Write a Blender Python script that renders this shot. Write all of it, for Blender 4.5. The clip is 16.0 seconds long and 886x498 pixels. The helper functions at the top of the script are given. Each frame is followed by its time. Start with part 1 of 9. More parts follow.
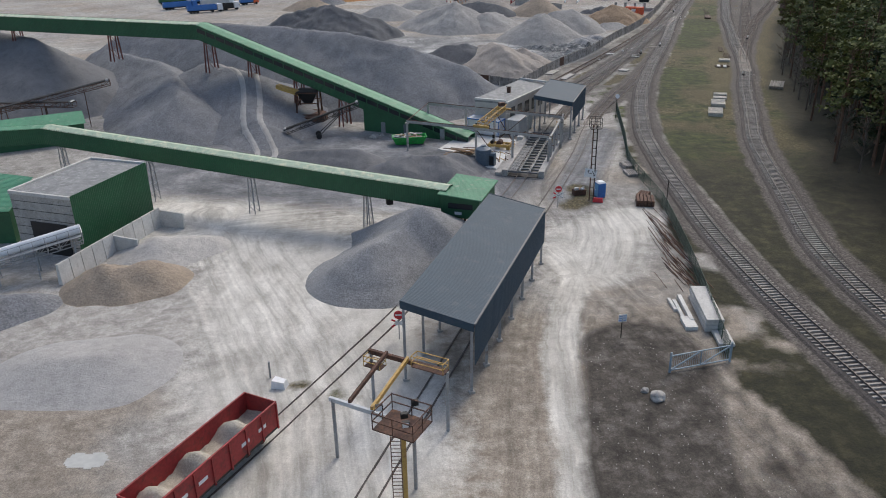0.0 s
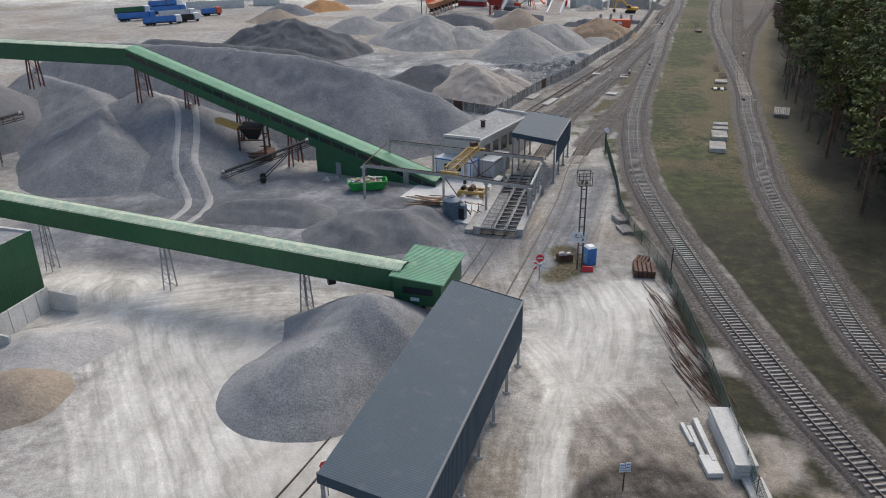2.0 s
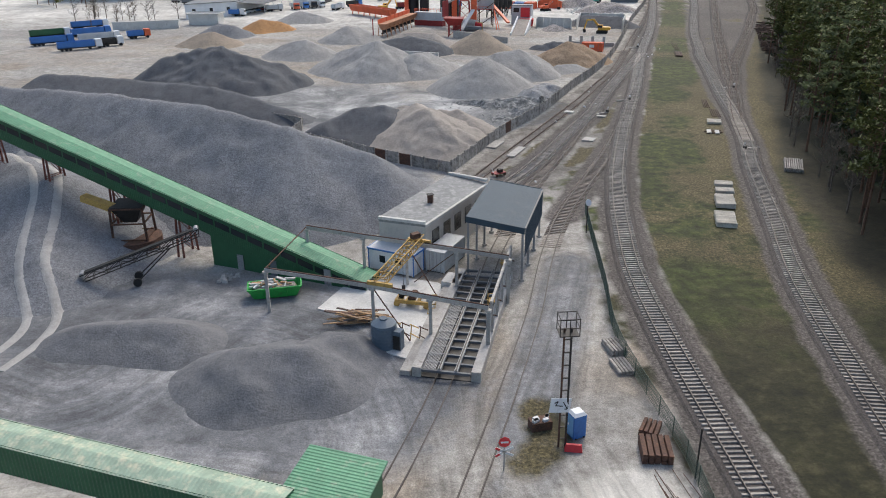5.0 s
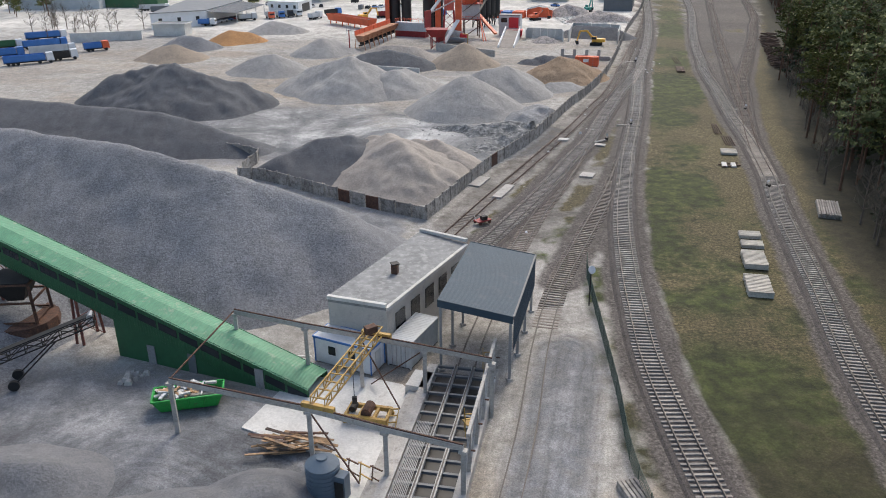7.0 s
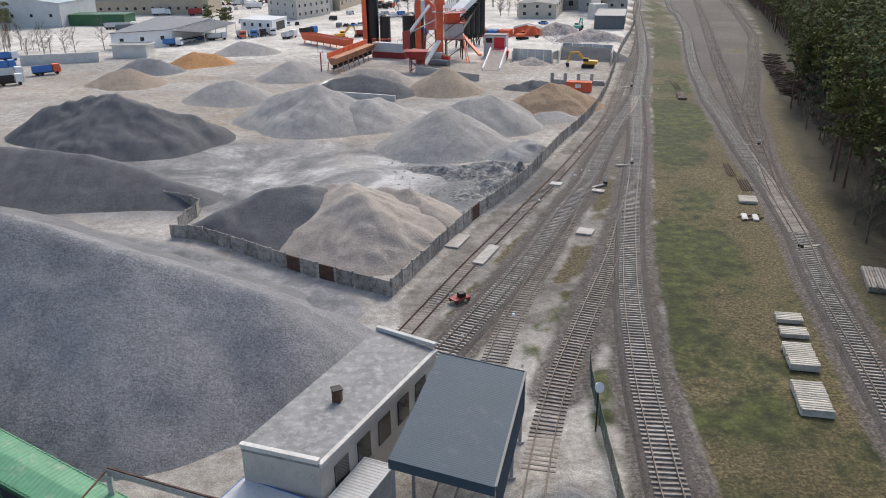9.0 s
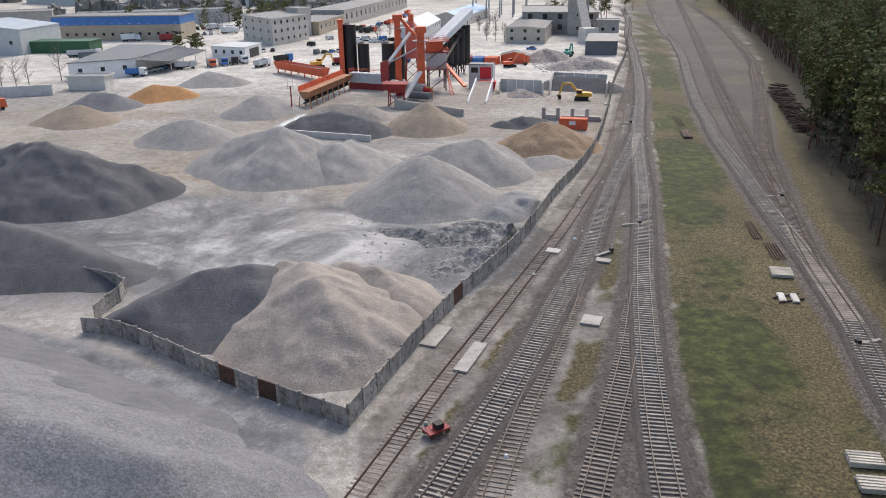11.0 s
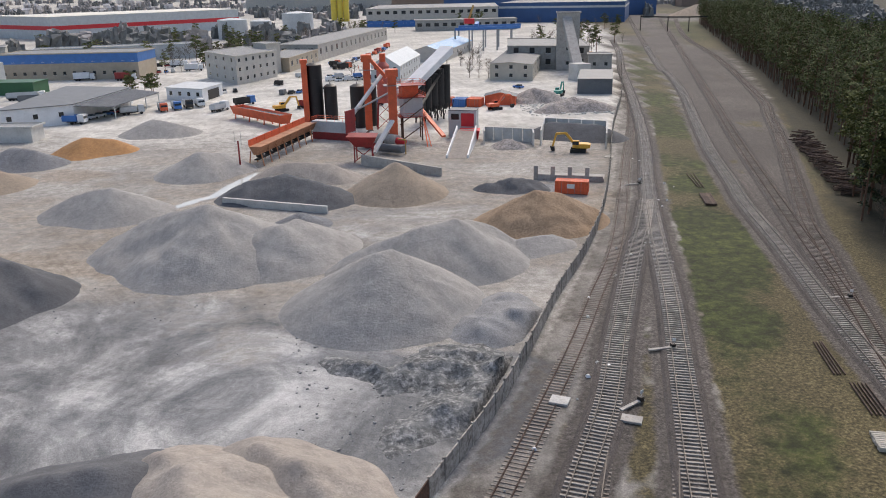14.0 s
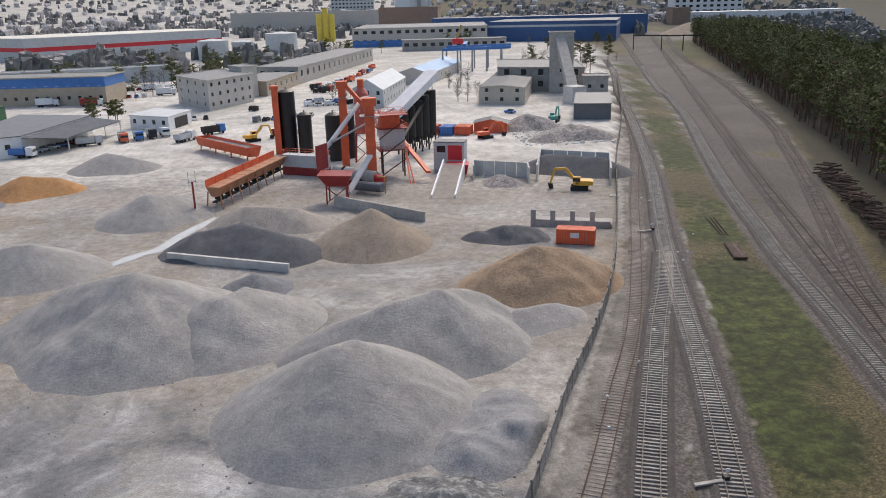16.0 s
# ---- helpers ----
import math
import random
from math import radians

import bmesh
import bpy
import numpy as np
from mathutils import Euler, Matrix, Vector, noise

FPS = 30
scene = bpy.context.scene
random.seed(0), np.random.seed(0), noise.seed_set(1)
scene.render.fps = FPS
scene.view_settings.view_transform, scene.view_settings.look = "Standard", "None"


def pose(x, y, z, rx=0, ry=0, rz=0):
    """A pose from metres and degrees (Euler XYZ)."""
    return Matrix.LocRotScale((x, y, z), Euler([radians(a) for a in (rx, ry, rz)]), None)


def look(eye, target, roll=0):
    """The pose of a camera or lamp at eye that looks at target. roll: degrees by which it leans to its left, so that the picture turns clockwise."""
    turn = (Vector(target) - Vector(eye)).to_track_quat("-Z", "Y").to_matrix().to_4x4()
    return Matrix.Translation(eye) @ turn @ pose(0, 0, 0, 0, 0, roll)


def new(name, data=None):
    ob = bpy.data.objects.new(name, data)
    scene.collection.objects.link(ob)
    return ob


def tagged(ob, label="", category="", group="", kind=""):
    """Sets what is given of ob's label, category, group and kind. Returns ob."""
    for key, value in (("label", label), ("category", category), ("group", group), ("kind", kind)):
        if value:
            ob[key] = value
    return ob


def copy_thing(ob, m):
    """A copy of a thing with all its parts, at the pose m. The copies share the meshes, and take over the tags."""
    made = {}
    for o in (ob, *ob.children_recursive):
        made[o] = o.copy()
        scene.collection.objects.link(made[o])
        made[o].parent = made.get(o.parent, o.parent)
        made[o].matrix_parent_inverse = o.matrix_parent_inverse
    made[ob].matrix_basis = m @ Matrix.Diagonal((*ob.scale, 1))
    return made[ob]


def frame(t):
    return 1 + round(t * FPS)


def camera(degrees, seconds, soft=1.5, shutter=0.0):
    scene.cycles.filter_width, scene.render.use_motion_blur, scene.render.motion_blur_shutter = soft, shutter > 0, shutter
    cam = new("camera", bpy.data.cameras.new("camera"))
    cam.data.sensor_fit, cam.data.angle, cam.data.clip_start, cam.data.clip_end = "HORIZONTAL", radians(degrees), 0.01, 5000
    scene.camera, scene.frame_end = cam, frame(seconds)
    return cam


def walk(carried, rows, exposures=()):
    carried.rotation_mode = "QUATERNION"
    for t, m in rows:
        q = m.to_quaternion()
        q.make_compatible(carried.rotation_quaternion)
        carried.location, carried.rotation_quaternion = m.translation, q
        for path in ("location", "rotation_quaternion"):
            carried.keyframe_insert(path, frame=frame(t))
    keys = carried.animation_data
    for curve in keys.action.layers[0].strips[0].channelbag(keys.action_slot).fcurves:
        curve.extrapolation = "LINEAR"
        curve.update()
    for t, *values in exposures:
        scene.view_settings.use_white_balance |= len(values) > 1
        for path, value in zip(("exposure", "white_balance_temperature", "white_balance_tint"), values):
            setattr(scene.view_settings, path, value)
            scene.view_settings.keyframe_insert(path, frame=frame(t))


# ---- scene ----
cam = camera(59.0, 16.0, soft=1.0)
ROWS = [
    (0.0, 0.00, 0.00, 39.37, -0.00, -23.96, 0.90),
    (0.5, 0.75, 5.32, 39.52, -0.27, -23.91, 0.87),
    (1.0, 1.51, 10.61, 39.64, -0.54, -23.87, 0.83),
    (1.5, 2.30, 15.88, 39.73, -0.84, -23.81, 0.78),
    (2.0, 3.11, 21.16, 39.80, -1.20, -23.75, 0.75),
    (2.5, 3.88, 26.45, 39.90, -1.61, -23.66, 0.75),
    (3.0, 4.67, 31.70, 39.99, -2.06, -23.57, 0.76),
    (3.5, 5.52, 36.95, 40.10, -2.51, -23.47, 0.77),
    (4.0, 6.39, 42.28, 40.21, -2.95, -23.36, 0.78),
    (6.5, 10.67, 69.52, 39.63, -4.22, -22.97, 0.64),
    (7.0, 11.70, 74.84, 39.42, -4.38, -22.86, 0.65),
    (7.5, 12.77, 80.23, 39.28, -4.58, -22.72, 0.66),
    (8.0, 13.81, 85.61, 39.14, -4.80, -22.57, 0.65),
    (8.5, 14.77, 91.01, 39.09, -5.03, -22.30, 0.65),
    (9.0, 15.72, 96.40, 39.07, -5.26, -21.95, 0.64),
    (11.5, 20.31, 123.28, 40.00, -6.40, -20.34, 0.82),
    (12.0, 21.36, 128.69, 40.20, -6.57, -20.00, 0.88),
    (12.5, 22.43, 134.10, 40.32, -6.74, -19.69, 0.95),
    (13.0, 23.53, 139.60, 40.36, -6.92, -19.41, 1.02),
    (13.5, 24.62, 145.35, 40.38, -7.09, -19.11, 1.07),
    (14.0, 25.73, 151.31, 40.41, -7.28, -18.78, 1.10),
    (14.5, 26.82, 157.25, 40.38, -7.46, -18.47, 1.13),
    (15.0, 27.90, 163.09, 40.34, -7.65, -18.16, 1.19),
    (15.5, 28.98, 168.77, 40.26, -7.84, -17.85, 1.27),
    (16.0, 30.05, 174.43, 40.21, -8.05, -17.53, 1.35),
]
walk(cam, [(t, pose(x, y, z, 90 + pitch, roll, yaw)) for t, x, y, z, yaw, pitch, roll in ROWS], [(0.0, 0.18, 6620, 9), (4.0, 0.40, 6680, 8), (9.0, 0.54, 6820, 10), (16.0, 0.31, 6920, 12)])

# ---- world and sun: a bright, thinly overcast spring day ----
world = bpy.data.worlds.new("sky")
scene.world = world
world.use_nodes = True
wn = world.node_tree.nodes
sky = wn.new("ShaderNodeTexSky")
sky.sky_type, sky.sun_disc = "NISHITA", False
sky.sun_elevation, sky.sun_rotation = radians(48), radians(25)
sky.air_density, sky.dust_density, sky.ozone_density = 1.0, 3.0, 1.0
world.node_tree.links.new(sky.outputs[0], wn["Background"].inputs[0])
wn["Background"].inputs[1].default_value = 0.15
sun_data = bpy.data.lights.new("sun", "SUN")
sun_data.energy, sun_data.angle, sun_data.color = 1.25, radians(20), (1.0, 0.96, 0.9)
sun = new("sun", sun_data)
sun.matrix_world = look((60, 130, 150), (0, 0, 0))


# ---- materials ----
def ramp_node(nt, fac, stops):
    r = nt.nodes.new("ShaderNodeValToRGB")
    while len(r.color_ramp.elements) < len(stops):
        r.color_ramp.elements.new(0.5)
    for e, (p, c) in zip(r.color_ramp.elements, stops):
        e.position, e.color = p, (*c, 1)
    nt.links.new(fac, r.inputs[0])
    return r.outputs[0]


def noise_node(nt, vec, scale, detail=4.0, rough=0.6):
    n = nt.nodes.new("ShaderNodeTexNoise")
    n.inputs["Scale"].default_value, n.inputs["Detail"].default_value, n.inputs["Roughness"].default_value = scale, detail, rough
    nt.links.new(vec, n.inputs["Vector"])
    return n.outputs["Fac"]


def mix_node(nt, fac, a, b, mode="MIX"):
    m = nt.nodes.new("ShaderNodeMix")
    m.data_type, m.blend_type = "RGBA", mode
    for sock, val in ((m.inputs[0], fac), (m.inputs[6], a), (m.inputs[7], b)):
        if isinstance(val, (int, float)):
            sock.default_value = val
        elif isinstance(val, tuple):
            sock.default_value = (*val, 1)
        else:
            nt.links.new(val, sock)
    return m.outputs[2]


def maths(nt, op, a, b=0.0, clamp=False):
    m = nt.nodes.new("ShaderNodeMath")
    m.operation, m.use_clamp = op, clamp
    for sock, val in zip(m.inputs, (a, b)):
        if isinstance(val, (int, float)):
            sock.default_value = val
        else:
            nt.links.new(val, sock)
    return m.outputs[0]


def begin(name):
    m = bpy.data.materials.new(name)
    m.use_nodes = True
    nt = m.node_tree
    geo = nt.nodes.new("ShaderNodeNewGeometry")
    return m, nt, nt.nodes["Principled BSDF"], geo


def bump_to(nt, bsdf, height, strength, distance):
    b = nt.nodes.new("ShaderNodeBump")
    b.inputs["Strength"].default_value, b.inputs["Distance"].default_value = strength, distance
    nt.links.new(height, b.inputs["Height"])
    nt.links.new(b.outputs[0], bsdf.inputs["Normal"])


def surface(name, c, dark=0.7, light=1.2, fine=8.0, coarse=0.6, rough=0.8, metal=0.0, bump=0.3, dist=0.02, stain=None, stain_at=0.6, vary=0.0):
    """Colour c broken up at two scales, with an optional stain colour in patches and a random shade per object."""
    m, nt, bsdf, geo = begin(name)
    pos = geo.outputs["Position"]
    f1, f2 = noise_node(nt, pos, fine, 3), noise_node(nt, pos, coarse, 4)
    d, l = tuple(x * dark for x in c), tuple(min(1, x * light) for x in c)
    col = mix_node(nt, 0.5, ramp_node(nt, f1, [(0.36, d), (0.64, l)]), ramp_node(nt, f2, [(0.38, d), (0.62, l)]))
    if stain:
        f3 = noise_node(nt, pos, coarse * 2.7, 6, 0.7)
        k = ramp_node(nt, f3, [(stain_at - 0.06, (0, 0, 0)), (stain_at + 0.1, (1, 1, 1))])
        col = mix_node(nt, k, col, stain)
    if vary:
        info = nt.nodes.new("ShaderNodeObjectInfo")
        v = maths(nt, "MULTIPLY_ADD", info.outputs["Random"], 2 * vary)
        nt.nodes[v.node.name].inputs[2].default_value = 1 - vary
        col = mix_node(nt, 1.0, col, v, "MULTIPLY")
    nt.links.new(col, bsdf.inputs["Base Color"])
    bsdf.inputs["Roughness"].default_value, bsdf.inputs["Metallic"].default_value = rough, metal
    bump_to(nt, bsdf, f1, bump, dist)
    return m


def gravel(name, c, stone=6.0, contrast=0.4, dusty=None):
    """Loose stone or sand: stone-sized speckle, slope streaks and pale dusty patches."""
    m, nt, bsdf, geo = begin(name)
    pos = geo.outputs["Position"]
    vo = nt.nodes.new("ShaderNodeTexVoronoi")
    vo.inputs["Scale"].default_value = stone * 1.3
    nt.links.new(pos, vo.inputs["Vector"])
    sp = nt.nodes.new("ShaderNodeSeparateColor")
    nt.links.new(vo.outputs["Color"], sp.inputs[0])
    contrast *= 0.6
    lo, hi = tuple(x * (1 - contrast) for x in c), tuple(x * (1 + contrast) for x in c)
    col = ramp_node(nt, sp.outputs[0], [(0.0, lo), (1.0, hi)])
    run = nt.nodes.new("ShaderNodeMapping")
    run.inputs["Scale"].default_value = (0.8, 0.8, 0.12)
    nt.links.new(pos, run.inputs["Vector"])
    rill = noise_node(nt, run.outputs[0], 1.0, 6, 0.65)
    col = mix_node(nt, 1.0, col, ramp_node(nt, rill, [(0.34, (0.87, 0.87, 0.87)), (0.66, (1.12, 1.12, 1.12))]), "MULTIPLY")
    big = noise_node(nt, pos, 0.12, 5)
    col = mix_node(nt, 1.0, col, ramp_node(nt, big, [(0.36, (0.92, 0.92, 0.92)), (0.64, (1.07, 1.07, 1.07))]), "MULTIPLY")
    if dusty:
        mp = nt.nodes.new("ShaderNodeMapping")
        mp.inputs["Scale"].default_value = (0.25, 0.25, 0.09)
        nt.links.new(pos, mp.inputs["Vector"])
        k = ramp_node(nt, noise_node(nt, mp.outputs[0], 1.0, 5), [(0.48, (0, 0, 0)), (0.7, (0.4, 0.4, 0.4))])
        col = mix_node(nt, k, col, dusty)
    nt.links.new(col, bsdf.inputs["Base Color"])
    bsdf.inputs["Roughness"].default_value = 0.95
    bump_to(nt, bsdf, maths(nt, "ADD", sp.outputs[0], noise_node(nt, pos, 2.5, 5, 0.7)), 0.7, 0.14)
    return m


DARK_ROOF = surface("dark_steel_sheet", (0.030, 0.060, 0.088), 0.9, 1.1, 3, 0.25, 0.7, 0.0, 0.1, 0.01, (0.06, 0.08, 0.105), 0.62)
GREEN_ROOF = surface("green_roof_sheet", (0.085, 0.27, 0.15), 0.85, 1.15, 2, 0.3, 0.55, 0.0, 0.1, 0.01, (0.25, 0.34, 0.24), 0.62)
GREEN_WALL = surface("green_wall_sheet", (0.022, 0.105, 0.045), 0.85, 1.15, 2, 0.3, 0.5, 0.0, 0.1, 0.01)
GREEN_PALE = surface("dusty_green_roof_sheet", (0.30, 0.40, 0.30), 0.8, 1.2, 2, 0.4, 0.6, 0.0, 0.1, 0.01, (0.55, 0.55, 0.4), 0.55)
CONCRETE = surface("weathered_concrete", (0.42, 0.40, 0.37), 0.75, 1.15, 5, 0.5, 0.9, 0.0, 0.3, 0.02, (0.24, 0.22, 0.2), 0.6, 0.1)
CONCRETE_PALE = surface("pale_concrete", (0.58, 0.57, 0.54), 0.8, 1.12, 5, 0.4, 0.9, 0.0, 0.25, 0.02, (0.36, 0.34, 0.31), 0.64, 0.08)
PANEL = surface("old_panel_concrete", (0.36, 0.34, 0.31), 0.65, 1.2, 4, 0.5, 0.92, 0.0, 0.35, 0.02, (0.14, 0.125, 0.11), 0.55, 0.22)
BITUMEN = surface("grey_bitumen_roof", (0.21, 0.215, 0.215), 0.75, 1.2, 1.6, 0.5, 0.75, 0.0, 0.35, 0.03, (0.33, 0.33, 0.325), 0.56)
RUST = surface("rusty_steel", (0.105, 0.058, 0.042), 0.55, 1.4, 6, 0.9, 0.85, 0.2, 0.3, 0.01, (0.19, 0.09, 0.05), 0.58)
OXIDE = surface("red_oxide_steel", (0.19, 0.065, 0.05), 0.65, 1.3, 6, 0.9, 0.8, 0.0, 0.2, 0.01, (0.11, 0.06, 0.045), 0.56)
STEEL = surface("grey_painted_steel", (0.32, 0.33, 0.34), 0.75, 1.15, 6, 0.6, 0.55, 0.3, 0.15, 0.01, (0.2, 0.12, 0.08), 0.66)
DARK_STEEL = surface("dark_steel", (0.035, 0.033, 0.032), 0.7, 1.3, 6, 0.6, 0.6, 0.4, 0.15, 0.01)
RAIL = surface("worn_rail_steel", (0.085, 0.073, 0.066), 0.8, 1.2, 8, 0.8, 0.55, 0.3, 0.1, 0.005)
OLD_RAIL = surface("rusty_rail_steel", (0.085, 0.055, 0.043), 0.7, 1.3, 8, 0.8, 0.8, 0.2, 0.1, 0.005)
SLEEPER = surface("grey_concrete_sleeper", (0.32, 0.295, 0.265), 0.7, 1.2, 4, 0.4, 0.9, 0, 0.2, 0.01, (0.17, 0.155, 0.14), 0.58, 0.2)
OLD_SLEEPER = surface("brown_track_sleeper", (0.21, 0.18, 0.155), 0.7, 1.3, 4, 0.4, 0.9, 0, 0.2, 0.01, (0.32, 0.3, 0.27), 0.58, 0.2)
BALLAST = gravel("track_ballast", (0.078, 0.068, 0.063), 7.0, 0.7, (0.115, 0.10, 0.092))
YELLOW = surface("yellow_paint", (0.48, 0.30, 0.08), 0.75, 1.15, 5, 0.6, 0.6, 0, 0.15, 0.01, (0.22, 0.11, 0.05), 0.6)
ORANGE = surface("orange_paint", (0.72, 0.13, 0.05), 0.8, 1.15, 4, 0.4, 0.55, 0, 0.1, 0.01, (0.45, 0.12, 0.07), 0.64)
RED = surface("dark_red_paint", (0.30, 0.03, 0.03), 0.75, 1.2, 4, 0.5, 0.6, 0, 0.15, 0.01, (0.12, 0.03, 0.025), 0.6)
BRIGHT_RED = surface("bright_red_paint", (0.62, 0.03, 0.04), 0.9, 1.1, 4, 0.5, 0.5)
WHITE = surface("white_paint", (0.74, 0.75, 0.76), 0.88, 1.06, 4, 0.4, 0.6, 0, 0.1, 0.01, (0.55, 0.55, 0.54), 0.66)
PALE_GREY = surface("pale_grey_sheet", (0.52, 0.54, 0.55), 0.85, 1.1, 3, 0.3, 0.55, 0, 0.1, 0.01, (0.4, 0.4, 0.4), 0.64)
MID_GREY = surface("mid_grey_sheet", (0.135, 0.145, 0.155), 0.85, 1.15, 3, 0.3, 0.6, 0, 0.1, 0.01)
BLUE = surface("blue_paint", (0.045, 0.17, 0.46), 0.85, 1.15, 4, 0.4, 0.5)
SKY_BLUE = surface("light_blue_roof_sheet", (0.2, 0.42, 0.66), 0.85, 1.1, 2, 0.2, 0.5)
TEAL = surface("teal_paint", (0.05, 0.3, 0.25), 0.85, 1.1, 4, 0.4, 0.5)
# Black cladding of the silos; also painted as shade inside openings and the pit.
BLACK = surface("black_insulated_sheet", (0.012, 0.012, 0.014), 0.8, 1.3, 3, 0.4, 0.5)
PLASTIC = surface("blue_grey_plastic", (0.11, 0.15, 0.19), 0.9, 1.1, 3, 0.4, 0.45)
WOOD = surface("sawn_timber", (0.38, 0.24, 0.13), 0.6, 1.3, 6, 0.8, 0.85, 0, 0.2, 0.01, (0.2, 0.16, 0.13), 0.58, 0.3)
LOG = surface("stacked_bark_logs", (0.11, 0.075, 0.06), 0.6, 1.6, 5, 0.7, 0.9, 0, 0.3, 0.02, (0.25, 0.18, 0.13), 0.6, 0.4)
BRICK = surface("grey_white_brick", (0.50, 0.475, 0.435), 0.85, 1.1, 9, 0.5, 0.9, 0, 0.25, 0.01, (0.38, 0.36, 0.34), 0.62)
TAN_WALL = surface("tan_brick_wall", (0.42, 0.36, 0.28), 0.85, 1.1, 9, 0.5, 0.9)
GLASS_DARK = surface("dark_window_glass", (0.02, 0.025, 0.03), 0.9, 1.1, 3, 0.4, 0.12)
RUBBER = surface("black_rubber", (0.02, 0.02, 0.02), 0.8, 1.3, 6, 0.6, 0.85)
FENCE = surface("green_coated_wire", (0.05, 0.085, 0.065), 0.8, 1.2, 5, 0.5, 0.6)
GATE = surface("pale_blue_paint", (0.28, 0.36, 0.42), 0.85, 1.1, 5, 0.5, 0.6)
SKIP = surface("bright_green_paint", (0.03, 0.36, 0.07), 0.75, 1.15, 5, 0.6, 0.55, 0, 0.1, 0.01, (0.1, 0.12, 0.06), 0.64)
CREAM = surface("cream_roof_sheet", (0.66, 0.63, 0.55), 0.9, 1.08, 2, 0.1, 0.6)
PALE_BLUE = surface("pale_blue_roof_sheet", (0.50, 0.56, 0.60), 0.9, 1.08, 2, 0.2, 0.5)
BRICK_PALE = surface("pale_yellow_brick", (0.50, 0.46, 0.39), 0.85, 1.1, 9, 0.5, 0.9)
BRICK_BROWN = surface("brown_brick", (0.30, 0.21, 0.16), 0.85, 1.1, 9, 0.2, 0.9)
YELLOW_S = surface("bright_yellow_sheet", (0.72, 0.55, 0.08), 0.9, 1.08, 3, 0.3, 0.6)
# Distance haze is mixed into these three colours: paler and greyer than the things.
HAZY_GREEN = surface("hazy_far_conifers", (0.17, 0.172, 0.165), 0.6, 1.5, 0.3, 0.05, 0.95, 0, 0.2, 0.5)
HAZY_BROWN = surface("hazy_far_bare_woods", (0.32, 0.295, 0.28), 0.7, 1.4, 0.3, 0.05, 0.95, 0, 0.2, 0.5)
HAZY_HOUSE = surface("hazy_far_house_walls", (0.58, 0.54, 0.52), 0.5, 1.4, 0.2, 0.03, 0.9)
PINK = surface("faded_red_paint", (0.50, 0.13, 0.10), 0.8, 1.15, 4, 0.4, 0.6)
SAND_RUST = surface("dusty_orange_steel", (0.42, 0.20, 0.11), 0.75, 1.2, 4, 0.5, 0.75)
YELLOW_M = surface("machine_yellow", (0.75, 0.40, 0.05), 0.85, 1.1, 4, 0.5, 0.5)
SPARE = surface("pale_concrete_sleeper", (0.52, 0.49, 0.43), 0.7, 1.15, 4, 0.4, 0.9, 0, 0.2, 0.01, (0.33, 0.31, 0.27), 0.6, 0.15)
BLUE_DARK = surface("dark_blue_sheet", (0.04, 0.10, 0.24), 0.85, 1.15, 1, 0.1, 0.6)
TRUNK = surface("pine_bark", (0.16, 0.09, 0.06), 0.6, 1.4, 6, 0.7, 0.95, 0, 0.3, 0.02)
BARE = surface("bare_branches", (0.15, 0.12, 0.10), 0.7, 1.3, 6, 0.7, 0.95, 0, 0.1, 0.01)
G_DARK = gravel("dark_crushed_stone", (0.19, 0.195, 0.206), 5.5, 0.5, (0.25, 0.255, 0.266))
G_FINE = gravel("dark_grey_fine_stone", (0.155, 0.158, 0.165), 6.0, 0.25, (0.23, 0.232, 0.24))
G_GREY = gravel("grey_crushed_stone", (0.25, 0.252, 0.255), 7.0, 0.42, (0.34, 0.34, 0.34))
G_BASALT = gravel("black_fine_stone", (0.105, 0.108, 0.116), 5.0, 0.2, (0.165, 0.168, 0.176))
G_PALE = gravel("pale_grey_screenings", (0.31, 0.30, 0.285), 4.0, 0.2, (0.38, 0.37, 0.35))
G_WARM = gravel("warm_grey_screenings", (0.33, 0.295, 0.26), 4.0, 0.2, (0.39, 0.355, 0.315))
G_TAN = gravel("tan_sand", (0.30, 0.245, 0.19), 4.0, 0.25, (0.37, 0.30, 0.22))
G_BROWN = gravel("brown_sand", (0.30, 0.212, 0.138), 3.0, 0.3, (0.42, 0.29, 0.18))
G_ORANGE = gravel("orange_sand", (0.42, 0.22, 0.09), 4.0, 0.25, (0.45, 0.26, 0.13))
G_WHITE = gravel("white_stone_dust", (0.46, 0.44, 0.41), 4.0, 0.15, (0.5, 0.48, 0.45))
G_DUST = gravel("pale_stone_dust", (0.37, 0.36, 0.345), 6.0, 0.15, (0.43, 0.42, 0.40))
G_SOIL = surface("black_churned_soil", (0.12, 0.124, 0.124), 0.5, 1.5, 2.2, 0.5, 0.95, 0.0, 0.7, 0.25, (0.36, 0.36, 0.35), 0.55)
G_TANPALE = gravel("pale_tan_stone", (0.44, 0.40, 0.33), 7.0, 0.25, (0.5, 0.46, 0.4))
G_RUBBLE = gravel("concrete_rubble", (0.30, 0.27, 0.25), 1.6, 0.6, (0.42, 0.40, 0.38))


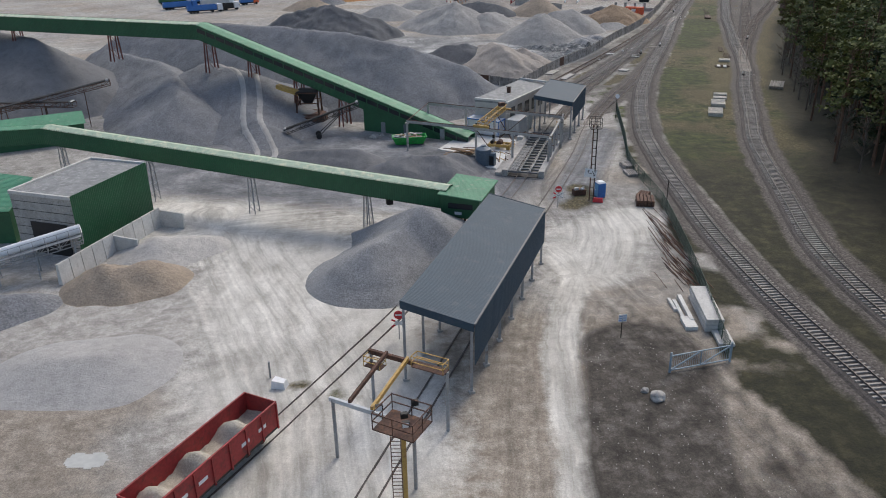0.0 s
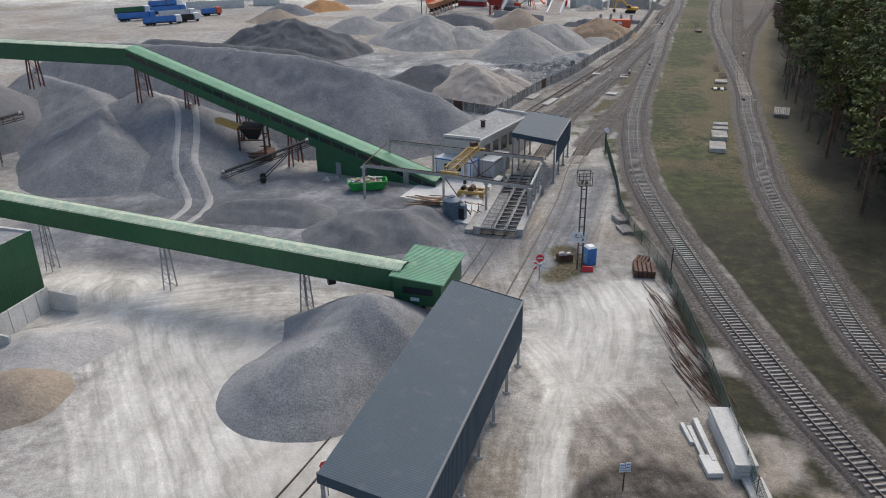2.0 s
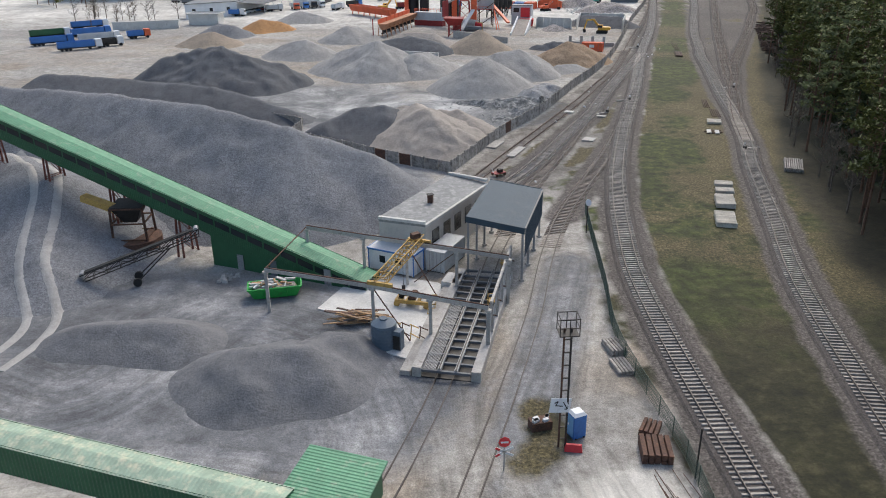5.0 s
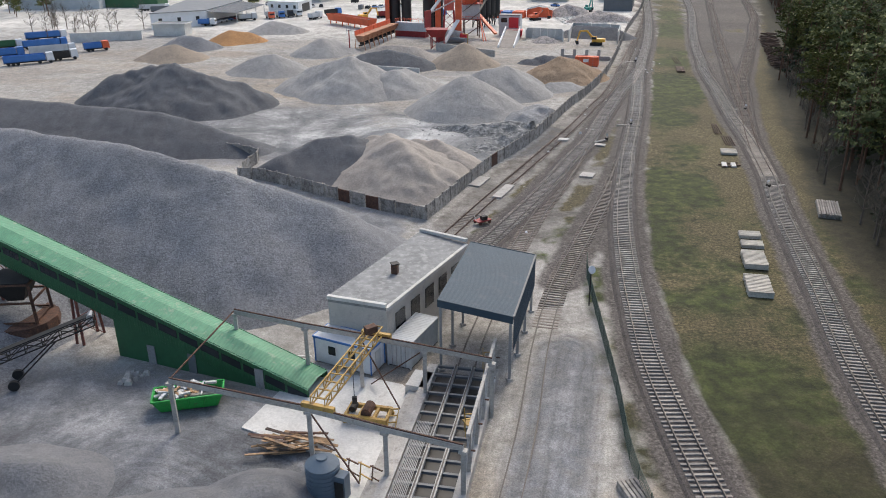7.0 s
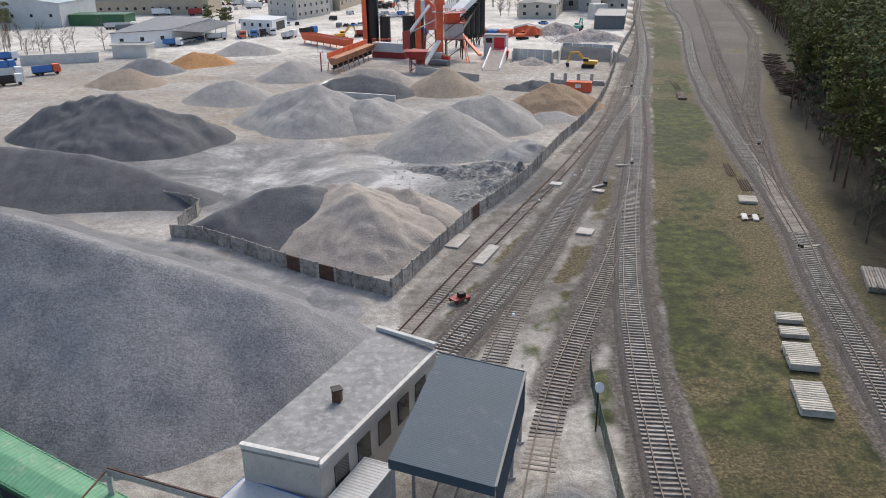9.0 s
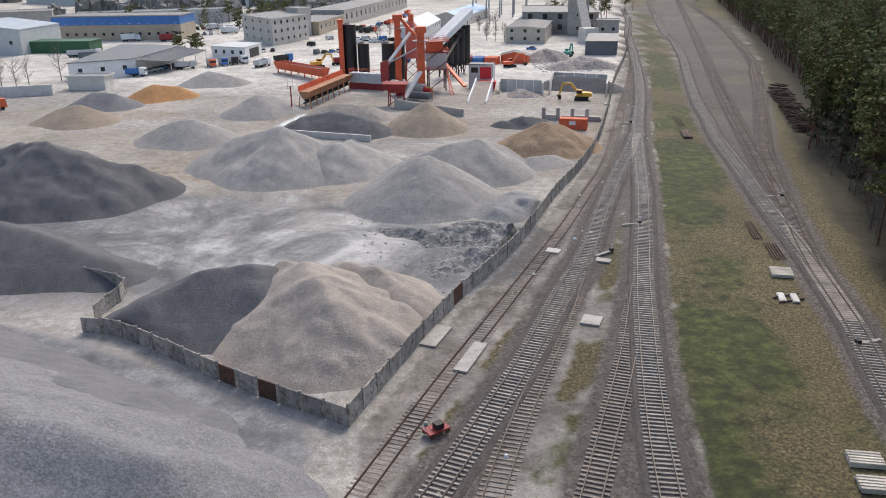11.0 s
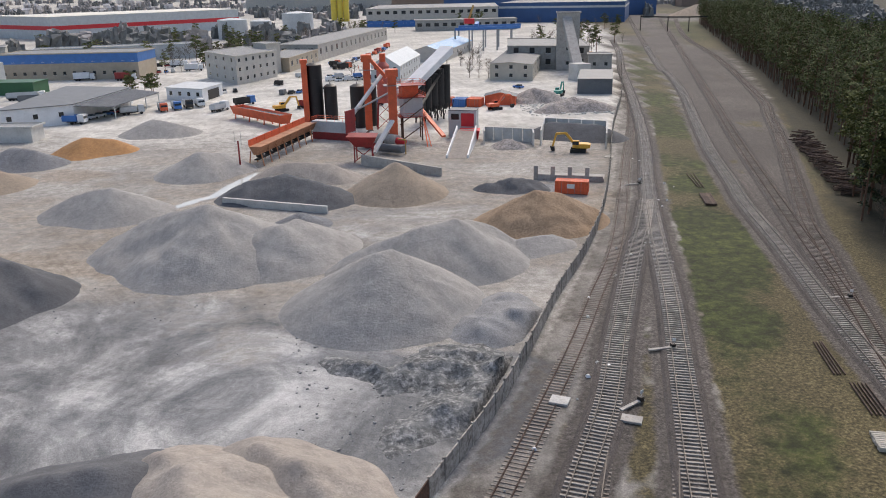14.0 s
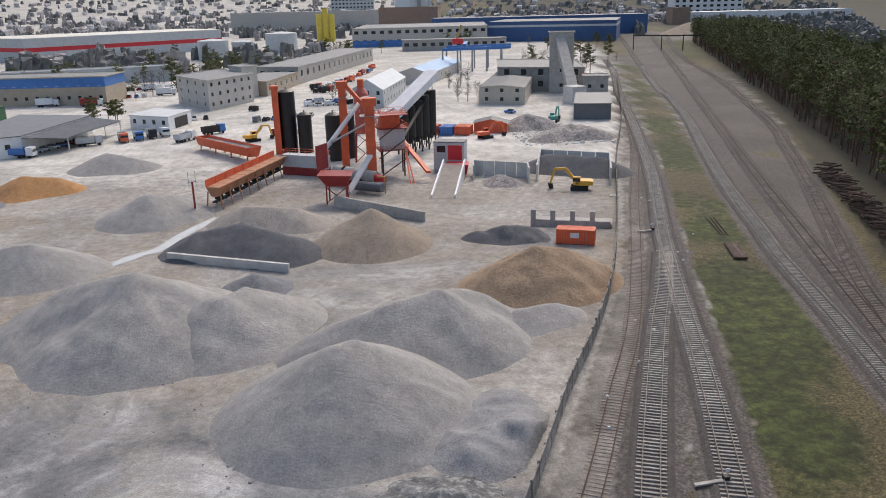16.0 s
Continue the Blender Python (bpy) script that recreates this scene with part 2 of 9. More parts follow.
# ---- mesh helpers ----
class Shape:
    """Collects vertices and faces of one mesh."""

    def __init__(self):
        self.v, self.f = [], []

    def hexa(self, bottom, top):
        n, k = len(self.v), len(bottom)
        self.v += [tuple(p) for p in bottom] + [tuple(p) for p in top]
        self.f += [tuple(range(n + k - 1, n - 1, -1)), tuple(range(n + k, n + 2 * k))]
        self.f += [(n + i, n + (i + 1) % k, n + k + (i + 1) % k, n + k + i) for i in range(k)]
        return self

    def prism(self, xy, z0, z1):
        return self.hexa([(x, y, z0) for x, y in xy], [(x, y, z1) for x, y in xy])

    def box(self, c, s, turn=0.0):
        a = radians(turn)
        ux, uy = Vector((math.cos(a), math.sin(a), 0)) * s[0] / 2, Vector((-math.sin(a), math.cos(a), 0)) * s[1] / 2
        c = Vector(c)
        b = [c - ux - uy, c + ux - uy, c + ux + uy, c - ux + uy]
        d = Vector((0, 0, s[2] / 2))
        return self.hexa([p - d for p in b], [p + d for p in b])

    def beam(self, p, q, w, h=None):
        p, q = Vector(p), Vector(q)
        h = w if h is None else h
        d = (q - p).normalized()
        side = d.cross(Vector((0, 0, 1)))
        side = Vector((1, 0, 0)) if side.length < 1e-3 else side.normalized()
        up = side.cross(d) * h / 2
        side = side * w / 2
        a = [p - side - up, p + side - up, p + side + up, p - side + up]
        return self.hexa(a, [x + q - p for x in a])

    def tube(self, p, q, r0, r1=None, n=10):
        p, q = Vector(p), Vector(q)
        r1 = r0 if r1 is None else r1
        rot = (q - p).to_track_quat("Z", "Y")
        ring = [(math.cos(2 * math.pi * i / n), math.sin(2 * math.pi * i / n)) for i in range(n)]
        return self.hexa([p + rot @ Vector((a * r0, b * r0, 0)) for a, b in ring], [q + rot @ Vector((a * r1, b * r1, 0)) for a, b in ring])

    def ribbed(self, a, b, c, d, pitch=0.3, depth=0.03):
        """A profiled sheet a b c d; the ribs run from edge a d to edge b c, one after another along a d."""
        a, b, c, d = (Vector(p) for p in (a, b, c, d))
        nrm = (b - a).cross(d - a).normalized() * depth
        k = max(1, int((d - a).length / pitch))
        n = len(self.v)
        rows = [(i + o) / k for i in range(k) for o in (0.0, 0.35, 0.5, 0.85)] + [1.0]
        for j, t in enumerate(rows):
            off = nrm if j % 4 in (2, 3) else nrm * 0
            self.v += [tuple(a.lerp(d, t) + off), tuple(b.lerp(c, t) + off)]
        self.f += [(n + 2 * i, n + 2 * i + 1, n + 2 * i + 3, n + 2 * i + 2) for i in range(len(rows) - 1)]
        return self

    def lattice(self, p, q, w, h, n, r):
        """A four-boom truss girder from p to q."""
        p, q = Vector(p), Vector(q)
        d = (q - p).normalized()
        side = d.cross(Vector((0, 0, 1))).normalized() * w / 2
        up = Vector((0, 0, h))
        for s in (-1, 1):
            for u in (0, 1):
                self.beam(p + side * s + up * u, q + side * s + up * u, r)
            for i in range(n):
                a, b = p.lerp(q, i / n) + side * s, p.lerp(q, (i + 1) / n) + side * s
                self.beam(a, b + up, r * 0.7) if i % 2 == 0 else self.beam(a + up, b, r * 0.7)
                self.beam(b, b + up, r * 0.7)
        for i in range(n + 1):
            a = p.lerp(q, i / n)
            self.beam(a - side, a + side, r * 0.7)
            self.beam(a - side + up, a + side + up, r * 0.7)
        return self


def mesh_from(name, shape, mat, origin=(0, 0, 0), smooth=False):
    me = bpy.data.meshes.new(name)
    o = Vector(origin)
    me.from_pydata([Vector(v) - o for v in shape.v], [], shape.f)
    me.materials.append(mat)
    if smooth:
        me.shade_smooth()
    return me


def thing(name, base, label, category, group="", kind=""):
    ob = new(name)
    ob.empty_display_size = 0.5
    ob.location = base
    return tagged(ob, label, category, group, kind)


def root_of(ob):
    p = Vector(ob.location)
    while ob.parent:
        ob = ob.parent
        p += ob.location
    return p


def part(name, shape, mat, parent, label="", smooth=False, kind=""):
    """One mesh under a thing or a part; the shape is given in world coordinates."""
    ob = new(name, mesh_from(name, shape, mat, root_of(parent), smooth))
    ob.parent = parent
    return tagged(ob, label, kind=kind)


def solid(name, shape, mat, base, label, category, group="", kind="", smooth=False):
    """A thing that is one mesh."""
    ob = new(name, mesh_from(name, shape, mat, base, smooth))
    ob.location = base
    return tagged(ob, label, category, group, kind)


def frame_of(p, q):
    """Along and across unit vectors of the line p q, in plan."""
    d = Vector((q[0] - p[0], q[1] - p[1], 0)).normalized()
    return d, Vector((-d.y, d.x, 0))


def polyline_distance(X, Y, pts):
    best = np.full(X.shape, 1e9)
    for (x0, y0), (x1, y1) in zip(pts[:-1], pts[1:]):
        dx, dy = x1 - x0, y1 - y0
        t = np.clip(((X - x0) * dx + (Y - y0) * dy) / (dx * dx + dy * dy), 0, 1)
        best = np.minimum(best, np.hypot(X - x0 - t * dx, Y - y0 - t * dy))
    return best


def inside(X, Y, poly):
    r = np.zeros(X.shape, bool)
    for (x0, y0), (x1, y1) in zip(poly, poly[1:] + poly[:1]):
        c = ((y0 > Y) != (y1 > Y)) & (X < (x1 - x0) * (Y - y0) / (y1 - y0 + 1e-9) + x0)
        r ^= c
    return r


def waves(X, Y, size, seed, octaves=4):
    """Smooth value noise in -1..1, from hashed lattice points."""
    out, amp, tot = np.zeros(X.shape), 1.0, 0.0
    for o in range(octaves):
        x, y = X / size * 2 ** o + 37.7 * seed, Y / size * 2 ** o - 11.3 * seed
        xi, yi = np.floor(x), np.floor(y)
        fx, fy = x - xi, y - yi
        fx, fy = fx * fx * (3 - 2 * fx), fy * fy * (3 - 2 * fy)
        h = lambda a, b: np.modf(np.abs(np.sin(a * 127.1 + b * 311.7 + seed) * 43758.5453))[0] * 2 - 1
        v = (h(xi, yi) * (1 - fx) + h(xi + 1, yi) * fx) * (1 - fy) + (h(xi, yi + 1) * (1 - fx) + h(xi + 1, yi + 1) * fx) * fy
        out += v * amp
        tot += amp
        amp *= 0.5
    return out / tot


def catmull(pts, step):
    """Points at about even steps along a smooth curve through pts."""
    P = [np.array(p, float) for p in pts]
    P = [2 * P[0] - P[1]] + P + [2 * P[-1] - P[-2]]
    fine = []
    for i in range(1, len(P) - 2):
        for t in np.linspace(0, 1, 24, endpoint=False):
            a, b, c, d = P[i - 1:i + 3]
            fine.append(0.5 * (2 * b + (c - a) * t + (2 * a - 5 * b + 4 * c - d) * t * t + (3 * b - a - 3 * c + d) * t ** 3))
    fine = np.array(fine + [P[-2]])
    s = np.concatenate([[0], np.cumsum(np.hypot(*np.diff(fine, axis=0).T))])
    n = max(2, int(s[-1] / step))
    q = np.linspace(0, s[-1], n + 1)
    return np.stack([np.interp(q, s, fine[:, 0]), np.interp(q, s, fine[:, 1])], 1)


# ---- plan: railway lines and the yard wall ----
LINES = {
    "main": [(39.5, 30), (38.3, 46), (37.3, 56), (36.0, 65.4), (34.6, 77.7), (33.9, 92), (34.1, 104.8), (34.6, 120), (35.9, 137), (38.2, 150), (40.8, 162), (45.3, 179), (53.5, 204.6), (59.5, 221.5), (67.6, 244.4), (77.2, 274), (87.5, 304), (98.5, 333.7), (110.5, 368.5), (127, 420), (140, 462), (158, 520), (187, 606), (215, 700)],
    "yard": [(15.5, 155), (22.7, 166.8), (28.2, 176.2), (35.3, 188.9), (43, 204.5), (50.2, 218.3), (56.1, 232.3), (61.8, 245.4), (69.9, 263.5), (75.6, 275.3), (82.4, 291)],
    "pit": [(-26, 28), (-19.5, 42.5), (-14.7, 52.2), (-8.4, 65.5), (-5.0, 73), (1.4, 89), (7.1, 102.6), (11.3, 114.7), (14.8, 127.1), (18.1, 138), (20.7, 146.6), (27.6, 166.2), (33.1, 179.5), (39.6, 193.6), (47.2, 211.5), (50.4, 219)],
    "load": [(-9.5, 34), (-6.1, 44.4), (-1.8, 57.2), (5.0, 77.5), (11.6, 97.2), (17.2, 113), (22.2, 128), (26.4, 143), (31.2, 156.7), (37.6, 170.6), (46, 188.4), (53.1, 205.5), (57.5, 215.5)],
    "old": [(14, 162), (19.9, 173.6), (26.9, 187.1), (34.4, 200.9), (49.2, 228.5), (57.7, 245.7), (69.2, 269.8), (90.5, 325), (120, 403), (163, 535)],
    "east": [(48, 30), (46.2, 56), (44.8, 75), (45.2, 88), (47.7, 101.5), (53.7, 131.1), (60.5, 153), (68, 177.3), (73.6, 193), (79.7, 213.7), (85.3, 235.1), (92.7, 261), (99.2, 285), (104.5, 301), (114, 330.8), (128, 370), (149.9, 429.8), (170, 491.8), (197.6, 582.6), (400, 1190)],
    "east_fork": [(73.6, 193), (79.6, 212), (88.0, 234), (98.2, 258.1), (104.1, 272.5), (118.9, 302.5), (137.9, 341.3), (153.8, 375.7), (173, 418.7), (223.3, 555.3), (282, 734), (404, 1040)],
    "east_third": [(88.0, 234), (96.5, 258.5), (109.5, 295), (128.6, 347.8), (174.5, 471), (391, 1055)],
}
WALL_LINE = [(16.9, 178.9), (28.8, 202.2), (40.2, 221), (52.6, 246.2), (60.2, 260.3), (70.2, 281.5), (83.2, 315.5), (102.6, 369.5), (130, 440), (172, 560)]
BACK_WALL = [(16.9, 178.9), (5.8, 187.3), (-7.5, 199.3), (-13.5, 202)]


# ---- ground: one sheet to the horizon ----
def smooth(x, a, b):
    t = np.clip((x - a) / (b - a), 0, 1)
    return t * t * (3 - 2 * t)


def axis(lo, a, b, hi, fine, grow=1.22):
    mid = list(np.arange(a, b + 1e-6, fine))
    left, right, s = [], [], fine
    x = a
    while x > lo:
        s *= grow
        x -= s
        left.append(x)
    x, s = b, fine
    while x < hi:
        s *= grow
        x += s
        right.append(x)
    return np.array(left[::-1] + mid + right)


def ground_height(X, Y):
    h = 0.07 * waves(X, Y, 9, 3) + 0.05 * waves(X, Y, 2.5, 5)
    east = smooth(X - np.interp(Y, [0, 100, 200, 300, 600], [36, 34, 55, 90, 190]), 0, 20)
    h = h + 0.25 * east * waves(X, Y, 30, 7)
    far = smooth(np.hypot(X, Y), 1100, 3500)
    return h + far * (16 + 14 * waves(X, Y, 700, 9)) + smooth(np.hypot(X, Y), 1700, 4200) * 105


LANES = [
    [(8.6, 26), (9.4, 44), (10.0, 57), (11.5, 70), (15.5, 82), (19, 94), (17.5, 108), (22, 122), (28, 141)],
    [(-8, 36), (-10.5, 48), (-13, 58), (-18, 70), (-25, 84), (-33, 102)],
    [(-40, 92), (-28, 98), (-14, 101), (-2, 98), (5, 92)],
    [(12.5, 88), (18, 72), (22.9, 59.3), (25.5, 52.6), (27.1, 45.7), (29, 34)],
    [(-32, 119), (-22, 115), (-12, 131), (0, 127), (7, 112), (8, 98)],
    [(-24, 246), (-8, 236), (8, 229), (20, 228), (36, 222), (40, 226)],
    [(-20, 284), (0, 252), (14, 250), (20, 262), (26, 276), (42, 290), (58, 292)],
    [(-34, 318), (-14, 312), (2, 316), (24, 294), (40, 292), (56, 300), (66, 322), (78, 345)],
]


def lanes(X, Y):
    """Along and across every point's nearest wheel lane, and how worn it is there."""
    best, U, V = np.full(X.shape, 1e9), np.zeros(X.shape), np.zeros(X.shape)
    for n, pts in enumerate(LANES):
        P = catmull(pts, 3.0)
        s = 100.0 * n
        for (x0, y0), (x1, y1) in zip(P[:-1], P[1:]):
            dx, dy = x1 - x0, y1 - y0
            ln = math.hypot(dx, dy)
            t = np.clip(((X - x0) * dx + (Y - y0) * dy) / (ln * ln), 0, 1)
            d = np.hypot(X - x0 - t * dx, Y - y0 - t * dy)
            m = d < best
            side = np.sign((X - x0) * dy - (Y - y0) * dx)
            best, U, V = np.where(m, d, best), np.where(m, s + t * ln, U), np.where(m, side * d + 40 * n, V)
            s += ln
    return U, V, smooth(11 - best, 0, 7) * (1 - 0.6 * smooth(Y, 190, 210))


PUDDLES = [
    ([(-29.4, 49.2), (-28.0, 49.2)], 0.9),
    ([(-8.4, 304), (-5.0, 308.5), (-2, 311), (0.5, 320), (5.1, 330.5)], 1.1),
]


def build_ground():
    xs, ys = axis(-4200, -95, 150, 4200, 1.0), axis(-900, 22, 345, 4800, 1.0)
    X, Y = np.meshgrid(xs, ys)
    Z = ground_height(X, Y)
    ny, nx = X.shape
    idx = np.arange(nx * ny).reshape(ny, nx)
    quads = np.stack([idx[:-1, :-1], idx[:-1, 1:], idx[1:, 1:], idx[1:, :-1]], -1).reshape(-1, 4)
    me = bpy.data.meshes.new("ground")
    me.from_pydata(np.stack([X, Y, Z], -1).reshape(-1, 3).tolist(), [], quads.tolist())
    w = 3.0 * waves(X, Y, 14, 11)
    w2 = waves(X, Y, 5, 13)
    lane_u, lane_v, lane_m = lanes(X, Y)
    wall_x = np.interp(Y, [0, 179, 202, 221, 246, 281, 315, 369, 560, 900], [10, 17, 28.8, 40.2, 52.6, 70.2, 83.2, 102.6, 172, 280])
    main_x = np.interp(Y, [p[1] for p in LINES["main"]] + [900], [p[0] for p in LINES["main"]] + [270])
    rails = np.full(X.shape, 1e9)
    for pts in LINES.values():
        rails = np.minimum(rails, polyline_distance(X, Y, pts))
    beds = np.full(X.shape, 1e9)
    for key in ("main", "yard", "east", "east_fork", "east_third"):
        beds = np.minimum(beds, polyline_distance(X, Y, LINES[key]))
    late = polyline_distance(X, Y, LINES["load"][8:])
    beds = np.minimum(beds, late + 0.5)
    fork_x = np.interp(Y, [p[1] for p in LINES["east_fork"]], [p[0] for p in LINES["east_fork"]])
    east_x = np.interp(Y, [p[1] for p in LINES["east"]], [p[0] for p in LINES["east"]])
    corridor = (X > wall_x) * (X < fork_x + 8) * (Y > 150) * (Y < 1100)
    Z = np.where(corridor, Z * smooth(beds, 2.0, 7.0) * smooth(345 - Y, 0, 40) - 0.1, Z * smooth(beds, 2.0, 7.0) - 0.04 * smooth(5.0 - beds, 0, 2))
    for pts, r in PUDDLES:
        Z = Z + (-0.12 - Z) * smooth(r + 1.6 - polyline_distance(X, Y, pts), 0, 1.2)
    me.vertices.foreach_set("co", np.stack([X, Y, Z], -1).ravel())
    dust = np.zeros(X.shape)
    plaza = smooth(9 - polyline_distance(X + w * 0.5, Y, [(17, 84), (19, 92), (23, 96)]), 0, 6)
    road = smooth(2.6 - polyline_distance(X + w * 0.25, Y, [(9.5, 30), (10, 48), (10.5, 60), (12, 72), (16, 84)]), 0, 1.6)
    yard = smooth(17 - polyline_distance(X + w, Y + w, [(-34, 102), (-22, 92), (-16, 78), (-11, 62), (-9, 48)]), 0, 12)
    loop = smooth(4 - polyline_distance(X + w * 0.4, Y, [(-10, 40), (-11, 55), (-16, 70)]), 0, 3)
    deep = smooth(16 - polyline_distance(X + w * 2, Y + w, [(-10, 222), (12, 224), (24, 218)]), 0, 14) * 0.15
    town = smooth(Y + 0.2 * X + w, 330, 420) * (X < wall_x) * 1.0
    for k in (plaza, road * 0.95, yard * 0.95, loop * 0.8, deep, town):
        dust = np.maximum(dust, k)
    grass = smooth(X - main_x - 2.6 + 0.35 * w, 0, 1.5)
    strip = (X > wall_x + 6) * smooth(Y, 150, 165) * smooth(rails, 1.9, 2.6) * smooth(w2 + 0.35 * waves(X, Y, 30, 21), -0.3, 0.1) * 0.9
    verge = smooth(X - np.interp(Y, [20, 45.7, 52.6, 59.3, 64, 100, 130, 160], [33, 29, 27.3, 24.6, 24.8, 29, 29, 34]) + 0.2 * w, 0, 1.2) * (Y < 175) * (X < main_x) * np.maximum(smooth(w2, -0.45, 0.15), smooth(64 - Y, 0, 6) * 0.9)
    bush = smooth(3.0 - polyline_distance(X + 0.3 * w, Y, [(17.5, 103), (20, 106), (19.5, 110)]), 0, 2.0) * 0.8
    weeds = smooth(1.6 - polyline_distance(X + 0.2 * w, Y, [(-11, 47), (-7.8, 56), (-13.5, 59)]), 0, 1.4) * smooth(w2, -0.2, 0.4)
    grass = np.clip(np.maximum.reduce([grass, strip, verge, bush, weeds]), 0, 1) * smooth(rails, 0.9, 1.6)
    far_green = smooth(Y, 640, 800) * (X < wall_x)
    grass = np.maximum(grass, far_green * 0.3)
    dark = smooth(22 - polyline_distance(X + w, Y + w, [(-38, 128), (-18, 124), (-2, 118)]), 0, 10)
    dark = np.maximum(dark, smooth(5.0 - polyline_distance(X + 0.2 * w, Y, [(17.5, 106), (25, 128), (29, 141)]), 0, 3) * 0.75)
    dark = np.maximum(dark, smooth(30 - polyline_distance(X + w, Y, [(-60, 205), (-40, 238), (-12, 232)]), 0, 14) * 0.8)
    dark = np.maximum(dark, smooth(9 - polyline_distance(X + w, Y + w * 0.5, [(22, 231), (31, 225), (40, 224), (36, 217), (28, 213)]), 0, 4))
    dark = np.maximum(dark, smooth(6 - polyline_distance(X + w, Y, [(58, 304), (66, 303)]), 0, 4))
    dark = np.maximum(dark, smooth(5.5 - polyline_distance(X + 0.3 * w, Y, [(14.5, 42), (15.5, 55), (17, 65)]), 0, 4) * 0.7)
    dark = np.maximum(dark, smooth(11 - polyline_distance(X + 0.4 * w, Y, [(-50, 210), (-15, 190), (4, 176)]), 0, 4))
    dust = dust * (1 - 0.8 * dark * (Y > 100))
    lush = smooth(9 - np.abs(X - main_x - 9), 0, 6) * smooth(Y, 150, 210)
    straw = smooth(waves(X, Y, 26, 31, 6) + 0.30 - 0.38 * lush - 0.28 * smooth(135 - Y, 0, 40), -0.25, 0.4)
    # Grass turns darker olive towards the near end of the line.
    damp = 0.85 * smooth(150 - Y + 1.5 * w, 0, 45) * (X > 20)
    soil = smooth(7 - polyline_distance(X + 0.4 * w, Y, [(15.5, 30), (16, 45), (17.5, 57), (19, 64)]), 0, 2.5)
    rut_x = np.interp(Y, [20, 45.7, 52.6, 59.3, 72, 88], [31, 27.1, 25.5, 22.9, 18, 12.5])
    soil = np.maximum(soil, smooth(rut_x - X + 0.3 * w, -1.0, 1.5) * smooth(X - 14, 0, 3) * smooth(64 - Y + 0.6 * (X - 20) * (X > 20), 0, 10) * smooth(w2 + 0.25, -0.2, 0.3) * 0.8)
    soil = np.maximum(soil, 0.55 * smooth(0.9 - np.abs(polyline_distance(X + 0.15 * w, Y, [(12.5, 88), (18, 72), (22.9, 59.3), (27.1, 45.7), (31, 34)]) - 0.95), 0, 0.5) * (Y < 75))
    soil = np.maximum(soil, (X > wall_x + 1) * (X < main_x + 4) * smooth(Y, 150, 175) * 0.5 * (1 - np.clip(strip, 0, 1)))
    swirl = smooth(17 - polyline_distance(X + w * 1.5, Y + w, [(-12, 232), (4, 222), (22, 216), (34, 214)]), 0, 7)
    swirl = np.maximum(swirl, 0.6 * smooth(16 - polyline_distance(X + w * 1.5, Y + w, [(-20, 250), (0, 245), (18, 232)]), 0, 8))
    swirl = np.maximum(swirl, 0.45 * smooth(9 - polyline_distance(X + w * 1.5, Y + w, [(20, 285), (30, 272), (24, 290), (46, 290)]), 0, 6)) * (X < wall_x)
    brown = smooth(waves(X, Y, 22, 41) + smooth(70 - Y, -25, 40) * 0.5 + smooth(10 - np.abs(X - 0.33 * Y + 13), 0, 6) * (Y < 70) * 0.4, 0.0, 0.6)
    brown = np.maximum(brown, 0.5 * smooth(Y, 230, 262) * (X < wall_x) * smooth(400 - Y, 0, 60) * smooth(waves(X, Y, 18, 43) + 0.3, -0.2, 0.3))
    brown = np.maximum(brown, 0.8 * smooth(X - 10.5, -1, 3) * (X < 30) * smooth(95 - Y, 0, 30))
    stone = smooth(3.9 - beds + 0.25 * w2, 0, 1.4)
    stone = np.maximum(stone, 1.0 * smooth(X - east_x + 1.5 + 0.3 * w, 0, 2) * smooth(fork_x + 4 - X + 0.4 * w, 0, 2) * smooth(Y, 205, 235) * smooth(w2, -0.7, -0.1))
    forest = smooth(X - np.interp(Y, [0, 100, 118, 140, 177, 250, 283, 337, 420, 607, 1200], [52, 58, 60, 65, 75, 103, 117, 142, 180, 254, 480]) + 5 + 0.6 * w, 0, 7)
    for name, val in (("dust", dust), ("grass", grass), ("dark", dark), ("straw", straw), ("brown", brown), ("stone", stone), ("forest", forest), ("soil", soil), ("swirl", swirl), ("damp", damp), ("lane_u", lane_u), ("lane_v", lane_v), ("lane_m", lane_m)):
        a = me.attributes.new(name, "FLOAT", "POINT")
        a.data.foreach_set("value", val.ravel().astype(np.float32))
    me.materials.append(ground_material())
    me.shade_smooth()
    ob = new("ground", me)
    return tagged(ob, "dusty gravel yard, ballast and patchy spring grass", "ground", kind="structure")


